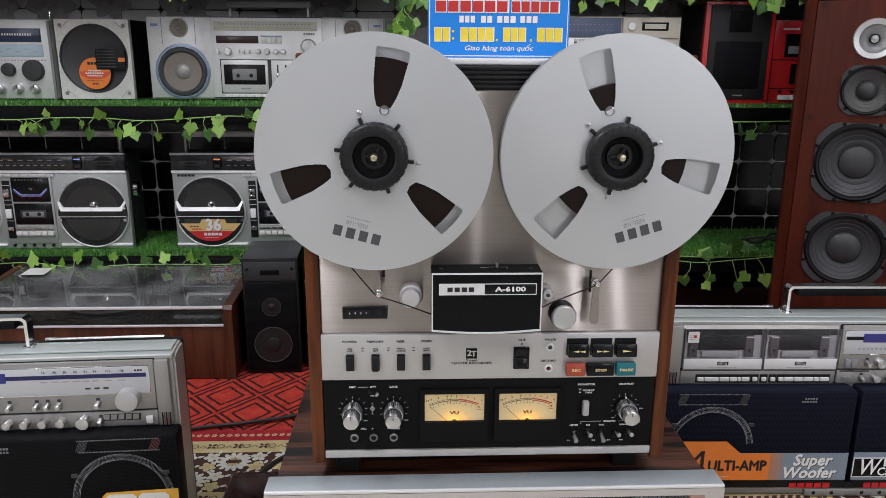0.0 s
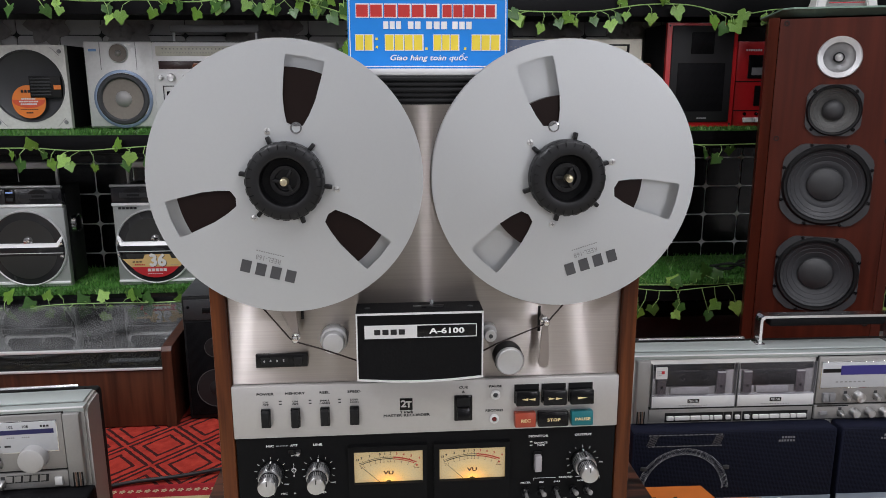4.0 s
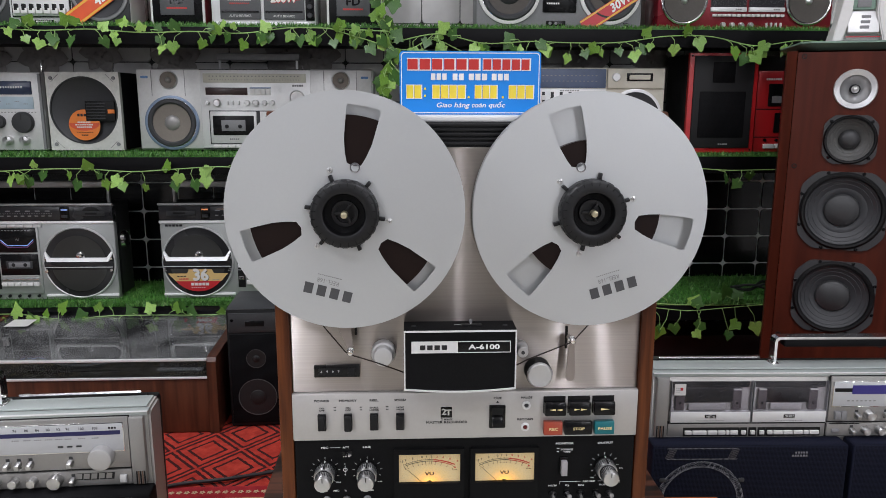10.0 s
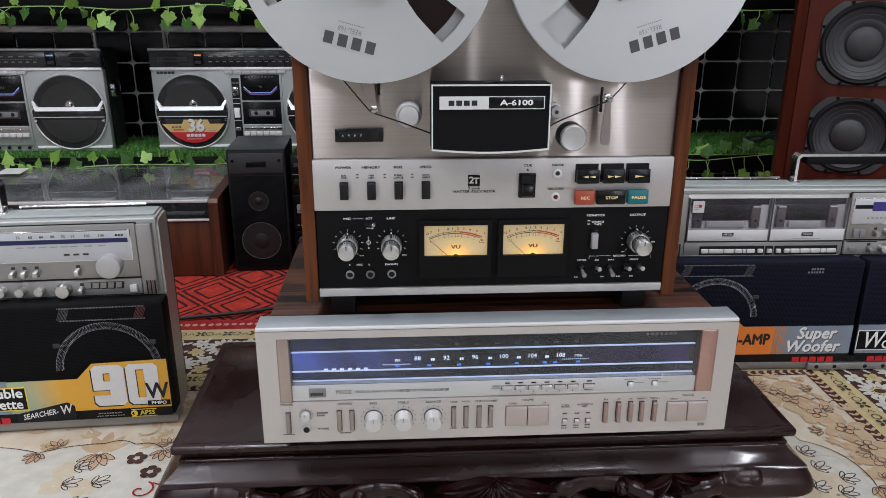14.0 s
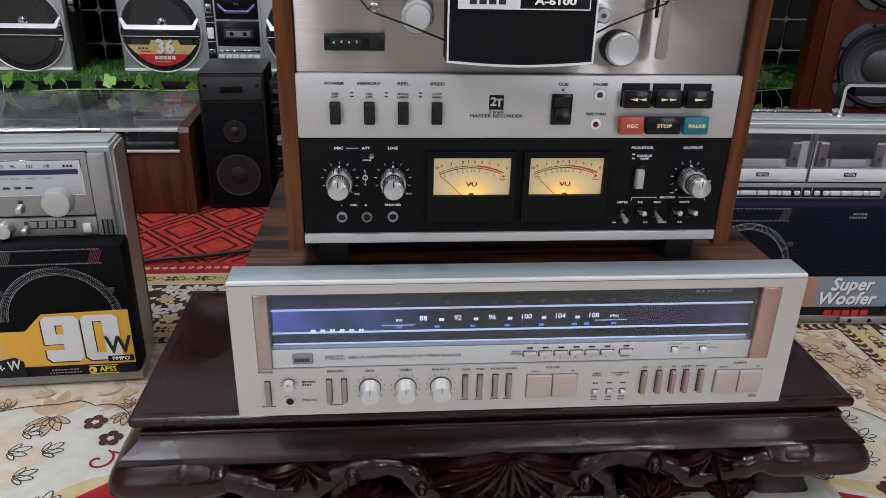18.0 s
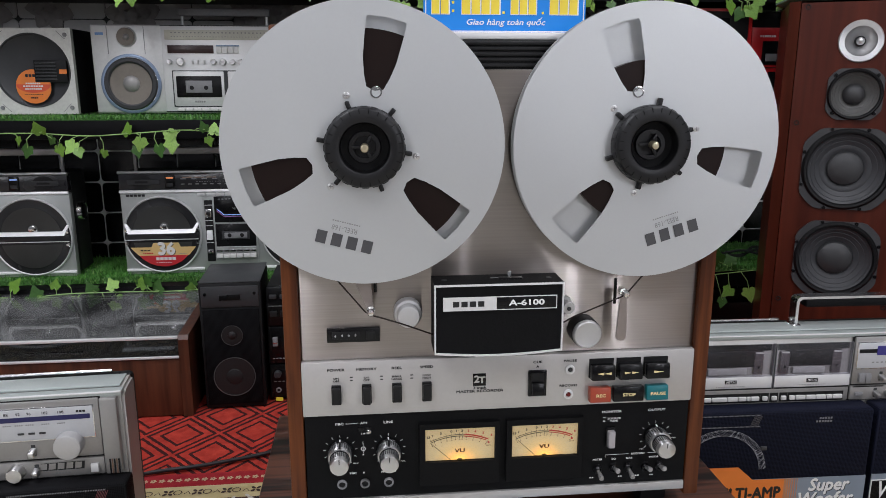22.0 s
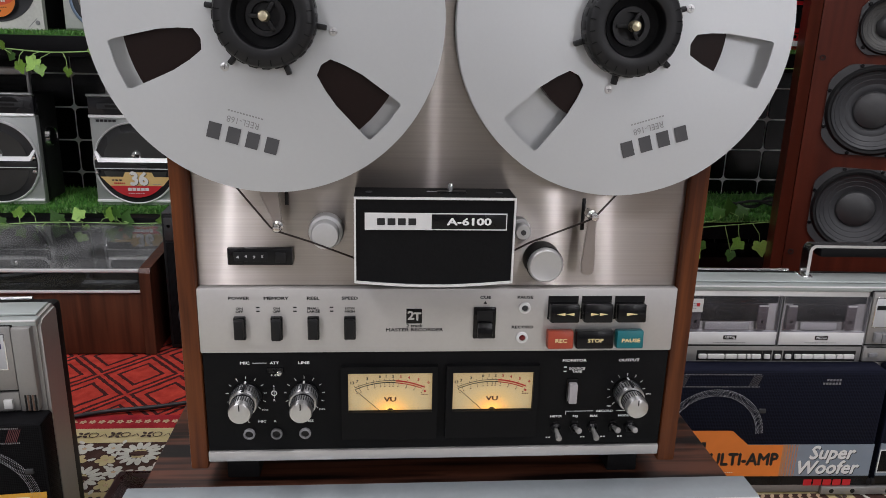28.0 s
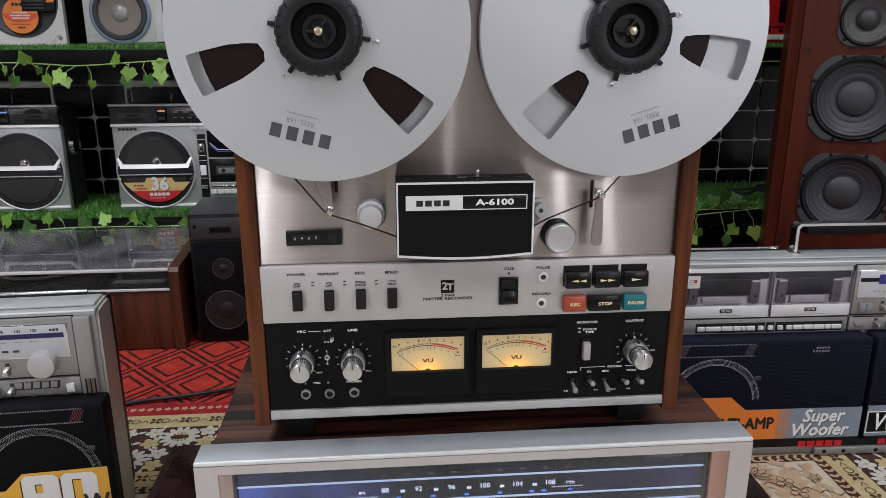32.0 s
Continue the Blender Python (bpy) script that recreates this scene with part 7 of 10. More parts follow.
    bx("key_slope", dv, LIGHT_SILVER, -0.045, 0.045, -0.004, 0.012, 0.02, 0.082, 0.003, rot=(-22, 0, 0))
    for k in range(3):
        bx("key", dv, MID_GREY, -0.012 + 0.003 * k, 0.016 + 0.003 * k, -0.012 + 0.006 * k, 0.004 + 0.006 * k, 0.034 + 0.014 * k, 0.043 + 0.014 * k, 0.002)
    bx("red_line", dv, STICKER_RED, -0.05, 0.05, -0.0125, -0.01, 0.012, 0.0145)

    dv.scale = (0.8, 0.8, 0.92)


tall_speaker()


# ---- small black speaker and the wooden record player on the floor ----
def black_speaker():
    th = thing("bookshelf_speaker", "small matt black two-way speaker on the red carpet", "speaker", (-0.377, 1.897, 0.003), 2)
    bx("cabinet", th, BLACK_VINYL, -0.073, 0.073, 0.012, 0.19, 0.0, 0.32, 0.006)
    bx("baffle", th, BLACK_MATT, -0.0735, 0.0735, 0.0, 0.014, 0.0, 0.322, 0.005)
    bx("head_panel", th, DARK_GREY, -0.068, 0.068, -0.003, 0.002, 0.262, 0.314, 0.003, "dark grey head panel")
    # Added greyer sheet: the black top's reflected sheen put into colour.
    bx("top_plate", th, surf("painted_sheen_grey", (0.05, 0.052, 0.055), 0.35, 0, 0.15, 200, 8, bump=0.05), -0.0725, 0.0725, 0.001, 0.188, 0.3222, 0.3245, 0.001, "black top painted greyer for its sheen")
    bx("badge", th, BLACK_GLOSS, -0.025, 0.025, -0.0045, 0.0, 0.279, 0.293, 0.001)
    for s in (-1, 1):
        lt("screw", th, BLACK_GLOSS, [(0.004, 0), (0.003, -0.0015), (0, -0.0015)], (s * 0.058, -0.003, 0.295), 12)
    bx("grille", th, BLACK_GRILLE, -0.067, 0.067, -0.004, 0.002, 0.01, 0.257, 0.004, "black fabric grille")
    grey = surf("dim_grey_ring", (0.065, 0.065, 0.065), 0.5, bump=0)
    for z, r in ((0.19, 0.0255), (0.083, 0.0505)):
        lt("driver_ring", th, grey, [(r, -0.003), (r, -0.0052), (r * 0.96, -0.0052), (r * 0.955, -0.003)], (0, 0, z), 48)
        lt("driver", th, RUBBER, [(r * 0.94, -0.0042), (r * 0.62, -0.0046), (r * 0.4, -0.0042), (r * 0.38, -0.006), (r * 0.2, -0.0085), (0, -0.009)], (0, 0, z), 40)
    for x in (-0.06, 0.06):
        for y in (0.02, 0.17):
            cy("foot", th, BLACK_MATT, (x, y, -0.003), 0.008, 0.004, "z", 12)


def record_player():
    th = thing("record_player", "wide wooden record player with closed smoked lid", "record player", (-0.834, 1.86, 0.002))
    W = 0.36
    bx("plinth", th, PLINTH_WOOD, -W + 0.02, W - 0.024, 0.004, 0.4, 0.0, 0.149, 0.003, "brown wooden plinth")
    for s in (-1, 1):
        bm = bmesh.new()
        a, b = (W - 0.024, W) if s > 0 else (-W, -W + 0.02)
        prism_profile(bm, [(0.0, 0.0), (0.0, 0.196), (0.008, 0.206), (0.4, 0.222), (0.4, 0.0)], a, b)
        part("cheek", bm, PLINTH_WOOD, th, "wooden side cheek")
    bx("top_deck", th, DARK_DECK, -W + 0.02, W - 0.024, 0.006, 0.398, 0.149, 0.153)
    bx("lower_rail", th, WHITE_SILVER, -W + 0.02, W - 0.024, -0.001, 0.006, 0.1495, 0.1555, 0.001, "bright metal lower rail")
    bx("upper_rail", th, WHITE_SILVER, -W + 0.02, W - 0.024, -0.001, 0.008, 0.198, 0.2045, 0.001, "bright metal rail of the lid")
    fg = bx("lid_front", th, FRONT_GLASS, -W + 0.02, W - 0.024, 0.001, 0.0035, 0.1555, 0.198, 0, "smoked clear front of the lid")
    fg.visible_shadow = False
    lg = bx("lid_top", th, SMOKED, -W + 0.02, W - 0.024, 0.008, 0.395, -0.0015, 0.0015, 0, "smoked clear top of the lid", rot=(2.3, 0, 0))
    lg.location.z = 0.2105
    lg.visible_shadow = False
    bx("lid_back", th, SMOKED, -W + 0.02, W - 0.024, 0.396, 0.399, 0.153, 0.218, 0)
    # what lies under the lid
    pl = lt("platter", th, MID_GREY, [(0.0, 0.155), (0.125, 0.155), (0.128, 0.162), (0.12, 0.166), (0.0, 0.166)], (-0.02, 0.2, 0), 56, "z")
    lt("record", pl, BLACK_GLOSS, [(0.0, 0.1685), (0.118, 0.1685), (0.12, 0.167)], (-0.02, 0.2, 0), 56, "z")
    lt("record_label", pl, MID_GREY, [(0.0, 0.1692), (0.04, 0.1692), (0.041, 0.1686)], (-0.02, 0.2, 0), 40, "z")
    tb("tone_arm", th, CHROME, smooth_path([(0.155, 0.32, 0.185), (0.15, 0.24, 0.186), (0.12, 0.16, 0.182), (0.085, 0.12, 0.176)], 5), 0.004, 8, "chrome tone arm")
    cy("arm_base", th, KNOB_ALU, (0.155, 0.32, 0.153), 0.022, 0.034, "z", 28, 0.003)
    bx("cassette_deck", th, DARK_GREY, -0.3, -0.18, 0.12, 0.33, 0.153, 0.176, 0.004, "grey cassette deck under the lid")
    bx("deck_window", th, LIGHT_SILVER, -0.285, -0.195, 0.16, 0.25, 0.176, 0.179, 0.002)
    bx("chrome_trim", th, CHROME, -0.14, 0.1, 0.045, 0.052, 0.153, 0.158, 0.001)
    for k in range(4):
        cy("control_knob", th, KNOB_ALU, (0.19 + 0.022 * k, 0.1 + 0.03 * k, 0.153), 0.008, 0.02, "z", 20, 0.002)
    bx("divider", th, CHROME, 0.165, 0.168, 0.02, 0.36, 0.153, 0.172)
    bx("panel_light", th, LIGHT_SILVER, 0.19, 0.31, 0.05, 0.07, 0.153, 0.156)
    bx("paper", th, OFF_WHITE, -0.3, -0.235, 0.25, 0.31, 0.2205, 0.2212, 0, "white paper slip on the lid", rot=(2.3, 0, 0))
    for x in (-0.3, 0.3):
        for y in (0.05, 0.35):
            cy("foot", th, BLACK_MATT, (x, y, -0.002), 0.018, 0.003, "z", 16)


black_speaker()
record_player()


# ---- a black component stack beside the small speaker, mostly hidden by the recorder ----
def component_stack():
    th = thing("hifi_component", "black stacked hi-fi component with small knobs on the red carpet", "stereo", (-0.16, 1.925, 0.0025), 0)
    a, b = -0.136, 0.12
    bx("case", th, BLACK_MATT, a + 0.003, b - 0.003, 0.01, 0.22, 0.008, 0.304, 0.004)
    for z0, z1 in ((0.01, 0.098), (0.101, 0.198), (0.201, 0.302)):
        bx("faceplate", th, BLACK_GLOSS, a, b, 0.0, 0.012, z0, z1, 0.002, "black faceplate")
    for k in range(4):
        bx("button", th, DARK_GREY, a + 0.008 + 0.026 * k, a + 0.026 + 0.026 * k, -0.006, 0.002, 0.272, 0.282, 0.001)
        bx("button", th, BLACK_MATT, a + 0.008 + 0.026 * k, a + 0.026 + 0.026 * k, -0.006, 0.002, 0.225, 0.24, 0.001)
    bx("slot_line", th, MID_GREY, a + 0.004, b - 0.004, -0.001, 0.002, 0.2515, 0.253)
    bx("slide_cap", th, MID_GREY, a + 0.012, a + 0.024, -0.01, 0.002, 0.15, 0.172, 0.001)
    bx("slide_cap", th, CHROME, a + 0.012, a + 0.024, -0.011, 0.002, 0.158, 0.161, 0.0005)
    for x in (0.02, 0.06, 0.1):
        lt("knob", th, DARK_GREY, [(0.009, 0), (0.009, -0.012), (0.0075, -0.014), (0, -0.0142)], (a + x, 0, 0.075), 24)
        lt("jack", th, MID_GREY, [(0.007, 0), (0.007, -0.002), (0.004, -0.0025), (0.0035, 0.001)], (a + x, 0, 0.03), 20)
        lt("jack_hole", th, BLACK_MATT, [(0.0045, -0.001), (0, -0.001)], (a + x, 0, 0.03), 14)
    bars(th, INK_GREY, a + 0.05, -0.0006, 0.115, 0.08, 0.003, 10, 0.4)
    bars(th, INK_GREY, a + 0.05, -0.0006, 0.053, 0.08, 0.002, 8, 0.4)
    bx("yellow_label", th, INK_YELLOW, a + 0.012, a + 0.03, -0.004, -0.003, 0.002, 0.011, 0, "small yellow paper label")
    for x in (a + 0.03, b - 0.03):
        for y in (0.03, 0.19):
            cy("foot", th, BLACK_MATT, (x, y, 0.0), 0.012, 0.009, "z", 16)


component_stack()


# ---- stereos on the shelves ----
def ring_speaker(th, x, z, r, rim, cone, cap, y=0.0, ring2=None, capr=0.3):
    d = lt("speaker", th, rim, [(r * 1.06, 0.002), (r * 1.06, -0.004), (r, -0.006), (r * 0.93, -0.005)], (x, y, z), 48)
    if ring2:
        lt("surround", d, CONE_GREY, [(r * 0.94, -0.004), (r * 0.9, -0.007), (r * 0.8, -0.0075), (r * 0.74, -0.004)], (x, y - 0.004, z), 48)
    lt("cone", d, cone, [(r * 0.94, -0.0035), (r * 0.85, -0.002), (r * 0.6, 0.0), (r * capr, 0.0015)], (x, y - 0.004, z), 48)
    lt("dust_cap", d, cap, [(r * capr, 0.001), (r * capr * 0.8, -0.004), (r * capr * 0.4, -0.007), (0, -0.008)], (x, y - 0.004, z), 28)
    if ring2:
        lt("trim_ring", d, ring2, [(r * 0.95, -0.0062), (r * 0.9, -0.007), (r * 0.88, -0.005)], (x, y, z), 48)
    return d


HANDLE_GREY = surf("grey_handle_plastic", (0.46, 0.45, 0.44), 0.4, 0.1, 0.06, 200, 6, bump=0.03)


# Near-white base puts ceiling light caught by the silver edges into the colour.
HIGHLIGHT_TRIM = surf("highlight_silver_trim", (0.92, 0.92, 0.91), 0.3, 0.15, 0.03, 250, 5, bump=0.01)
BOW_SILVER = surf("greenish_silver_plastic", (0.41, 0.425, 0.41), 0.36, 0.45, 0.04, 250, 5, bump=0.03)
LEATHERETTE = surf("black_leatherette", (0.016, 0.017, 0.016), 0.5, 0.0, 0.25, 500, 8, bump=0.25)
TUNER_GREY = surf("smoked_tuner_front", (0.022, 0.022, 0.025), 0.22, 0.0, 0.2, 200, 8, bump=0.01)
COVER_GREY = surf("smoked_speaker_cover", (0.02, 0.02, 0.021), 0.2, 0.0, 0.2, 200, 8, bump=0.01)
DOME_GREY = surf("grey_speaker_dome", (0.024, 0.024, 0.022), 0.3, 0.0, 0.15, 900, 8, bump=0.15)
AMBER_SCALE = surf("amber_scale", (0.35, 0.18, 0.1), 0.5, bump=0)
VIOLET_SCALE = surf("violet_scale", (0.3, 0.1, 0.3), 0.5, bump=0)
ORANGE_LAMP = glow("orange_level_lamp", (0.9, 0.3, 0.12), 0.5)
BLUE_LAMP = glow("blue_level_lamp", (0.3, 0.45, 0.9), 0.35)


def bow_boombox(at, label, sticker):
    """A silver portable with two large bowed speaker covers and a black tuner."""
    th = thing("boombox", label, "boombox", at, 0, "stereos on the lower shelf")
    th.scale = (1, 1, 1.025)
    W, H = 0.31, 0.3
    bm = bmesh.new()
    add_box(bm, -W, W, 0.004, 0.028, 0.0, 0.24, 0.004)
    part("body", bm, BOW_SILVER, th)
    bx("back", th, LEATHERETTE, -W + 0.002, W - 0.002, 0.027, 0.145, 0.004, H - 0.006, 0.006, "black textured back")
    for s in (-1, 1):
        for k in range(3):
            x = s * (W - 0.0015)
            bx("side_rib", th, BLACK_MATT, x - 0.001, x + 0.001, 0.031 + k * 0.005, 0.034 + k * 0.005, 0.012, 0.236, 0.0008)
    bx("tuner_head", th, TUNER_GREY, -W, W, 0.0, 0.03, 0.246, 0.292, 0.004, "black tuner head")
    bx("top_strip", th, BOW_SILVER, -W - 0.001, W + 0.001, -0.004, 0.012, 0.2915, 0.2985, 0.002, "bright strip along the top", rot=(-22, 0, 0))
    bx("mid_strip", th, HIGHLIGHT_TRIM, -W, W, -0.004, 0.006, 0.2375, 0.2455, 0.002, "bright strip under the tuner", rot=(-22, 0, 0))
    for s in (-1, 1):
        lt("tuner_vent", th, BLACK_MATT, [(0.03, 0.001), (0.03, -0.001), (0.0, -0.0012)], (s * 0.245, 0.0, 0.269), 32).scale = (1, 1, 0.68)
        bx("vent_bar", th, DARK_GREY, s * 0.24 - 0.045, s * 0.24 + 0.045, -0.0028, 0.001, 0.262, 0.276, 0.001)
        bx("vent_slot", th, BLACK_MATT, s * 0.245 - 0.018, s * 0.245 + 0.018, -0.0034, 0.001, 0.266, 0.272)
        bx("level_window", th, BLACK_GLOSS, s * 0.165 - 0.014, s * 0.165 + 0.014, -0.003, 0.002, 0.25, 0.289, 0.001)
        bx("level_lamp", th, ORANGE_LAMP if s < 0 else BLUE_LAMP, s * 0.165 - 0.01, s * 0.165 + 0.01, -0.0036, 0.0, 0.2785, 0.2825)
        bx("level_switch", th, DARK_GREY, s * 0.165 - 0.009, s * 0.165 + 0.009, -0.006, 0.0, 0.256, 0.265, 0.001)
    for z, n in ((0.277, 9), (0.262, 13)):
        bars(th, INK_GREY, 0.0, -0.0006, z, 0.27, 0.0028, n, 0.5)
    bars(th, AMBER_SCALE, -0.08, -0.0006, 0.281, 0.1, 0.0016, 3, 0.1)
    bars(th, INK_GREY, 0.02, -0.0006, 0.269, 0.22, 0.0014, 30, 0.5)
    # speakers with a bright bowed bar
    for s in (-1, 1):
        c, zc = s * 0.197, 0.117
        lt("speaker_rim", th, LIGHT_SILVER, [(0.1115, 0.006), (0.1115, -0.003), (0.109, -0.006), (0.1065, -0.003)], (c, 0.0, zc), 72)
        sp = lt("speaker_cover", th, COVER_GREY, [(0.107, -0.003), (0.1, -0.0022), (0.086, -0.0045), (0.05, -0.005), (0.0, -0.0055)], (c, 0.0, zc), 64, label="dark round speaker cover")
        bm = bmesh.new()
        bm.faces.new([bm.verts.new((0.083 * math.cos(radians(a)), 0, 0.08 * math.sin(radians(a)))) for a in range(8, 173, 6)])
        put("upper_grille", mesh_from(bm, "upper_grille", DOME_GREY), sp, (c, -0.0062, 0.122))
        bm = bmesh.new()
        bm.faces.new([bm.verts.new((0.086 * math.cos(radians(a)), 0, 0.086 * math.sin(radians(a)))) for a in range(192, 349, 6)])
        put("lower_grille", mesh_from(bm, "lower_grille", DOME_GREY), sp, (c, -0.0062, 0.114))
        lt("dome", sp, CHROME, [(0.014, 0), (0.0105, -0.007), (0.0, -0.01)], (c + 0.006, -0.005, 0.141), 24)
        bm = bmesh.new()
        pts = [(-0.106, 0.15), (-0.1, 0.152), (-0.088, 0.1335), (0.088, 0.1335), (0.1, 0.152), (0.106, 0.15), (0.094, 0.123), (-0.094, 0.123)]
        add_prism(bm, [(c + x, z) for x, z in pts], -0.018, -0.004)
        for v in bm.verts:
            if v.co.y < -0.01:
                v.co.y += (v.co.z - 0.123) * 0.45
        part("bow_bar", bm, HIGHLIGHT_TRIM, sp, "bright bowed bar")
        bx("cross_rail", sp, COVER_GREY, c - 0.106, c + 0.106, -0.01, -0.004, 0.1045, 0.1228, 0.002)
        bx("rail_line", sp, LIGHT_SILVER, c - 0.104, c + 0.104, -0.0108, -0.006, 0.1035, 0.1053)
        for t in (-1, 1):
            lt("rail_screw", sp, CHROME, [(0.006, 0), (0.005, -0.004), (0, -0.0045)], (c + t * 0.1, -0.008, 0.094), 14)
            lt("rail_screw", sp, CHROME, [(0.006, 0), (0.005, -0.004), (0, -0.0045)], (c + t * 0.1, -0.008, 0.132), 14)
        bx("bottom_strip", th, HIGHLIGHT_TRIM, c - 0.112, c + 0.112, -0.0015, 0.006, 0.01, 0.017, 0.0015, "bright strip under the speaker")
    if sticker:
        c = -0.197
        yy = -0.0082
        field = [(c - 0.094, 0.082), (c - 0.034, 0.082), (c - 0.028, 0.0945), (c + 0.044, 0.0945), (c + 0.05, 0.082), (c + 0.094, 0.082), (c + 0.072, 0.057), (c - 0.07, 0.057)]
        flat("sticker_field", th, STICKER_TAN, field, yy, "tan sticker field")
        low = [(c + 0.091 * math.cos(radians(a)), 0.116 + 0.091 * math.sin(radians(a))) for a in range(220, 321, 5)]
        flat("sticker_base", th, STICKER_RED, low, yy - 0.0005, "red sticker base")
        for dx, m in ((0.0015, INK_BLACK), (0, OFF_WHITE)):
            tx(th, m, "36", 0.05, c + 0.008 + dx, yy - 0.001 - (0 if dx else 0.0005), 0.0755 - dx, bold=0.0024)
        bars(th, OFF_WHITE, c + 0.006, yy - 0.0012, 0.048, 0.058, 0.0085, 5, 0.18)
        bars(th, OFF_WHITE, c, yy - 0.0012, 0.037, 0.045, 0.002, 7, 0.3)
        bars(th, STICKER_RED, c - 0.044, yy - 0.0012, 0.0645, 0.03, 0.004, 6, 0.25)
        bars(th, INK_BLACK, c - 0.05, yy - 0.0012, 0.073, 0.03, 0.0035, 3, 0.3)
        bars(th, INK_GREY, c + 0.056, yy - 0.0012, 0.062, 0.022, 0.0015, 5, 0.3)
    # centre: meters, cassette and keys
    bx("centre_frame", th, BOW_SILVER, -0.0775, 0.0775, -0.001, 0.006, 0.02, 0.234, 0.002)
    bx("slider_well", th, BLACK_MATT, -0.073, -0.05, -0.003, 0.002, 0.035, 0.215, 0.001)
    for z0, z1, m in ((0.06, 0.072, CHROME), (0.1, 0.128, HIGHLIGHT_TRIM), (0.165, 0.19, CHROME)):
        bx("slider_cap", th, m, -0.07, -0.053, -0.01, -0.002, z0, z1, 0.001)
    for z in (0.09, 0.14, 0.155, 0.2):
        bx("slider_line", th, LIGHT_SILVER, -0.072, -0.051, -0.0036, -0.001, z, z + 0.0015)
    m0 = 0.013
    mw = bx("meter_window", th, BLACK_GLOSS, m0 - 0.058, m0 + 0.058, -0.004, 0.002, 0.15, 0.225, 0.002, "dark level meter window")
    for k, m in ((0, BLUE_LAMP), (1, VIOLET_SCALE)):
        tb("meter_arc", mw, m, [(m0 - 0.05, -0.0052, 0.19 - k * 0.006), (m0 - 0.03, -0.0052, 0.172 - k * 0.005), (m0 + 0.03, -0.0052, 0.172 - k * 0.005), (m0 + 0.05, -0.0052, 0.19 - k * 0.006)], 0.0012, 5)
    tx(mw, INK_GREY, "VU", 0.009, m0, -0.0048, 0.19)
    bars(mw, INK_GREY, m0, -0.0048, 0.218, 0.09, 0.002, 9, 0.4)
    bx("tape_bay", th, BLACK_GLOSS, m0 - 0.058, m0 + 0.058, -0.004, 0.002, 0.078, 0.145, 0.002, "black cassette bay")
    bx("tape_window", th, DARK_GREY, m0 - 0.04, m0 + 0.04, -0.0056, -0.003, 0.1, 0.124, 0.002)
    bx("tape_shell", th, MID_GREY, m0 - 0.033, m0 + 0.033, -0.0062, -0.004, 0.104, 0.12, 0.001)
    for s in (-1, 1):
        lt("tape_hub", th, BLACK_MATT, [(0.006, 0), (0.005, -0.001), (0.0, -0.001)], (m0 + s * 0.018, -0.0062, 0.112), 16)
    bx("bay_line", th, LIGHT_SILVER, m0 - 0.056, m0 + 0.056, -0.0048, -0.002, 0.0765, 0.0785)
    for k in range(6):
        bx("tape_key", th, OFF_WHITE, m0 - 0.058 + k * 0.0195, m0 - 0.0402 + k * 0.0195, -0.012, 0.0, 0.046, 0.058, 0.0015)
        bx("pause_key", th, CHROME, m0 - 0.058 + k * 0.0195, m0 - 0.0402 + k * 0.0195, -0.009, 0.0, 0.064, 0.07, 0.001)
    for x in (-0.06, -0.03, 0.0, 0.03, 0.06):
        cy("jack", th, BLACK_MATT, (x, 0.004, 0.0125), 0.0045, 0.006, "y", 14)
    bars(th, INK_BLACK, -0.265, 0.002, 0.2305, 0.055, 0.0065, 5, 0.2)
    for k in range(7):
        bx("top_key", th, LIGHT_SILVER, -0.09 + k * 0.026, -0.066 + k * 0.026, -0.006, 0.004, 0.228, 0.2368, 0.001)
    # end knobs and handle
    for s in (-1, 1):
        k = lt("side_dial", th, CHROME, [(0.021, 0.012), (0.0225, 0.014), (0.027, 0.012), (0.03, 0.0), (0.0, 0.0)], (s * (W - 0.002), 0.078, 0.178), 32, "x")
        lt("dial_face", k, BLACK_GLOSS, [(0.0215, 0.0118), (0.012, 0.0135), (0.0, 0.014)], (s * (W - 0.002), 0.078, 0.178), 24, "x")
        if s < 0:
            k.rotation_euler = (0, 0, math.pi)
        bx("handle_post", th, HANDLE_GREY, s * 0.277 - 0.004, s * 0.277 + 0.004, 0.06, 0.072, 0.29, 0.35, 0.002)
    bx("handle_bar", th, HANDLE_GREY, -0.282, 0.282, 0.056, 0.08, 0.341, 0.361, 0.005, "grey carrying handle")


bow_boombox((-0.445, 2.347, 0.236), "silver boombox with a red and tan thirty-six sticker", True)
bow_boombox((-1.205, 2.347, 0.236), "silver boombox with two bowed speaker covers", False)


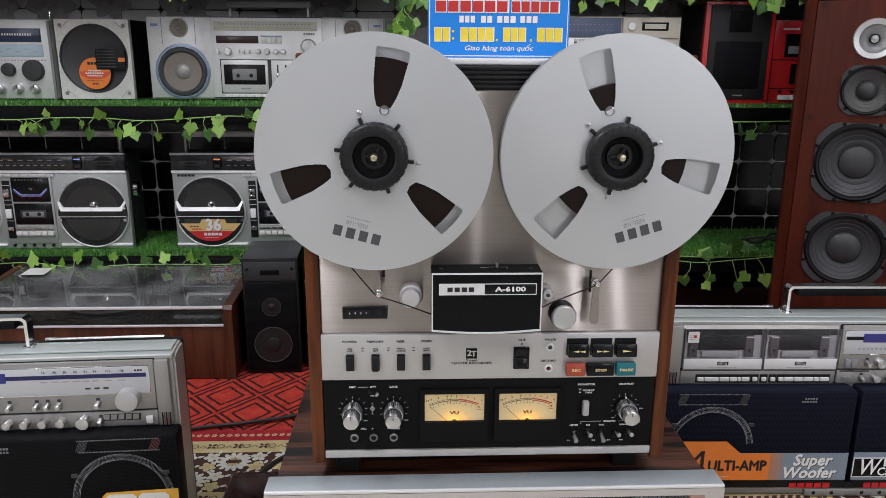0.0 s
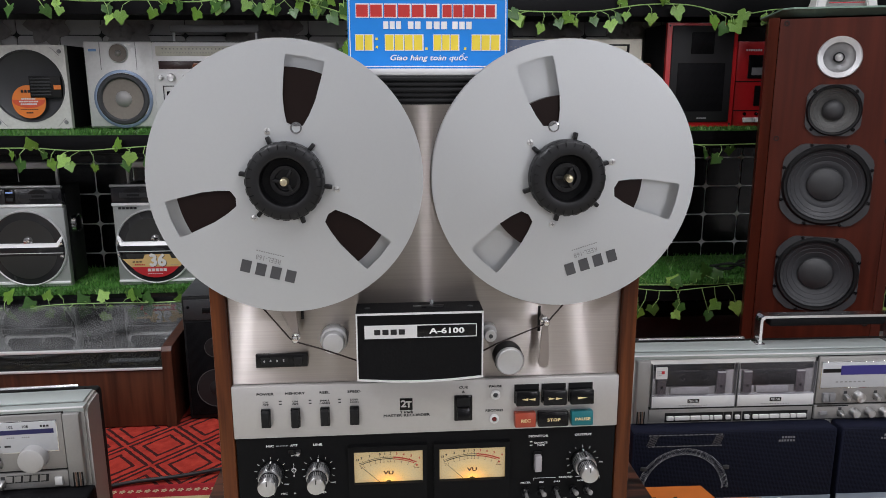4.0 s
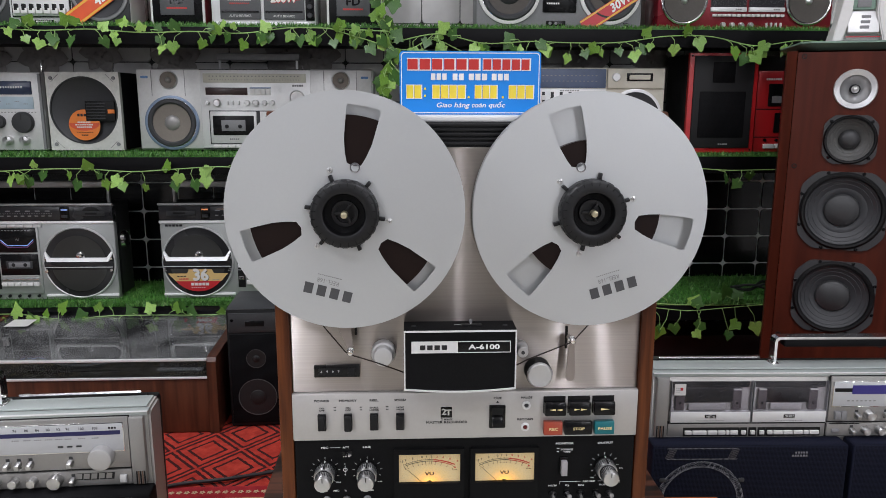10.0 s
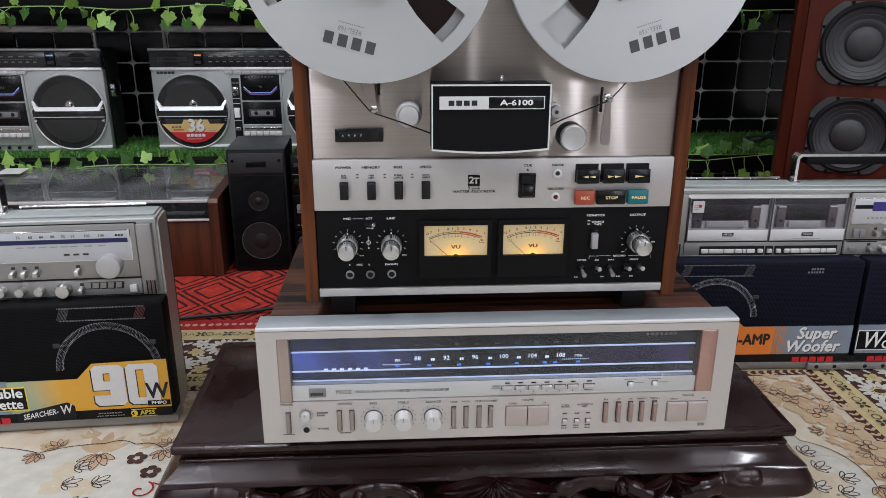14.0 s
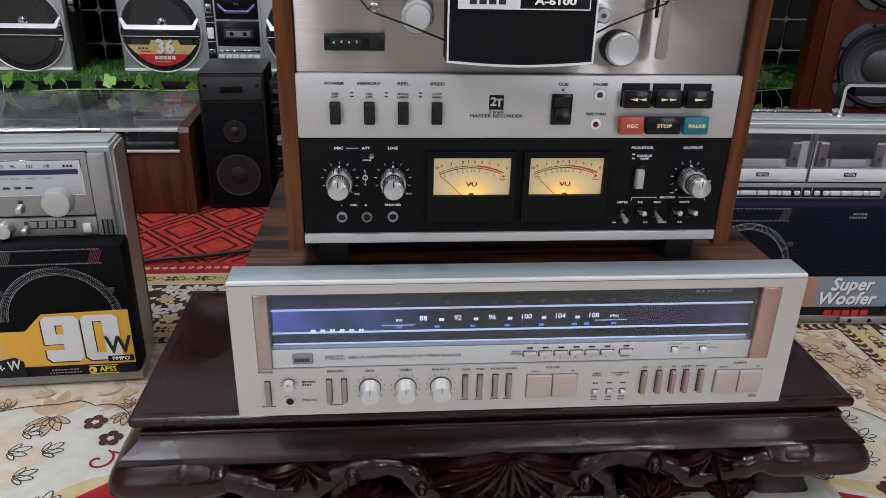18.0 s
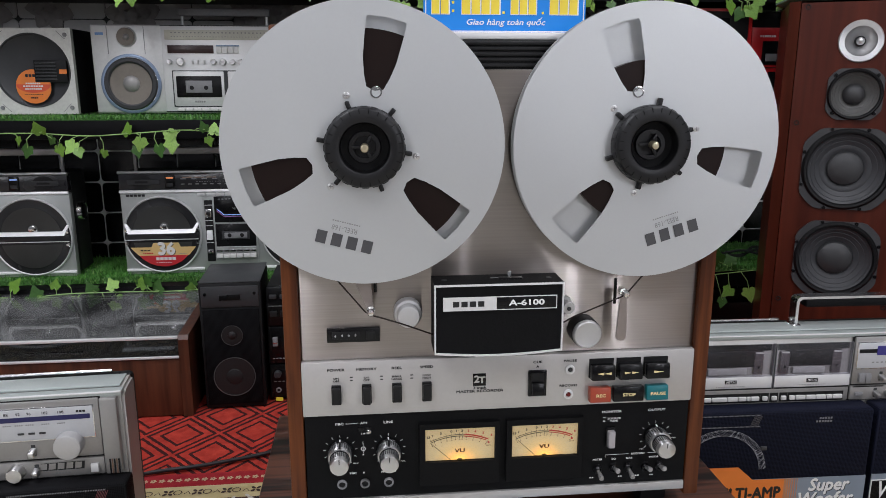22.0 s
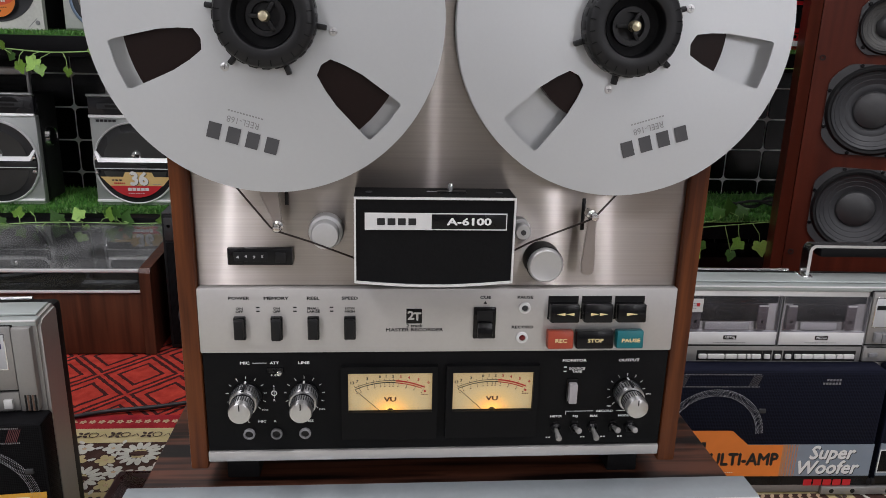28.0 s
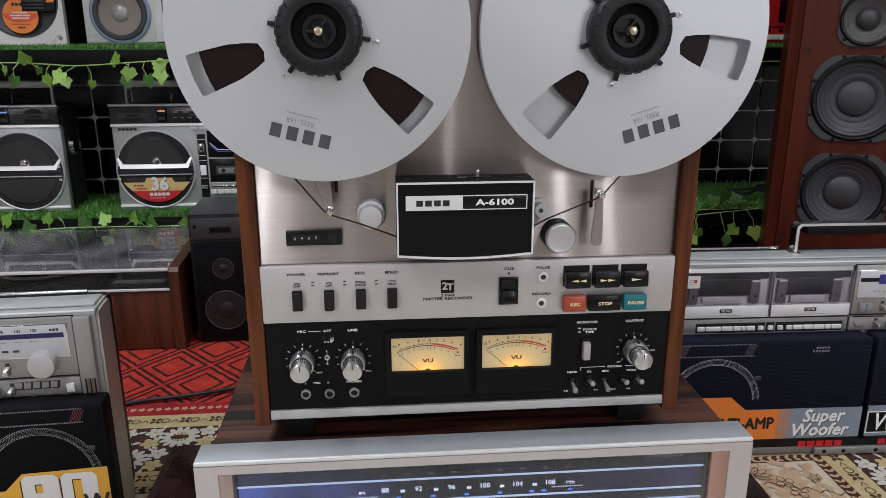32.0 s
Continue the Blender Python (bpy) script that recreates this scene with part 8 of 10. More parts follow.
def disc_speaker():
    th = thing("speaker", "square grey speaker with an orange disc sticker", "speaker", (-0.966, 2.383, 0.705), 0, "things on the middle shelf")
    W, H = 0.11, 0.236
    bx("cabinet", th, BLACK_VINYL, -W + 0.002, W - 0.002, 0.016, 0.21, 0.0, H, 0.003, "black vinyl cabinet")
    grey = surf("warm_grey_frame", (0.6, 0.595, 0.56), 0.45, 0.2, 0.14, 120, 9, bump=0.03)
    baffle("front_frame", th, grey, -W, W, 0.0, 0.018, 0.0, H, [(-0.002, 0.121, 0.1)], "grey front frame with chamfered corners")
    lt("bowl_ring", th, DARK_GREY, [(0.1025, 0.0), (0.102, -0.002), (0.0985, -0.0015), (0.098, 0.012)], (-0.002, 0, 0.121), 64)
    lt("dark_bowl", th, CONE_GREY, [(0.099, 0.003), (0.08, 0.011), (0.03, 0.014), (0, 0.014)], (-0.002, 0, 0.121), 56)
    bx("vent_block", th, BLACK_MATT, 0.004, 0.092, -0.006, 0.012, 0.088, 0.15, 0.002)
    for k in range(6):
        bx("vent_slat", th, DARK_GREY, 0.008, 0.064, -0.0085, -0.005, 0.0945 + k * 0.009, 0.099 + k * 0.009, 0.001)
    bx("orange_tab", th, STICKER_ORANGE, 0.072, 0.092, -0.0075, -0.005, 0.112, 0.124)
    st = lt("round_sticker", th, STICKER_ORANGE, [(0.047, 0), (0.047, -0.0012), (0, -0.0013)], (-0.002, -0.004, 0.077), 48, label="orange and red round sticker")
    flat("sticker_half", st, surf("vermilion_print", (0.62, 0.08, 0.03), 0.4, bump=0), [(-0.002 + 0.0465 * math.cos(radians(a)), 0.083 + 0.0465 * math.sin(radians(a)) * 0.5) for a in range(180, 361, 10)], -0.0056)
    bars(st, INK_BLACK, -0.002, -0.006, 0.107, 0.038, 0.008, 4, 0.25)
    for k, w in enumerate((0.04, 0.055, 0.046)):
        bars(st, OFF_WHITE, -0.002, -0.006, 0.0855 - k * 0.0075, w, 0.0042, 8, 0.25)
    bars(st, INK_BLACK, -0.002, -0.006, 0.055, 0.05, 0.002, 10, 0.3)
    bars(st, INK_BLACK, -0.002, -0.006, 0.046, 0.02, 0.004, 4, 0.25)
    for sx in (-1, 1):
        for z in (0.018, H - 0.018):
            lt("bolt", th, MID_GREY, [(0.006, 0), (0.005, -0.003), (0, -0.003)], (sx * (W - 0.016), 0, z), 14)
            bx("corner_line", th, MID_GREY, sx * (W - 0.028) - 0.016, sx * (W - 0.028) + 0.016, -0.0008, 0.0, z - 0.0006, z + 0.0006, rot=(0, 45 * sx * (1 if z > 0.1 else -1), 0))


GREY_SILVER = surf("worn_grey_silver", (0.62, 0.62, 0.61), 0.4, 0.4, 0.08, 120, 7, bump=0.03)


def tuner_box():
    th = thing("cassette_radio", "pale silver radio cassette unit with round dials", "radio", (-1.235, 2.38, 0.705), 0, "things on the middle shelf")
    bx("body", th, GREY_SILVER, -0.14, 0.146, 0, 0.16, 0, 0.235, 0.004)
    bx("hinge_strip", th, MID_GREY, 0.139, 0.147, -0.004, 0.004, 0.004, 0.23, 0.001)
    bx("meter_window", th, surf("blue_black_window", (0.02, 0.035, 0.08), 0.2, bump=0), -0.13, 0.118, -0.004, 0.002, 0.168, 0.208, 0.002, "dark blue meter window")
    bx("scale", th, surf("pale_blue_scale", (0.38, 0.48, 0.55), 0.3, bump=0), -0.13, 0.12, -0.003, 0.002, 0.125, 0.162, 0.002, "pale blue tuning scale")
    for k in range(9):
        bars(th, INK_GREY, -0.11 + k * 0.026, -0.0034, 0.14 + 0.008 * (k % 2), 0.014, 0.0025, 3, 0.3)
    bars(th, INK_WHITE, 0.05, -0.0044, 0.19, 0.09, 0.006, 12, 0.5)
    for x, z, r in ((0.085, 0.085, 0.032), (0.012, 0.087, 0.02), (0.085, 0.03, 0.014), (0.035, 0.03, 0.014), (-0.02, 0.03, 0.014), (-0.07, 0.03, 0.014), (-0.06, 0.085, 0.024)):
        d = lt("dial", th, KNOB_ALU if r < 0.02 else DARK_GREY, [(r, 0), (r, -0.01), (r * 0.92, -0.016), (r * 0.7, -0.017), (0, -0.0172)], (x, 0, z), 36)
        bx("pointer", d, INK_BLACK, x - 0.001, x + 0.001, -0.018, -0.0165, z + r * 0.2, z + r * 0.8, rot=None)
    bars(th, INK_GREY, 0.03, -0.0005, 0.115, 0.2, 0.003, 20, 0.5)
    tb("aerial", th, CHROME, [(0.125, 0.06, 0.232), (0.125, 0.06, 0.262)], 0.003, 8)


def wide_stereo():
    th = thing("boombox", "pale silver four-speaker boombox with blue speaker rings", "boombox", (-0.443, 2.385, 0.706), 0, "things on the middle shelf")
    W, H = 0.361, 0.246
    bx("body", th, GREY_SILVER, -W, W, 0.0, 0.13, 0.0, H, 0.004)
    blue = surf("blue_metal_ring", (0.2, 0.26, 0.36), 0.3, 0.5, 0.05, bump=0)
    for s in (-1, 1):
        bx("speaker_wing", th, GREY_SILVER, s * 0.262 - 0.095, s * 0.262 + 0.095, -0.006, 0.002, 0.004, H - 0.002, 0.003)
        for x in (s * 0.262 - 0.052, s * 0.262 + 0.048):
            bx("wing_groove", th, MID_GREY, x - 0.0009, x + 0.0009, -0.0066, -0.005, 0.165, H - 0.004)
        ring_speaker(th, s * 0.258, 0.083, 0.078, blue, CONE_TAUPE, surf("grey_cap", (0.3, 0.29, 0.28), 0.4, 0.3, bump=0) if "grey_cap" not in bpy.data.materials else bpy.data.materials["grey_cap"], -0.006, CHROME)
        ring_speaker(th, s * 0.262, 0.212, 0.026, GREY_SILVER, CONE_TAUPE, bpy.data.materials["grey_cap"], -0.006, None, 0.34)
        bx("wing_badge", th, surf("small_blue_badge", (0.12, 0.25, 0.5), 0.4, bump=0) if "small_blue_badge" not in bpy.data.materials else bpy.data.materials["small_blue_badge"], s * 0.335 - 0.011, s * 0.335 + 0.011, -0.0068, -0.005, 0.217, 0.224)
    bx("panel_gap", th, DARK_GREY, -0.1705, 0.1705, -0.0035, 0.002, 0.003, H - 0.001, 0.001)
    bx("centre_panel", th, LIGHT_SILVER, -0.168, 0.168, -0.005, 0.002, 0.006, H - 0.003, 0.002)
    bx("tuning_window", th, surf("ivory_scale", (0.55, 0.54, 0.46), 0.3, bump=0), -0.158, 0.155, -0.008, 0.0, 0.205, 0.232, 0.001, "ivory tuning scale")
    bars(th, INK_GREY, 0.0, -0.0084, 0.224, 0.28, 0.003, 26, 0.6)
    bars(th, INK_GREY, 0.0, -0.0084, 0.213, 0.28, 0.002, 34, 0.6)
    bx("display", th, surf("dark_red_display", (0.03, 0.012, 0.012), 0.2, bump=0), -0.152, -0.025, -0.008, 0.0, 0.168, 0.19, 0.001, "dark red display")
    for k in range(4):
        bx("band_key", th, OFF_WHITE, -0.017 + k * 0.016, -0.002 + k * 0.016, -0.009, 0.0, 0.168, 0.186, 0.001)
    bx("key_stripe", th, blue, -0.017, 0.047, -0.0085, 0.0, 0.187, 0.191)
    for x, r in ((-0.148, 0.007), (-0.118, 0.0115), (-0.026, 0.008), (-0.0, 0.0095), (0.027, 0.008), (0.05, 0.008)):
        lt("knob", th, KNOB_ALU, [(r, 0), (r, -0.01), (r * 0.85, -0.013), (0, -0.0132)], (x, -0.005, 0.144), 28)
    for x in (-0.085, -0.07, -0.052):
        bx("lever", th, KNOB_ALU, x - 0.002, x + 0.002, -0.014, 0.0, 0.138, 0.15, 0.001)
    lt("tuning_knob", th, KNOB_ALU, [(0.022, 0), (0.022, -0.014), (0.019, -0.018), (0, -0.0185)], (0.128, -0.005, 0.16), 36)
    bars(th, MID_GREY, 0.13, -0.0056, 0.196, 0.035, 0.006, 5, 0.2)
    bx("panel_gap", th, DARK_GREY, -0.145, 0.163, -0.0062, 0.0, 0.0175, 0.1205)
    bx("tape_frame", th, GREY_SILVER, -0.142, 0.0, -0.01, 0.0, 0.02, 0.118, 0.003)
    bx("tape_door", th, BLACK_GLOSS, -0.134, -0.008, -0.012, -0.004, 0.045, 0.105, 0.002, "dark cassette window")
    bx("tape_shell", th, MID_GREY, -0.108, -0.034, -0.0132, -0.01, 0.058, 0.092, 0.002)
    for s in (-1, 1):
        lt("tape_hub", th, BLACK_MATT, [(0.006, 0), (0.006, -0.0008), (0, -0.001)], (-0.071 + s * 0.02, -0.0132, 0.072), 16)
    bars(th, INK_GREY, -0.07, -0.0104, 0.033, 0.03, 0.005, 5, 0.2)
    for k in range(6):
        bx("tape_key", th, OFF_WHITE, -0.135 + k * 0.023, -0.1135 + k * 0.023, -0.016, 0.0, 0.007, 0.016, 0.0015)
    bx("panel_right", th, GREY_SILVER, 0.01, 0.16, -0.0075, 0.0, 0.02, 0.118, 0.002)
    for x in (0.03, 0.055, 0.08, 0.105, 0.13):
        bx("slide_slot", th, DARK_GREY, x - 0.002, x + 0.002, -0.0085, 0.0, 0.04, 0.105)
        bx("slide_cap", th, KNOB_ALU, x - 0.005, x + 0.005, -0.014, -0.006, 0.07, 0.08, 0.001)
    for s in (-1, 1):
        tb("handle_post", th, WHITE_SILVER, [(s * 0.12, 0.06, H - 0.004), (s * 0.12, 0.06, H + 0.03)], 0.004, 8)
    bx("handle_bar", th, MID_GREY, -0.13, 0.13, 0.05, 0.07, H + 0.028, H + 0.05, 0.004, "grey carrying handle")


def white_stereo():
    th = thing("boombox", "cream and blue boombox with white slide controls", "boombox", (0.455, 2.3, 0.705), 0, "things on the middle shelf")
    W, H = 0.353, 0.252
    bx("body", th, CREAM, -W, W, 0.0, 0.14, 0.0, H, 0.005)
    bx("blue_scale", th, surf("slate_blue_scale", (0.1, 0.13, 0.21), 0.35, 0.1, 0.1, bump=0), -0.17, 0.17, -0.005, 0.002, 0.192, H - 0.004, 0.002, "slate blue tuning scale")
    for z in (0.212, 0.228):
        bars(th, INK_GREY, 0.0, -0.0054, z, 0.3, 0.0022, 24, 0.55)
    bx("control_field", th, WHITE_SILVER, -0.17, 0.17, -0.006, 0.002, 0.12, 0.19, 0.002, "white control field")
    for k in range(12):
        x = -0.155 + k * 0.027
        bx("slide_slot", th, DARK_GREY, x - 0.0045, x + 0.0045, -0.007, 0.0, 0.132, 0.18)
        bx("slide_cap", th, OFF_WHITE if k % 3 else BLACK_GLOSS, x - 0.006, x + 0.006, -0.012, -0.004, 0.15 + 0.006 * (k % 2), 0.164 + 0.006 * (k % 2), 0.001)
    bars(th, INK_GREY, 0.06, -0.0064, 0.184, 0.06, 0.004, 8, 0.3)
    bx("tape_bay", th, DARK_GREY, -0.15, 0.15, -0.006, 0.002, 0.02, 0.11, 0.003)
    for s in (-1, 1):
        bx("speaker_head", th, CREAM, s * 0.262 - 0.088, s * 0.262 + 0.088, -0.008, 0.002, 0.19, H - 0.002, 0.004)
        bx("head_window", th, BLACK_GLOSS, s * 0.262 - 0.03, s * 0.262 + 0.05, -0.0095, -0.004, 0.212, 0.236, 0.001)
        bx("head_slats", th, CREAM, s * 0.262 - 0.022, s * 0.262 + 0.042, -0.0105, -0.006, 0.217, 0.231, 0.001)
        lt("small_dial", th, LIGHT_SILVER, [(0.013, 0), (0.011, -0.005), (0, -0.005)], (s * 0.262 - 0.062, -0.008, 0.224), 22)
        sp = ring_speaker(th, s * 0.262, 0.105, 0.08, LIGHT_SILVER, CONE_DARK, CONE_DARK, -0.001)
        bx("violet_tag", sp, surf("violet_print", (0.22, 0.05, 0.4), 0.4, bump=0) if "violet_print" not in bpy.data.materials else bpy.data.materials["violet_print"], s * 0.262 + 0.035, s * 0.262 + 0.072, -0.009, -0.007, 0.078, 0.09)


SMOKY_CLOTH = surf("charcoal_grille_cloth", (0.014, 0.014, 0.0148), 0.6, 0.0, 0.15, 500, 8, bump=0.1, spec=0.3)


def red_system():
    for x in (0.982, 1.49):
        th = thing("speaker", "black fronted speaker in a red case", "speaker", (x, 2.287, 0.703), 0, "red stereo set")
        bx("cabinet", th, BLACK_MATT, -0.105, 0.105, 0.012, 0.2, 0.0, 0.296, 0.004)
        baffle("red_frame", th, RED_CASE, -0.106, 0.106, 0.0, 0.014, 0.0, 0.298, [], "red front frame")
        bx("grille", th, SMOKY_CLOTH, -0.092, 0.094, -0.005, 0.004, 0.014, 0.29, 0.004, "charcoal grille")
        bx("upper_panel", th, BLACK_GRILLE, -0.035, 0.035, -0.0065, 0.0, 0.21, 0.272, 0.004)
        bx("lower_panel", th, BLACK_GRILLE, -0.072, 0.072, -0.0065, 0.0, 0.045, 0.185, 0.006)
        bars(th, INK_GREY, 0.01, -0.0062, 0.026, 0.03, 0.004, 5, 0.2)
        for s in (-1, 1):
            for z in (0.008, 0.29):
                lt("pin", th, BLACK_MATT, [(0.003, 0), (0.002, -0.0012), (0, -0.0012)], (s * 0.099, 0, z), 10)
    th = thing("cassette_deck", "red cassette centre unit between its speakers", "stereo", (1.237, 2.3, 0.703), 0, "red stereo set")
    bx("body", th, RED_CASE, -0.14, 0.14, 0.0, 0.2, 0.0, 0.247, 0.004)
    bx("top_unit", th, BLACK_MATT, -0.138, 0.138, 0.02, 0.2, 0.247, 0.292, 0.004, "black top unit")
    for z in (0.045, 0.13):
        bx("seam", th, BLACK_MATT, -0.14, 0.14, -0.001, 0.002, z, z + 0.003)
    bars(th, OFF_WHITE, -0.09, -0.0006, 0.222, 0.05, 0.006, 7, 0.2)
    bx("window", th, BLACK_GLOSS, -0.105, 0.1, -0.004, 0.002, 0.14, 0.208, 0.002)
    bx("window_plate", th, MID_GREY, -0.095, -0.06, -0.006, -0.002, 0.15, 0.172, 0.001)
    bx("tape_door", th, BLACK_GLOSS, -0.08, 0.1, -0.004, 0.002, 0.06, 0.12, 0.002)
    for k in range(6):
        bx("key", th, OFF_WHITE, -0.11 + k * 0.036, -0.078 + k * 0.036, -0.01, 0.0, 0.012, 0.026, 0.001)
        lt("small_knob", th, BLACK_GLOSS, [(0.005, 0), (0.004, -0.006), (0, -0.006)], (-0.105 + k * 0.036, 0, 0.037), 14)


disc_speaker()
tuner_box()
wide_stereo()
white_stereo()
red_system()


# top shelf: only the lower parts come into view
def slanted_tag(th, x, z, y, m, m2, body, ang, ln, hh):
    """A sloping printed tag with writing."""
    e = bx("print_tag", th, m, x - ln / 2, x + ln / 2, y - 0.0012, y, z - hh / 2, z + hh / 2, 0, "sloping printed tag", rot=(0, -ang, 0))
    ca, sa = math.cos(radians(ang)), math.sin(radians(ang))
    for k in (-1, 1):
        o = bx("tag_stripe", th, m2, x - ln / 2, x + ln / 2, y - 0.0016, y - 0.0004, z - hh * 0.06, z + hh * 0.06, 0, rot=(0, -ang, 0))
        o.location.x += -k * sa * hh * 0.4
        o.location.z += k * ca * hh * 0.4
        if k == 1:
            break
    tx(th, INK_WHITE, body, hh * 0.78, x + ca * ln * 0.1, y - 0.002, z + sa * ln * 0.1, shear=0.2, rot=(0, -ang, 0), bold=0.0012)


SMOKE_DOOR = surf("smoky_grey_door", (0.085, 0.086, 0.09), 0.35, 0.0, 0.12, 200, 8, bump=0.03)


def top_shelf():
    zz = 1.073
    th = thing("boombox", "silver boombox with an orange forty-five watt tag", "boombox", (-1.06, 2.37, zz), 0, "things on the top shelf")
    bx("body", th, LIGHT_SILVER, -0.262, 0.262, 0.0, 0.13, 0.0, 0.28, 0.004)
    for s in (-1, 1):
        ring_speaker(th, s * 0.175, 0.1, 0.08, MID_GREY, CONE_DARK, CONE_DARK, -0.002)
        bx("wing", th, DARK_GREY, s * 0.175 - 0.085, s * 0.175 + 0.085, -0.003, 0.002, 0.01, 0.2, 0.002)
    bx("deck_gap", th, BLACK_MATT, -0.083, 0.088, -0.0045, 0.002, 0.025, 0.2, 0.001)
    bx("deck", th, WHITE_SILVER, -0.08, 0.085, -0.008, 0.002, 0.028, 0.2, 0.003)
    for k in range(7):
        bx("key", th, OFF_WHITE, -0.074 + k * 0.022, -0.055 + k * 0.022, -0.018, 0.0, 0.034, 0.05, 0.0015)
        bx("key_notch", th, BLACK_MATT, -0.07 + k * 0.022, -0.0615 + k * 0.022, -0.0186, 0.0, 0.044, 0.062)
    bx("tape_window", th, CLEAR, -0.06, 0.03, -0.0105, -0.009, 0.075, 0.14)
    bx("badge", th, BLACK_GLOSS, -0.02, 0.035, -0.0055, 0.0, 0.008, 0.018)
    bars(th, OFF_WHITE, 0.0075, -0.006, 0.013, 0.046, 0.005, 8, 0.2)
    lt("jack", th, BLACK_MATT, [(0.007, 0), (0.006, -0.003), (0, -0.003)], (0.076, 0, 0.014), 16)
    slanted_tag(th, 0.175, 0.075, -0.012, surf("vermilion_tag", (0.68, 0.085, 0.02), 0.35, 0, 0.08, 40, 6, bump=0), STICKER_YELLOW, "45W", 35, 0.24, 0.05)

    for x in (-0.66, -0.137):
        th = thing("speaker", "small dark speaker box with a pale frame", "speaker", (x, 2.37, zz), 0, "things on the top shelf")
        bx("cabinet", th, DARK_RED_CASE if x < -0.4 else BLACK_MATT, -0.078, 0.078, 0.006, 0.14, 0.0, 0.25, 0.003)
        bx("pale_frame", th, OFF_WHITE, -0.08, 0.08, -0.002, 0.006, -0.0 + 0.001, 0.25, 0.002)
        bx("dark_front", th, BLACK_GLOSS, -0.073, 0.073, -0.005, 0.0, 0.008, 0.243, 0.002)
        bx("grey_grille", th, SMOKE_DOOR, -0.05, 0.05, -0.008, -0.002, 0.034, 0.2, 0.002)
        tx(th, BLACK_GLOSS, "FD", 0.03, 0.0, -0.0085, 0.075, wide=1.2, bold=0.001)
        bars(th, INK_RED, 0.0, -0.0085, 0.054, 0.06, 0.005, 12, 0.2)
    th = thing("double_deck", "grey double cassette unit with red prints", "stereo", (-0.405, 2.365, zz), 0, "things on the top shelf")
    bx("body", th, LIGHT_SILVER, -0.155, 0.155, 0.0, 0.14, 0.0, 0.24, 0.004)
    for s, t in ((-1, ""), (1, "200")):
        c = -0.068 if s < 0 else 0.062
        d = bx("cassette_door", th, SMOKE_DOOR, c - 0.06, c + 0.06, -0.008, 0.002, 0.022, 0.15, 0.003, "smoky cassette door")
        bx("door_line", d, BLACK_GLOSS, c - 0.055, c + 0.055, -0.0095, -0.006, 0.042, 0.047)
        tx(d, INK_WHITE, "AUTO REVERSE", 0.0095, c, -0.0092, 0.032)
        if s > 0:
            bx("red_print", d, STICKER_RED, c - 0.05, c + 0.05, -0.0092, -0.006, 0.078, 0.105)
            tx(d, OFF_WHITE, "200W", 0.032, c, -0.0104, 0.082, bold=0.0016, wide=0.95)
            tx(d, STICKER_RED, "200W", 0.032, c + 0.001, -0.01, 0.081, bold=0.0026, wide=0.95)
        else:
            bx("red_print", d, STICKER_RED, c - 0.048, c + 0.048, -0.0092, -0.006, 0.088, 0.104)
            bars(d, OFF_WHITE, c - 0.015, -0.0098, 0.096, 0.045, 0.008, 5, 0.2)
            bars(d, OFF_WHITE, c, -0.0098, 0.078, 0.07, 0.004, 12, 0.3)
            bars(d, INK_RED, c, -0.0098, 0.068, 0.06, 0.004, 10, 0.3)
    bx("knob_panel", th, BLACK_GLOSS, 0.126, 0.152, -0.006, 0.002, 0.02, 0.16, 0.001)
    for k in range(4):
        lt("small_knob", th, DARK_GREY, [(0.008, 0), (0.007, -0.01), (0, -0.01)], (0.139, -0.006, 0.035 + k * 0.025), 16)
    for k in range(13):
        bx("key", th, LIGHT_SILVER, -0.148 + k * 0.0225, -0.129 + k * 0.0225, -0.014, 0.0, 0.004, 0.015, 0.0015)

    th = thing("boombox", "grey boombox with round speakers and a red thirty watt tag", "boombox", (0.49, 2.37, zz), 0, "things on the top shelf")
    bx("body", th, MID_GREY, -0.255, 0.255, 0.0, 0.13, 0.0, 0.26, 0.006)
    for s in (-1, 1):
        ring_speaker(th, s * 0.155, 0.11, 0.09, OFF_WHITE, CONE_BROWN, CONE_DARK, -0.002, CHROME, 0.42)
    bx("tape_door", th, BLACK_GLOSS, -0.052, 0.052, -0.005, 0.002, 0.05, 0.19, 0.003)
    bars(th, OFF_WHITE, -0.02, -0.0056, 0.098, 0.04, 0.006, 5, 0.2)
    bars(th, OFF_WHITE, -0.02, -0.0056, 0.076, 0.04, 0.005, 6, 0.25)
    bx("tape_mark", th, MID_GREY, 0.018, 0.04, -0.007, -0.002, 0.09, 0.104, 0.001)
    bx("socket_plate", th, BLACK_GLOSS, -0.04, 0.02, -0.003, 0.002, 0.01, 0.026, 0.004)
    for x in (-0.028, -0.01):
        lt("socket", th, MID_GREY, [(0.005, 0), (0.004, -0.002), (0, -0.002)], (x, -0.003, 0.018), 14)
    bx("foot_label", th, BLACK_GLOSS, 0.2, 0.215, -0.003, 0.002, 0.008, 0.02)
    slanted_tag(th, 0.165, 0.065, -0.012, STICKER_RED, STICKER_YELLOW, "30W", 33, 0.22, 0.044)

    th = thing("boombox", "maroon metallic double cassette boombox with chrome speaker rings", "boombox", (1.07, 2.37, zz), 0, "things on the top shelf")
    bx("body", th, DARK_RED_CASE, -0.275, 0.275, 0.0, 0.13, 0.0, 0.26, 0.005)
    for s in (-1, 1):
        ring_speaker(th, s * 0.195, 0.088, 0.068, CHROME, CONE_BROWN, KNOB_ALU, -0.003, None, 0.16)
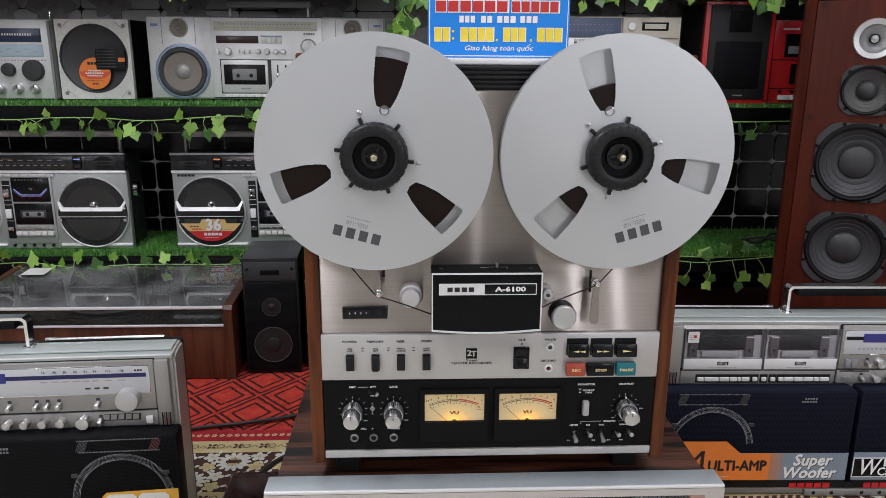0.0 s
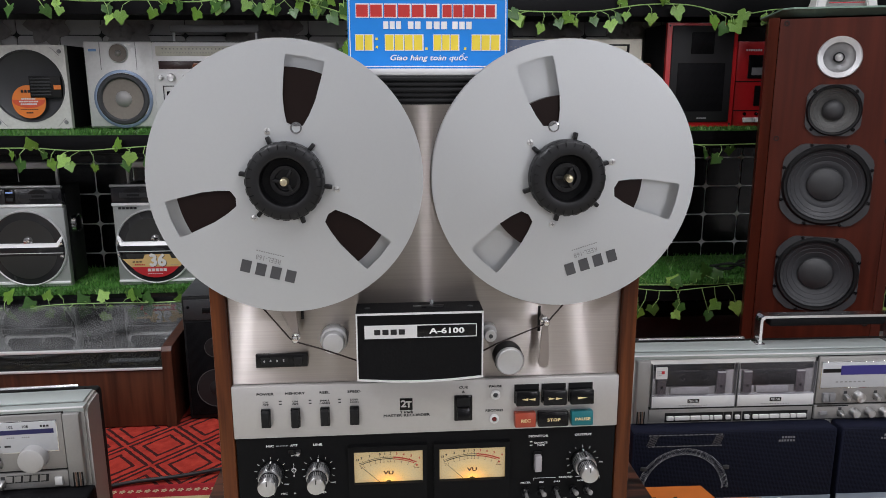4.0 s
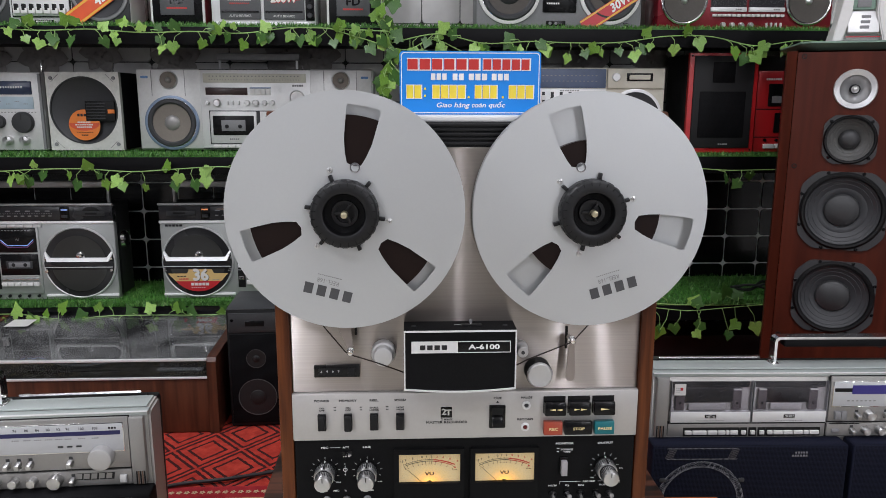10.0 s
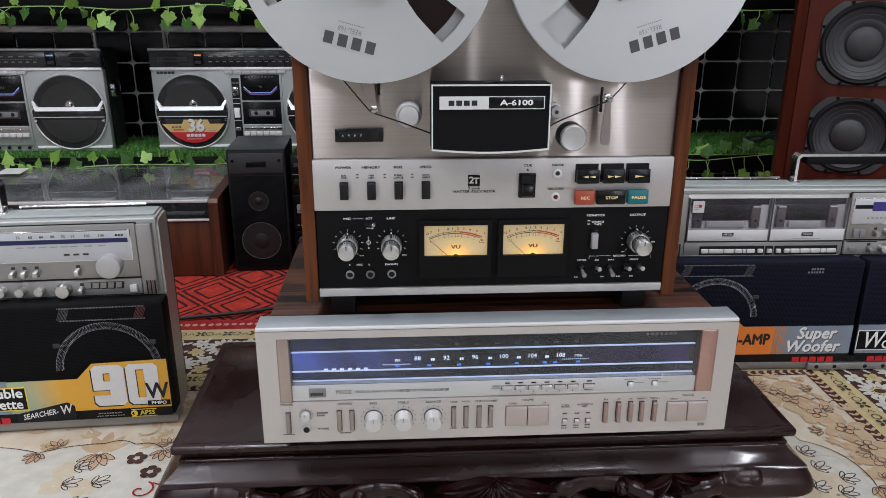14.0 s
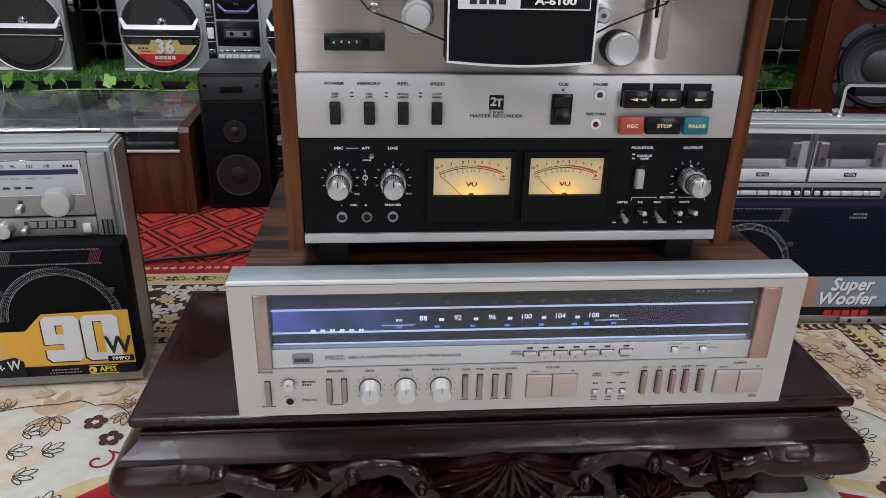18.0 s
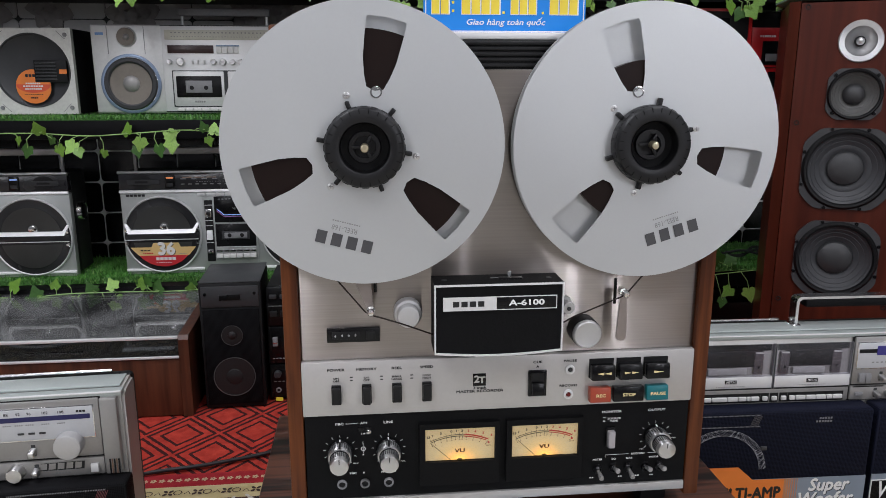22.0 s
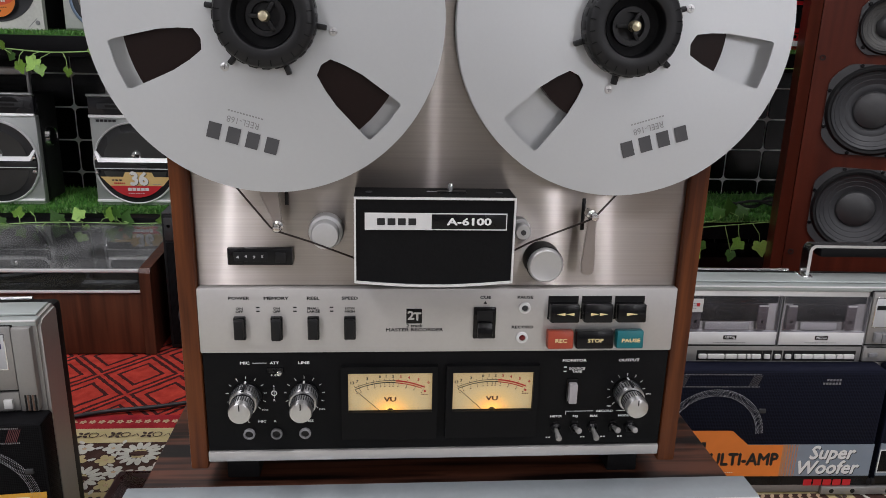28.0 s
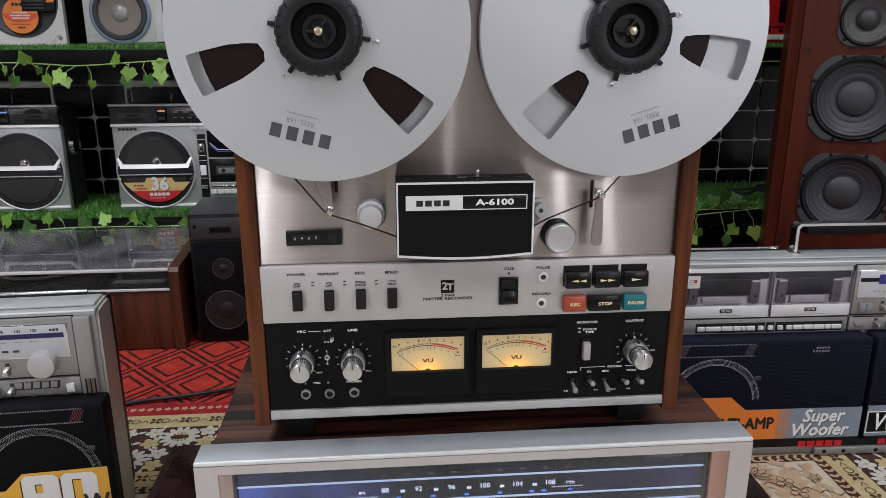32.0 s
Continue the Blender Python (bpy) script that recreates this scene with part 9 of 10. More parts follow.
    for c in (-0.055, 0.065):
        d = bx("cassette_door", th, CLEAR, c - 0.055, c + 0.055, -0.008, -0.006, 0.07, 0.15)
        bx("bay", th, DARK_GREY, c - 0.055, c + 0.055, -0.002, 0.001, 0.07, 0.15)
        bx("door_foot", th, WHITE_SILVER, c - 0.056, c + 0.056, -0.009, 0.0, 0.056, 0.069, 0.001)
        bars(th, INK_GREY, c + 0.03, -0.0094, 0.0625, 0.02, 0.004, 3, 0.2)
    for k in range(15):
        bx("key", th, OFF_WHITE, -0.105 + k * 0.0152, -0.093 + k * 0.0152, -0.011, 0.0, 0.041, 0.0485, 0.001)
    for k in range(4):
        lt("knob", th, KNOB_ALU, [(0.008, 0), (0.007, -0.012), (0, -0.0125)], (-0.07 + k * 0.029, 0, 0.017), 20)
    for k in range(4):
        bx("lever", th, OFF_WHITE, 0.065 + k * 0.015, 0.069 + k * 0.015, -0.01, 0.0, 0.008, 0.024, 0.001)
    # loose parts at the far end of the top shelf
    th = thing("scrap_parts", "small heap of metal spare parts and clear wrap", "spare parts", (1.47, 2.36, zz), 0)
    rnd = random.Random(4)
    for k in range(9):
        r = 0.012 + 0.02 * rnd.random()
        lt("metal_ring", th, KNOB_ALU if k % 2 else surf("old_brass", (0.35, 0.26, 0.12), 0.35, 0.9, bump=0) if "old_brass" not in bpy.data.materials else bpy.data.materials["old_brass"], [(r, 0), (r, 0.014), (r * 0.7, 0.016), (r * 0.6, 0.004), (r * 0.6, 0)], (-0.08 + 0.02 * k, -0.03 + 0.05 * rnd.random(), 0.012 * (k % 3)), 24, "z", rot=(rnd.uniform(-25, 25), rnd.uniform(-25, 25), 0))


top_shelf()


# ---- carpets ----
def node_math(nt, op, a, b=None):
    n = nt.nodes.new("ShaderNodeMath")
    n.operation = op
    for i, v in enumerate((a, b)):
        if v is None:
            continue
        if isinstance(v, (int, float)):
            n.inputs[i].default_value = v
        else:
            nt.links.new(v, n.inputs[i])
    return n.outputs[0]


def pile(nt, b, strength=0.5):
    n = link_noise(nt, 900, 2, rand=False)
    bp = nt.nodes.new("ShaderNodeBump")
    bp.inputs["Strength"].default_value = strength
    bp.inputs["Distance"].default_value = 0.002
    nt.links.new(n, bp.inputs["Height"])
    nt.links.new(bp.outputs[0], b.inputs["Normal"])
    b.inputs["Roughness"].default_value = 0.95
    b.inputs["Specular IOR Level"].default_value = 0.15


def red_carpet_material():
    m, nt, b = mat_new("red_lattice_carpet")
    tc = nt.nodes.new("ShaderNodeTexCoord")
    sp = nt.nodes.new("ShaderNodeSeparateXYZ")
    nt.links.new(tc.outputs["Object"], sp.inputs[0])
    x = node_math(nt, "MULTIPLY", sp.outputs[0], 1 / 0.17)
    y = node_math(nt, "MULTIPLY", sp.outputs[1], 1 / 0.19)
    u = node_math(nt, "FRACT", node_math(nt, "ADD", node_math(nt, "ADD", x, y), 50.2))
    v = node_math(nt, "FRACT", node_math(nt, "ADD", node_math(nt, "SUBTRACT", x, y), 50.45))
    du = node_math(nt, "ABSOLUTE", node_math(nt, "SUBTRACT", u, 0.5))
    dv = node_math(nt, "ABSOLUTE", node_math(nt, "SUBTRACT", v, 0.5))
    d = node_math(nt, "MAXIMUM", du, dv)
    wob = node_math(nt, "MULTIPLY", node_math(nt, "SUBTRACT", link_noise(nt, 60, 3, rand=False), 0.5), 0.05)
    d = node_math(nt, "ADD", d, wob)
    inner = node_math(nt, "LESS_THAN", node_math(nt, "ABSOLUTE", node_math(nt, "SUBTRACT", d, 0.27)), 0.028)
    outer = node_math(nt, "LESS_THAN", node_math(nt, "ABSOLUTE", node_math(nt, "SUBTRACT", d, 0.44)), 0.03)
    line = node_math(nt, "MAXIMUM", inner, outer)
    base = ramp(nt, link_noise(nt, 45, 5, rand=False), [(0.3, (0.3, 0.026, 0.018)), (0.7, (0.5, 0.055, 0.035))])
    mx = nt.nodes.new("ShaderNodeMix")
    mx.data_type = "RGBA"
    nt.links.new(line, mx.inputs[0])
    nt.links.new(base, mx.inputs[6])
    mx.inputs[7].default_value = (0.045, 0.012, 0.012, 1)
    nt.links.new(mx.outputs[2], b.inputs["Base Color"])
    pile(nt, b)
    return m


def wool(name, lo, hi, scale=40, contrast=0.15):
    m, nt, b = mat_new(name)
    n = link_noise(nt, scale, 5, rand=False)
    n2 = link_noise(nt, 7, 3, rand=False)
    a = node_math(nt, "ADD", node_math(nt, "MULTIPLY", n, 0.6), node_math(nt, "MULTIPLY", n2, 0.4))
    nt.links.new(ramp(nt, a, [(0.5 - contrast, lo), (0.5 + contrast, hi)]), b.inputs["Base Color"])
    pile(nt, b)
    return m


W_CREAM = wool("cream_wool", (0.49, 0.475, 0.41), (0.6, 0.585, 0.52))
W_PEACH2 = wool("pale_peach_wool", (0.52, 0.44, 0.31), (0.6, 0.52, 0.39))
W_TAN2 = wool("tan_leaf_wool", (0.44, 0.32, 0.19), (0.53, 0.41, 0.27))
W_TAN = wool("tan_wool", (0.52, 0.43, 0.31), (0.63, 0.57, 0.46), 24, 0.14)
W_PEACH = wool("peach_wool", (0.46, 0.31, 0.19), (0.55, 0.4, 0.26))
W_YELLOW = wool("straw_wool", (0.45, 0.36, 0.17), (0.56, 0.47, 0.27))
W_BROWN = wool("dark_brown_wool", (0.045, 0.022, 0.018), (0.085, 0.045, 0.035))
W_CRIMSON = wool("crimson_wool", (0.24, 0.012, 0.02), (0.38, 0.03, 0.035))
W_OUTLINE = wool("umber_outline_wool", (0.05, 0.035, 0.03), (0.09, 0.06, 0.045))

rc = thing("red_carpet", "red carpet with black lattice diamonds", "carpet", (0, 2.0, -0.004), 0)
bx("weave", rc, red_carpet_material(), -2.6, 2.6, -0.5, 0.36, -0.002, 0.004)

rug = thing("floral_carpet", "cream carpet with brown and straw floral borders", "carpet", (0, 0, 0), 0)
RX0, RX1, RY0, RY1 = -1.9, 1.085, -1.3, 1.58


def frame_band(name, mat, d0, d1, z, label=""):
    bm = bmesh.new()

    def rect(d):
        return [(RX0 + d, RY0 + d), (RX1 - d, RY0 + d), (RX1 - d, RY1 - d), (RX0 + d, RY1 - d)]

    o, i = rect(d0), rect(d1)
    for k in range(4):
        j = (k + 1) % 4
        bm.faces.new([bm.verts.new((*p, z)) for p in (o[k], o[j], i[j], i[k])])
    bmesh.ops.remove_doubles(bm, verts=bm.verts, dist=1e-5)
    part(name, bm, mat, rug, label)


bx("backing", rug, W_TAN, RX0 + 0.001, RX1 - 0.001, RY0 + 0.001, RY1 - 0.001, -0.005, 0.0005)
frame_band("outer_band", W_CRIMSON, 0.0, 0.05, 0.0015, "crimson outer band")
frame_band("straw_band", W_YELLOW, 0.05, 0.1, 0.0015, "straw coloured band")
frame_band("brown_band", W_BROWN, 0.1, 0.252, 0.0015, "dark brown floral band")
frame_band("straw_band", W_YELLOW, 0.252, 0.298, 0.0015, "straw coloured band")
frame_band("brown_line", W_BROWN, 0.298, 0.318, 0.0015, "narrow dark brown band")


class Shapes:
    """Gathers flat woven shapes of one colour in one mesh."""

    def __init__(self, z):
        self.bm, self.z, self.n = bmesh.new(), z, 0

    def poly(self, pts):
        self.n += 1
        z = self.z + 0.000003 * (self.n % 53)
        self.bm.faces.new([self.bm.verts.new((x, y, z)) for x, y in pts])

    def line(self, pts, w):
        pts = [Vector((p[0], p[1])) for p in pts]
        side = []
        for i, p in enumerate(pts):
            d = (pts[min(i + 1, len(pts) - 1)] - pts[max(i - 1, 0)])
            d = d.normalized() if d.length > 1e-9 else Vector((1, 0))
            n = Vector((-d.y, d.x)) * w / 2
            side.append((p + n, p - n))
        for a, b in zip(side, side[1:]):
            self.poly([a[0], b[0], b[1], a[1]])

    def done(self, name, mat, label):
        o = part(name, self.bm, mat, rug, label)
        o["kind"] = "stuff"


def petal_ring(x, y, r0, r1, n, turn=0.0, fat=0.5, tip=0.0):
    out = []
    for k in range(n):
        a = turn + 2 * math.pi * k / n
        pts = []
        for t in range(12):
            b = 2 * math.pi * t / 12
            rad = (r0 + r1) / 2 + (r1 - r0) / 2 * math.cos(b)
            w = (r1 - r0) / 2 * fat * math.sin(b) * (1 + tip * math.cos(b))
            pts.append((x + rad * math.cos(a) - w * math.sin(a), y + rad * math.sin(a) + w * math.cos(a)))
        out.append(pts)
    return out


rnd = random.Random(11)
cream, peach, dark, outline, white, brick, pale = Shapes(0.0018), Shapes(0.00236), Shapes(0.00326), Shapes(0.0029), Shapes(0.00272), Shapes(0.00308), Shapes(0.00254)
# the pale cartouche with its scalloped edge
cx, cy0, hw, hd = -0.4, 0.2, 1.115, 0.872
edge = []
NE = 720
for k in range(NE):
    a = 2 * math.pi * k / NE
    ca, sa = math.cos(a), math.sin(a)
    s = (abs(ca) ** 9 + abs(sa) ** 9) ** (-1 / 9)
    run = (k % 40) / 40
    s *= 1 + 0.026 * abs(math.sin(math.pi * k / 20)) ** 0.8 + (0.01 * abs(math.sin(math.pi * k / 5)) if 0.3 < run < 0.75 else 0.0)
    edge.append((cx + hw * s * ca, cy0 + hd * s * sa))
for k in range(NE):
    cream.poly([(cx, cy0), edge[k], edge[(k + 1) % NE]])
outline.line(edge + [edge[0]], 0.0019)


def fan(x, y, turn, ln, n=5, spread=0.42, fill=None, line=0.0013):
    """A spray of pointed leaves with a drawn edge."""
    for q in range(n):
        a = turn + (q - (n - 1) / 2) * spread
        l = ln * (1 - 0.12 * abs(q - (n - 1) / 2))
        pts = petal_ring(x, y, 0.003, l, 1, a, 0.38, -0.35)[0]
        (fill or peach).poly(pts)
        if line:
            outline.line(pts + [pts[0]], line)


def sprig(x, y, turn):
    """Cream petals drawn over a peach shadow."""
    for p in petal_ring(x - 0.012 * math.cos(turn), y - 0.012 * math.sin(turn), 0.002, 0.022, 5, turn, 0.95):
        pale2.poly(p)
    for q, k in ((-1.15, 0.75), (-0.5, 1.0), (0.1, 1.1), (0.75, 0.8)):
        pts = petal_ring(x, y, 0.001, 0.026 * k, 1, turn + q, 0.36, -0.1)[0]
        white.poly(pts)
        outline.line(pts + [pts[0]], 0.0016)


def four_flower(x, y, turn):
    for p in petal_ring(x, y, 0.012, 0.042, 6, turn, 0.75):
        tan.poly(p)
    for p in petal_ring(x, y, 0.003, 0.017, 4, turn + 0.3, 0.9):
        peach.poly(p)
        outline.line(p + [p[0]], 0.0012)


def scroll(x, y, turn, r, shapes, w):
    pts = [(x + r * t / 9 * math.cos(turn + t * 0.75), y + r * t / 9 * math.sin(turn + t * 0.75)) for t in [i * 0.5 for i in range(2, 20)]]
    shapes.line(pts, w)


pale2, tan = Shapes(0.00218), Shapes(0.002)
# acanthus leaves on the cartouche's edge
for k in range(0, NE, 20):
    x, y = edge[k]
    if y < -0.2:
        continue
    inward = math.atan2(cy0 - y, cx - x) if abs(y - cy0) < 0.7 * hd else math.copysign(math.pi / 2, cy0 - y)
    fan(x, y, inward + rnd.uniform(-0.5, 0.5), rnd.uniform(0.026, 0.042), 5, 0.5)
    for q in range(3):
        fan(x + rnd.uniform(-0.03, 0.03), y - 0.016 * math.sin(inward), inward + math.pi + rnd.uniform(-1.2, 1.2), rnd.uniform(0.02, 0.034), 5, 0.55, (tan, peach, tan)[q], 0.0009 if q == 1 else 0)
fan(-0.5, 1.066, -1.5, 0.045, 5, 0.5)
fan(-0.5, 1.07, 1.6, 0.06, 5, 0.5, tan, 0)
# faint branching scrolls over the pale ground and dense ornament beyond its edge
for k in range(150):
    x, y = rnd.uniform(-1.4, 0.68), rnd.uniform(0.3, 1.05)
    if -0.3 < x < 0.5 and y < 0.98:
        continue
    t0 = rnd.uniform(0, 6.28)
    pale2.line([(x + 0.05 * t * math.cos(t0 + 1.6 * t), y + 0.05 * t * math.sin(t0 + 1.6 * t)) for t in [i / 8 for i in range(9)]], 0.0022)
for k in range(130):
    x = -1.35 + 2.15 * k / 130 + rnd.uniform(-0.01, 0.01)
    y = rnd.uniform(1.1, 1.25)
    t0 = rnd.uniform(0, 6.28)
    if k % 2:
        fan(x, y, t0, rnd.uniform(0.018, 0.03), 4, 0.6, tan if k % 4 == 1 else peach, 0)
    else:
        tan.line([(x + 0.045 * t * math.cos(t0 + 2 * t), y + 0.045 * t * math.sin(t0 + 2 * t)) for t in [i / 8 for i in range(9)]], 0.004)
for k in range(60):
    x, y, t0 = rnd.uniform(0.69, 0.76), 1.2 - 0.8 * k / 60, rnd.uniform(0, 6.28)
    fan(x, y, t0, rnd.uniform(0.016, 0.028), 4, 0.6, tan if k % 2 else peach, 0.001 if k % 5 == 0 else 0)
# sprigs over the pale ground
spots = [(-0.524, 1.03), (-0.526, 0.989), (-0.482, 0.987), (-0.499, 0.94), (0.622, 1.006), (0.623, 0.966), (0.65, 0.938), (0.597, 0.919), (0.63, 0.904)]
for x, y in spots:
    sprig(x, y, 0.5 + rnd.uniform(-0.25, 0.25))
for gx in range(-12, 8):
    for gy in range(0, 11):
        x, y = gx * 0.088 + rnd.uniform(-0.02, 0.02), gy * 0.088 + rnd.uniform(-0.02, 0.02)
        if min((x - u) ** 2 + (y - v) ** 2 for u, v in spots) > 0.005 and -1.4 < x < 0.66 and y < 1.0 and not (-0.46 < x < 0.68 and y < 0.93):
            if rnd.random() < 0.6:
                sprig(x, y, rnd.uniform(0, 6.28))
            else:
                scroll(x, y, rnd.uniform(0, 6.28), 0.026, pale2, 0.005)
        elif -0.46 < x < 0.68 and 0.45 < y < 0.93:
            sprig(x, y, rnd.uniform(0, 6.28))
# peach ground with tan flowers between the cartouche and the border
for k in range(16):
    y = 1.172 - 0.05 * k
    four_flower(0.69 + 0.022 * k if k < 3 else 0.74, y, k * 0.7)
    scroll(0.715, y + 0.025, k * 1.3, 0.022, peach, 0.006)
for k in range(24):
    x = 0.68 - 0.075 * k
    four_flower(x, 1.2, k * 0.7)
    scroll(x + 0.037, 1.165, k * 1.3, 0.03, peach, 0.008)
    scroll(x + 0.037, 1.235, k * 2.1, 0.022, peach, 0.006)
    fan(x + 0.03, 1.225, rnd.uniform(0, 6.28), 0.036, 4, 0.5, tan, 0.0014 if k % 2 else 0)
wave = [(0.64 + 0.125 * t, 1.195 - 0.045 * t + 0.012 * abs(math.sin(t * 14))) for t in [i / 40 for i in range(41)]]
outline.line(wave, 0.0019)
for x, y in ((-0.436, 1.05), (-0.404, 1.013), (0.6, 0.86), (0.735, 0.9), (0.755, 0.86), (-0.62, 0.86)):
    for p in petal_ring(x, y, 0.004, 0.0165, 5, 0.3, 1.1):
        dark.poly(p)
    white.poly([(x + 0.006 * math.cos(t), y + 0.006 * math.sin(t)) for t in [i * 0.8 for i in range(8)]])
# the red medallion that runs under the table
scroll(-0.405, 0.968, 0.4, 0.02, brick, 0.003)
brick.line([(-0.392, 0.985), (-0.375, 0.978), (-0.36, 0.962)], 0.0028)
brick.poly([(-0.43, 0.83), (-0.415, 0.895), (-0.375, 0.928), (-0.33, 0.95), (-0.25, 0.95), (-0.25, 0.83)])
# Plain rectangle: dark medallion ground with the table's shade put into its colour.
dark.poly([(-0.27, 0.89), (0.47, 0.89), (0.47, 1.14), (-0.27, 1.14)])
brick.poly([(0.53, 0.8), (0.53, 0.86), (0.56, 0.85), (0.585, 0.83), (0.595, 0.8)])
for s, ox in ((1, 0.0), (-1, 0.19)):
    crescent = [(-0.45, 0.893), (-0.43, 0.918), (-0.4, 0.935), (-0.36, 0.945), (-0.33, 0.955), (-0.34, 0.935), (-0.375, 0.918), (-0.4, 0.905), (-0.385, 0.898), (-0.42, 0.895), (-0.44, 0.885)]
    pale.poly([(s * x + ox, y - (0.0 if s > 0 else 0.06)) for x, y in crescent])


# border motifs: along the far edge and the right-hand edge
def along(d, step, fn):
    n = int((RX1 - RX0 - 2 * d) / step)
    for k in range(n):
        fn(RX0 + d + (k + 0.5) * step, RY1 - d, 0.0, k)
    n = int((RY1 - RY0 - 2 * d) / step)
    for k in range(n):
        fn(RX1 - d, RY0 + d + (k + 0.5) * step, math.pi / 2, k)


def zig(x, y, a, k):
    for s in (-1, 1):
        pts = petal_ring(x, y, 0.0, 0.012, 1, a + s * 0.8, 0.5)[0]
        peach.poly(pts)


def small_motif(x, y, a, k):
    if k % 3 == 0:
        for p in petal_ring(x, y, 0.002, 0.013, 4, a + 0.78, 0.6):
            outline.poly(p)
    elif k % 3 == 1:
        outline.line([(x + 0.008 * math.cos(t), y + 0.008 * math.sin(t)) for t in [i * 0.7 for i in range(10)]], 0.002)
    else:
        outline.line([(x - 0.006, y - 0.006), (x, y + 0.004), (x + 0.006, y - 0.006)], 0.002)


def border_flower(x, y, a, k):
    ca, sa = math.cos(a), math.sin(a)
    if k % 3 == 0:
        for p in petal_ring(x, y, 0.014, 0.038, 14, a, 0.46):
            white.poly(p)
        for p in petal_ring(x, y, 0.0, 0.015, 6, a, 0.9):
            pale.poly(p)
        dark.poly([(x + 0.012 * math.cos(t) * (1 if a else 1.5), y + 0.008 * math.sin(t)) for t in [i * 0.7 for i in range(9)]])
    else:
        for s in (-1, 1):
            ox, oy = x - s * 0.019 * sa, y + s * 0.019 * ca
            for p in petal_ring(ox, oy, 0.003, 0.0185, 5, a + k, 0.85):
                (white if s > 0 else pale).poly(p)
            peach.poly([(ox + 0.004 * math.cos(t), oy + 0.004 * math.sin(t)) for t in [i * 0.8 for i in range(8)]])
            for q in range(3):
                t = a + k + q * 2
                white.poly(petal_ring(ox + 0.02 * math.cos(t), oy + 0.018 * math.sin(t), 0.0, 0.014, 1, t + 0.7, 0.5)[0])


along(0.308, 0.016, zig)
along(0.275, 0.02, small_motif)
along(0.075, 0.019, small_motif)
along(0.215, 0.05, border_flower)
along(0.14, 0.05, border_flower)
along(0.026, 0.017, lambda x, y, a, k: [peach.poly(p) for p in petal_ring(x, y, 0.001, 0.007, 5, a, 0.8)])
cream.done("pale_cartouche", W_CREAM, "pale cream cartouche of the carpet")
peach.done("peach_motif", W_PEACH, "peach woven leaves")
pale2.done("shadow_motif", W_PEACH2, "pale peach woven shadows")
tan.done("tan_motif", W_TAN2, "tan woven leaves")
pale.done("straw_motif", W_YELLOW, "straw coloured woven scrolls")
white.done("cream_motif", W_CREAM, "cream woven flowers")
outline.done("outline_motif", W_OUTLINE, "dark woven outlines")
dark.done("dark_motif", W_BROWN, "dark brown woven flowers, and the shade painted under the table")
brick.done("red_motif", W_CRIMSON, "crimson woven scrolls")

# cables on the floor
cb = thing("power_cable", "black mains cable lying across the carpets", "cable", (0, 0, 0), 0, "floor cables")
tb("lead", cb, CABLE, smooth_path([(-0.66, 1.5, 0.008), (-0.52, 1.575, 0.008), (-0.38, 1.604, 0.009), (-0.24, 1.66, 0.008), (-0.08, 1.8, 0.008), (0.1, 2.0, 0.008)], 8), 0.0045)
cb = thing("power_cable", "black lead that curves up to the table", "cable", (0, 0, 0), 0, "floor cables")
tb("lead", cb, CABLE, smooth_path([(-0.3, 1.19, 0.008), (-0.335, 1.3, 0.008), (-0.3, 1.42, 0.008), (-0.22, 1.49, 0.008), (-0.05, 1.56, 0.008)], 8), 0.0045)

# a flat cassette case with wrap on the carpet
th = thing("cassette_case", "dark flat cassette case lying on the carpet", "case", (1.0, 1.05, 0.0035), 24)
bx("base", th, BLACK_GLOSS, -0.09, 0.09, -0.06, 0.06, 0.0, 0.016, 0.003)
bx("lid", th, SMOKED, -0.089, 0.089, -0.059, 0.059, 0.017, 0.021, 0.001, "smoked clear lid")
bx("inlay", th, DARK_GREY, -0.07, 0.02, -0.045, 0.045, 0.0162, 0.0168)


# ---- grass mats on the shelves ----
def grass_mat(z, x0, x1, y0, y1, n, seed, name_label):
    th = thing("grass_mat", name_label, "artificial grass", (0, 0, z), 0, "grass mats")
    bx("backing", th, GRASS, x0, x1, y0, y1, 0.0, 0.003)
    r = np.random.RandomState(seed)
    px, py = r.uniform(x0, x1, n), r.uniform(y0 - 0.006, y1, n)
    py[: n // 3] = r.uniform(y0 - 0.01, y0 + 0.03, n // 3)
    a, h, w, lean = r.uniform(0, 6.28, n), r.uniform(0.007, 0.017, n), r.uniform(0.0012, 0.0024, n), r.uniform(0.002, 0.011, n)
    la = r.uniform(0, 6.28, n)
    v = np.zeros((n, 3, 3))
    v[:, 0] = np.stack([px - w * np.cos(a), py - w * np.sin(a), np.full(n, 0.002)], 1)
    v[:, 1] = np.stack([px + w * np.cos(a), py + w * np.sin(a), np.full(n, 0.002)], 1)
    v[:, 2] = np.stack([px + lean * np.cos(la), py + lean * np.sin(la), h], 1)
    me = bpy.data.meshes.new("turf")
    me.from_pydata(v.reshape(-1, 3).tolist(), [], [(3 * k, 3 * k + 1, 3 * k + 2) for k in range(n)])
    me.materials.append(BLADES)
    o = put("turf", me, th, (0, 0, 0))
    o["kind"] = "stuff"


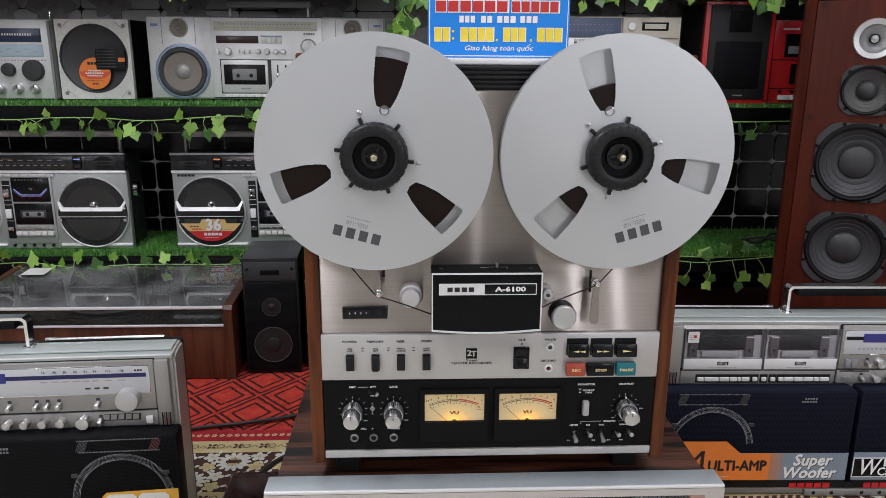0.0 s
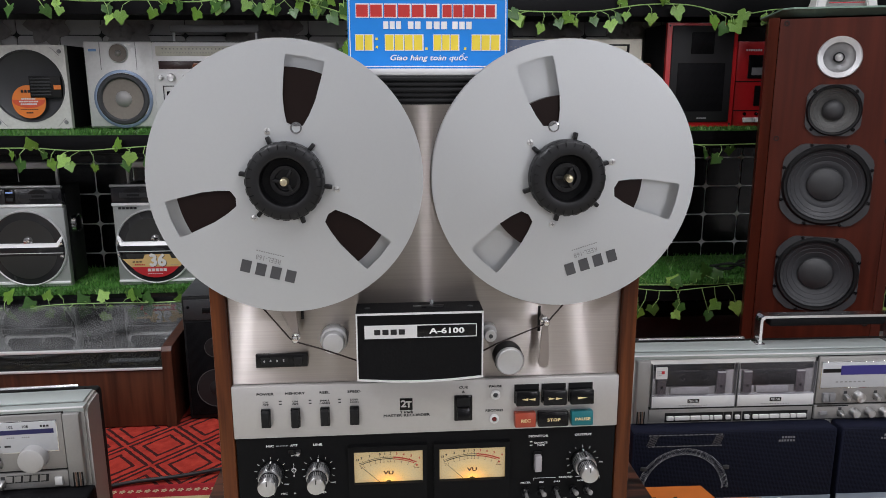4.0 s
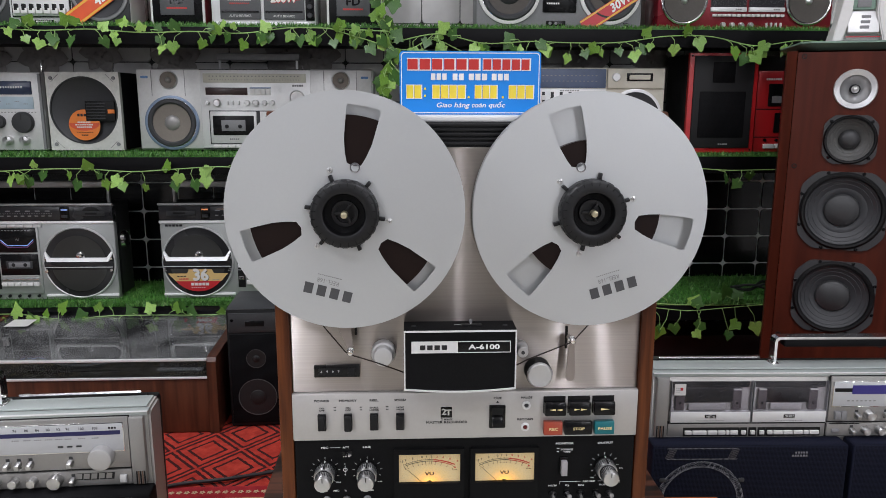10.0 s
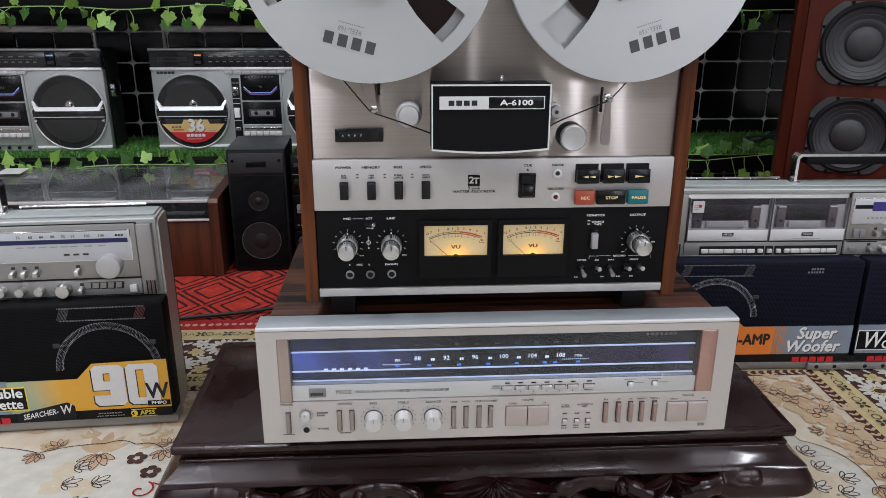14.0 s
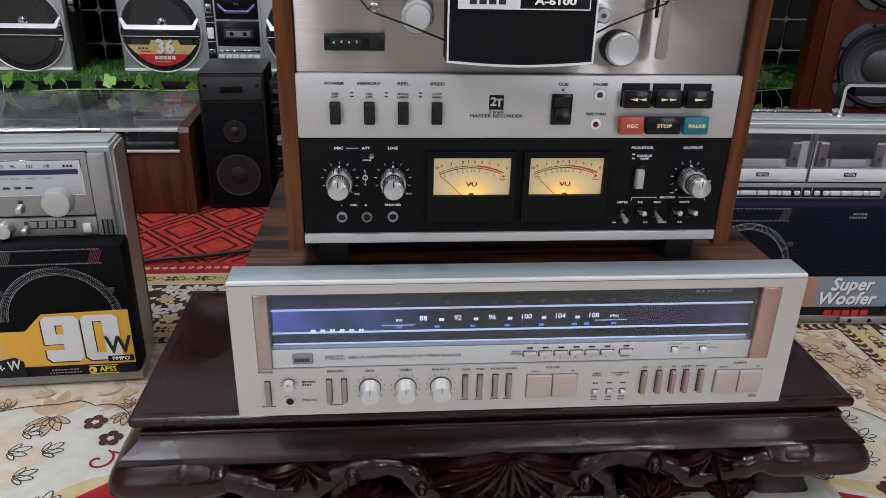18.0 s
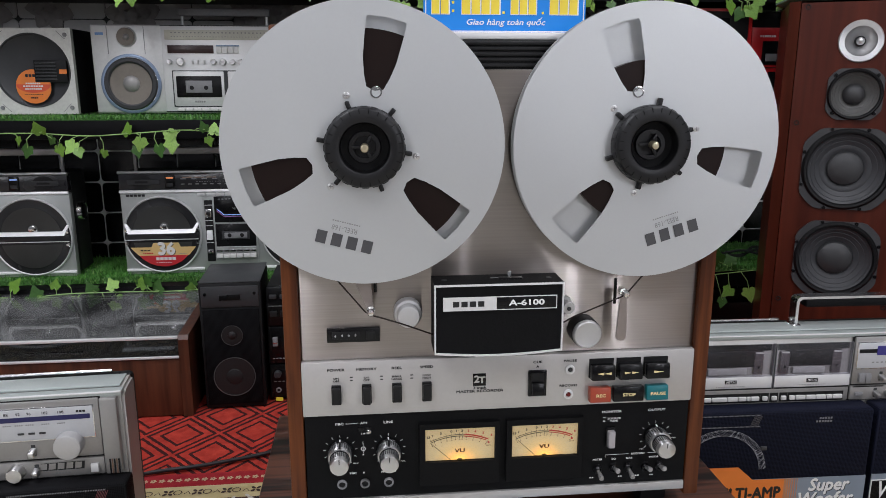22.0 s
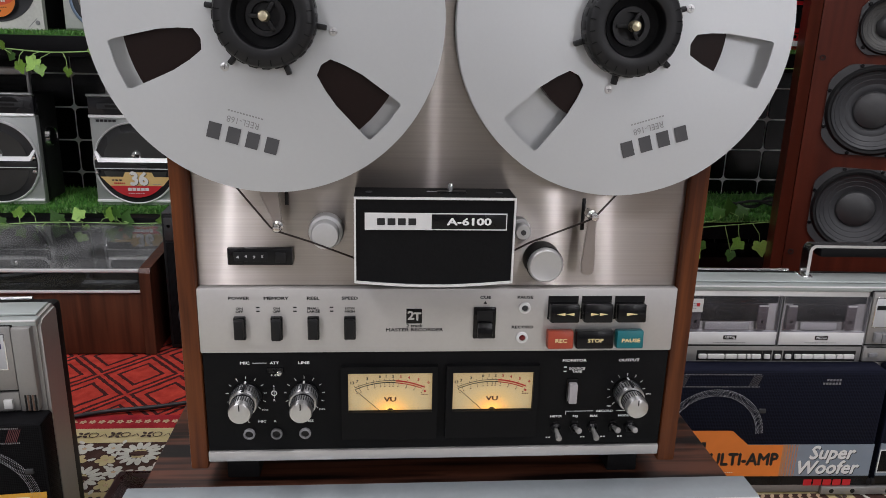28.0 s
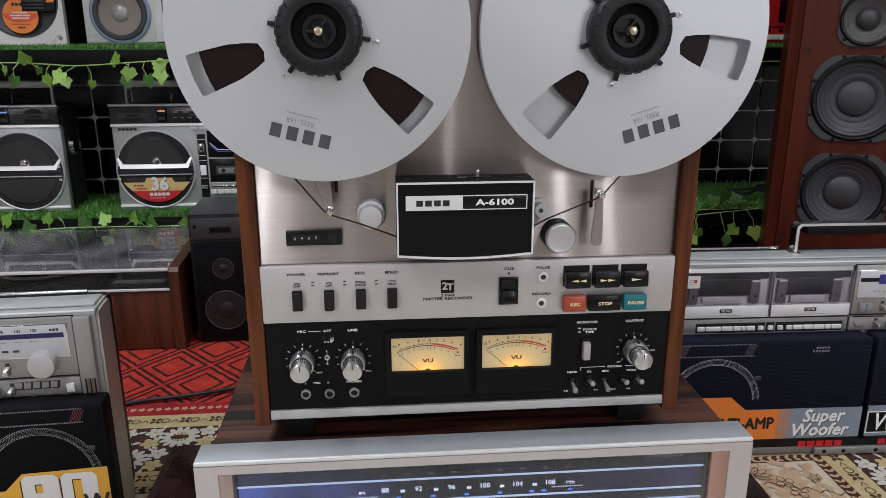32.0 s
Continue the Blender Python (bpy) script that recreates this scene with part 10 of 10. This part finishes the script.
BLADES, nt_, b_ = mat_new("plastic_grass_blades")
ge = nt_.nodes.new("ShaderNodeNewGeometry")
nt_.links.new(ramp(nt_, ge.outputs["Random Per Island"], [(0.0, (0.02, 0.08, 0.012)), (0.45, (0.05, 0.17, 0.025)), (0.8, (0.1, 0.28, 0.05)), (1.0, (0.2, 0.34, 0.1))]), b_.inputs["Base Color"])
b_.inputs["Roughness"].default_value = 0.5
grass_mat(SHELF_TOPS[0], -1.9, 0.3, SHELF_FRONT + 0.042, 2.59, 24000, 1, "green plastic grass mat on the lower shelf")
grass_mat(SHELF_TOPS[0], 0.31, 2.0, SHELF_FRONT - 0.004, 2.59, 19000, 4, "green plastic grass mat on the lower shelf")
grass_mat(SHELF_TOPS[1], -1.9, 2.0, SHELF_FRONT - 0.004, 2.44, 20000, 2, "green plastic grass mat on the middle shelf")
grass_mat(SHELF_TOPS[2], -1.9, 2.0, SHELF_FRONT - 0.004, 2.44, 20000, 3, "green plastic grass mat on the top shelf")


# ---- plastic ivy ----
def ivy_leaf_mesh(mat, seed):
    r = random.Random(seed)
    out = [(0.0, -0.1), (0.14, -0.26), (0.32, -0.27), (0.42, -0.12), (0.43, 0.02), (0.58, 0.14), (0.5, 0.3), (0.36, 0.4), (0.27, 0.52), (0.16, 0.74), (0.0, 0.93)]
    out += [(-x, z) for x, z in out[-2:0:-1]]
    bm = bmesh.new()
    n = len(out)
    vein = [bm.verts.new((0, 0.1 - 0.1 * z + 0.02 * z * z, z)) for z in (-0.02, 0.32, 0.62)]
    rim = [bm.verts.new((x * (1 + r.uniform(-0.1, 0.1)), 0.1 - 0.1 * z - 0.1 * abs(x) * r.uniform(0.3, 1.6) + 0.08 * max(0, z) ** 2, z * (1 + r.uniform(-0.08, 0.08)))) for x, z in out]
    near = [0 if z < 0.1 else 1 if z < 0.45 else 2 for x, z in out]
    for k in range(n):
        a, b = near[k], near[(k + 1) % n]
        bm.faces.new((vein[a], rim[k], rim[(k + 1) % n]))
        if a != b:
            bm.faces.new((vein[a], rim[(k + 1) % n], vein[b]))
    me = mesh_from(bm, "leaf", mat, 60)
    return me


IVY = [ivy_leaf_mesh(m, k * 7 + i) for i, m in enumerate((LEAF, LEAF_PALE, LEAF_DARK, LEAF, LEAF_DARK)) for k in range(2)]


def garland(label, pts, n, seed, size, drop, back=0.3):
    r = random.Random(seed)
    th = thing("ivy_garland", label, "plastic ivy", (0, 0, 0), 0, "ivy garlands")
    path = smooth_path(pts, 10)
    bm = bmesh.new()
    add_tube(bm, path, 0.0016, 6)
    for k in range(n):
        i = int((k + r.random()) / n * (len(path) - 1))
        p = path[i]
        d = r.uniform(drop[0], drop[1])
        q = p + Vector((r.uniform(-0.03, 0.03), r.uniform(-0.02, 0.004), -d))
        m = (p + q) / 2 + Vector((r.uniform(-0.012, 0.012), -0.008, 0.004))
        add_tube(bm, [p, m, q], 0.0011, 4)
        s = size * r.uniform(0.7, 1.25)
        o = new("leaf", r.choice(IVY))
        o.parent = th
        o.location = q
        flip = 180 if d > 0 else 0
        o.rotation_euler = (radians(r.uniform(-28, 28)), radians(flip + r.uniform(-45, 45)), radians(r.uniform(-40, 40)))
        o.scale = (s, s, s)
    part("vine", bm, STEM, th)


def wavy(x0, x1, y, z, amp, seed, step=0.13):
    r = random.Random(seed)
    n = int((x1 - x0) / step)
    return [(x0 + (x1 - x0) * k / n, y + r.uniform(-0.012, 0.004), z + r.uniform(-amp, amp)) for k in range(n + 1)]


YI = SHELF_FRONT - 0.02
garland("green plastic ivy along the top shelf edge", wavy(-1.55, -0.02, YI, 1.054, 0.012, 21), 68, 31, 0.029, (-0.024, 0.036))
garland("green plastic ivy along the top shelf edge", wavy(-0.02, 1.3, YI, 1.03, 0.014, 22), 42, 32, 0.031, (-0.016, 0.042))
garland("green plastic ivy hanging down the wall", [(-0.03, 2.3, 1.5), (-0.02, 2.22, 1.25), (-0.05, 2.21, 1.1), (-0.02, 2.2, 1.0), (-0.05, 2.2, 0.9), (-0.04, 2.21, 0.84)], 36, 33, 0.036, (-0.03, 0.05))
garland("green plastic ivy hanging down the wall", [(-0.2, YI, 1.06), (-0.1, YI - 0.01, 1.03), (0.02, YI - 0.01, 1.0), (0.1, YI, 1.03), (0.22, YI, 0.985), (0.35, YI, 1.0)], 14, 34, 0.031, (-0.02, 0.04))
garland("green plastic ivy along the middle shelf edge", wavy(-1.55, -0.25, YI, 0.664, 0.01, 23), 40, 35, 0.032, (-0.012, 0.042))
garland("green plastic ivy along the middle shelf edge", wavy(0.72, 1.9, YI, 0.652, 0.012, 24), 18, 36, 0.034, (0.0, 0.045))
garland("green plastic ivy along the lower shelf edge", wavy(-1.55, -0.2, YI, 0.22, 0.014, 25), 46, 37, 0.036, (-0.035, 0.03))
garland("green plastic ivy along the lower shelf edge", wavy(0.5, 1.95, YI, 0.228, 0.01, 26), 30, 38, 0.036, (0.045, 0.078))
garland("dark green plastic ivy lying on the lower shelf edge", wavy(0.5, 1.95, YI + 0.01, 0.238, 0.008, 27), 26, 39, 0.04, (-0.03, 0.004))

# a tangle of thin black cable on the lower shelf
th = thing("cable_tangle", "small tangle of thin black cable on the grass", "cable", (1.2, 2.34, 0.246), 0)
r = random.Random(9)
for k in range(3):
    tb("strand", th, CABLE, smooth_path([(-0.11 + 0.045 * i, r.uniform(-0.045, 0.045), 0.006 + r.uniform(0, 0.026)) for i in range(7)], 5), 0.0045, 6)


# ---- wall tiles ----
def rounded_tile(w, h, r, t, mat, name):
    bm = bmesh.new()
    pts = []
    for cx_, cz_, s in ((w / 2 - r, h / 2 - r, 0), (-w / 2 + r, h / 2 - r, 90), (-w / 2 + r, -h / 2 + r, 180), (w / 2 - r, -h / 2 + r, 270)):
        for k in range(4):
            a = radians(s + 30 * k)
            pts.append((cx_ + r * math.cos(a), cz_ + r * math.sin(a)))
    a = [bm.verts.new((x * 0.985, -t, z * 0.985)) for x, z in pts]
    b = [bm.verts.new((x, -t * 0.6, z)) for x, z in pts]
    c = [bm.verts.new((x, 0, z)) for x, z in pts]
    bm.faces.new(a)
    for k in range(len(pts)):
        j = (k + 1) % len(pts)
        bm.faces.new((a[k], b[k], b[j], a[j]))
        bm.faces.new((b[k], c[k], c[j], b[j]))
    return mesh_from(bm, name, mat, 40)


ORG[back_wall] = Vector((0, 0, 0))
TILE_X, TILE_Z = 1.2213, 0.3324
black = rounded_tile(0.116, 0.0943, 0.0125, 0.005, TILE_BLACK, "tile")
for i in range(-26, 8):
    for j in range(-3, 4):
        x, z = TILE_X + i * 0.1205, TILE_Z + j * 0.0988
        if z < 0.02:
            continue
        put("tile", black, back_wall, (x, WALL_Y - 0.0004, z))
bx("grout_bed", back_wall, surf("dark_grout", (0.035, 0.034, 0.033), 0.8, 0, 0.2, 60, 5, bump=0.15), -1.75, 2.2, WALL_Y - 0.0022, WALL_Y - 0.0001, 0.79, 1.62, 0, "dark grout between the grey tiles")
grey = rounded_tile(0.1256, 0.1256, 0.012, 0.005, TILE_GREY, "tile")
for i in range(-4, 24):
    for j in range(-2, 4):
        x, z = -1.143 + i * 0.128, 0.9165 + j * 0.128 + 0.0635 - 0.064
        if z > 0.75:
            put("tile", grey, back_wall, (x, WALL_Y - 0.0004, z))
# raised flowers on the grey tiles
fbm = bmesh.new()
fr = random.Random(3)
for ring, (r0, r1, n) in enumerate(((0.008, 0.062, 7), (0.004, 0.042, 6), (0.0, 0.02, 5))):
    for k in range(n):
        a = 2 * math.pi * k / n + ring * 0.4
        rows = []
        for t in range(5):
            u = t / 4
            rad = r0 + (r1 - r0) * u
            w = (r1 - r0) * 0.42 * math.sin(math.pi * min(1, 0.15 + 0.8 * u))
            row = []
            for s in (-1, 0, 1):
                row.append(fbm.verts.new((rad * math.cos(a) - s * w * math.sin(a), -0.006 - 0.004 * ring - 0.006 * u * (1 - abs(s)) - fr.uniform(0, 0.002), rad * math.sin(a) + s * w * math.cos(a))))
            rows.append(row)
        for p, q in zip(rows, rows[1:]):
            for s in (0, 1):
                fbm.faces.new((p[s], p[s + 1], q[s + 1], q[s]))
flower = mesh_from(fbm, "flower_relief", TILE_FLOWER, 50)
for k, x in enumerate((-1.34, -1.17, -0.98, -0.74, -0.38, -0.28, 0.06, 0.2, 0.42, 0.62, 0.85)):
    o = put("flower_relief", flower, back_wall, (x, WALL_Y - 0.004, 0.99 + 0.012 * (k % 3)))
    o.rotation_euler = (0, k * 1.1, 0)
    o.scale = (1.15 + 0.2 * (k % 2),) * 3
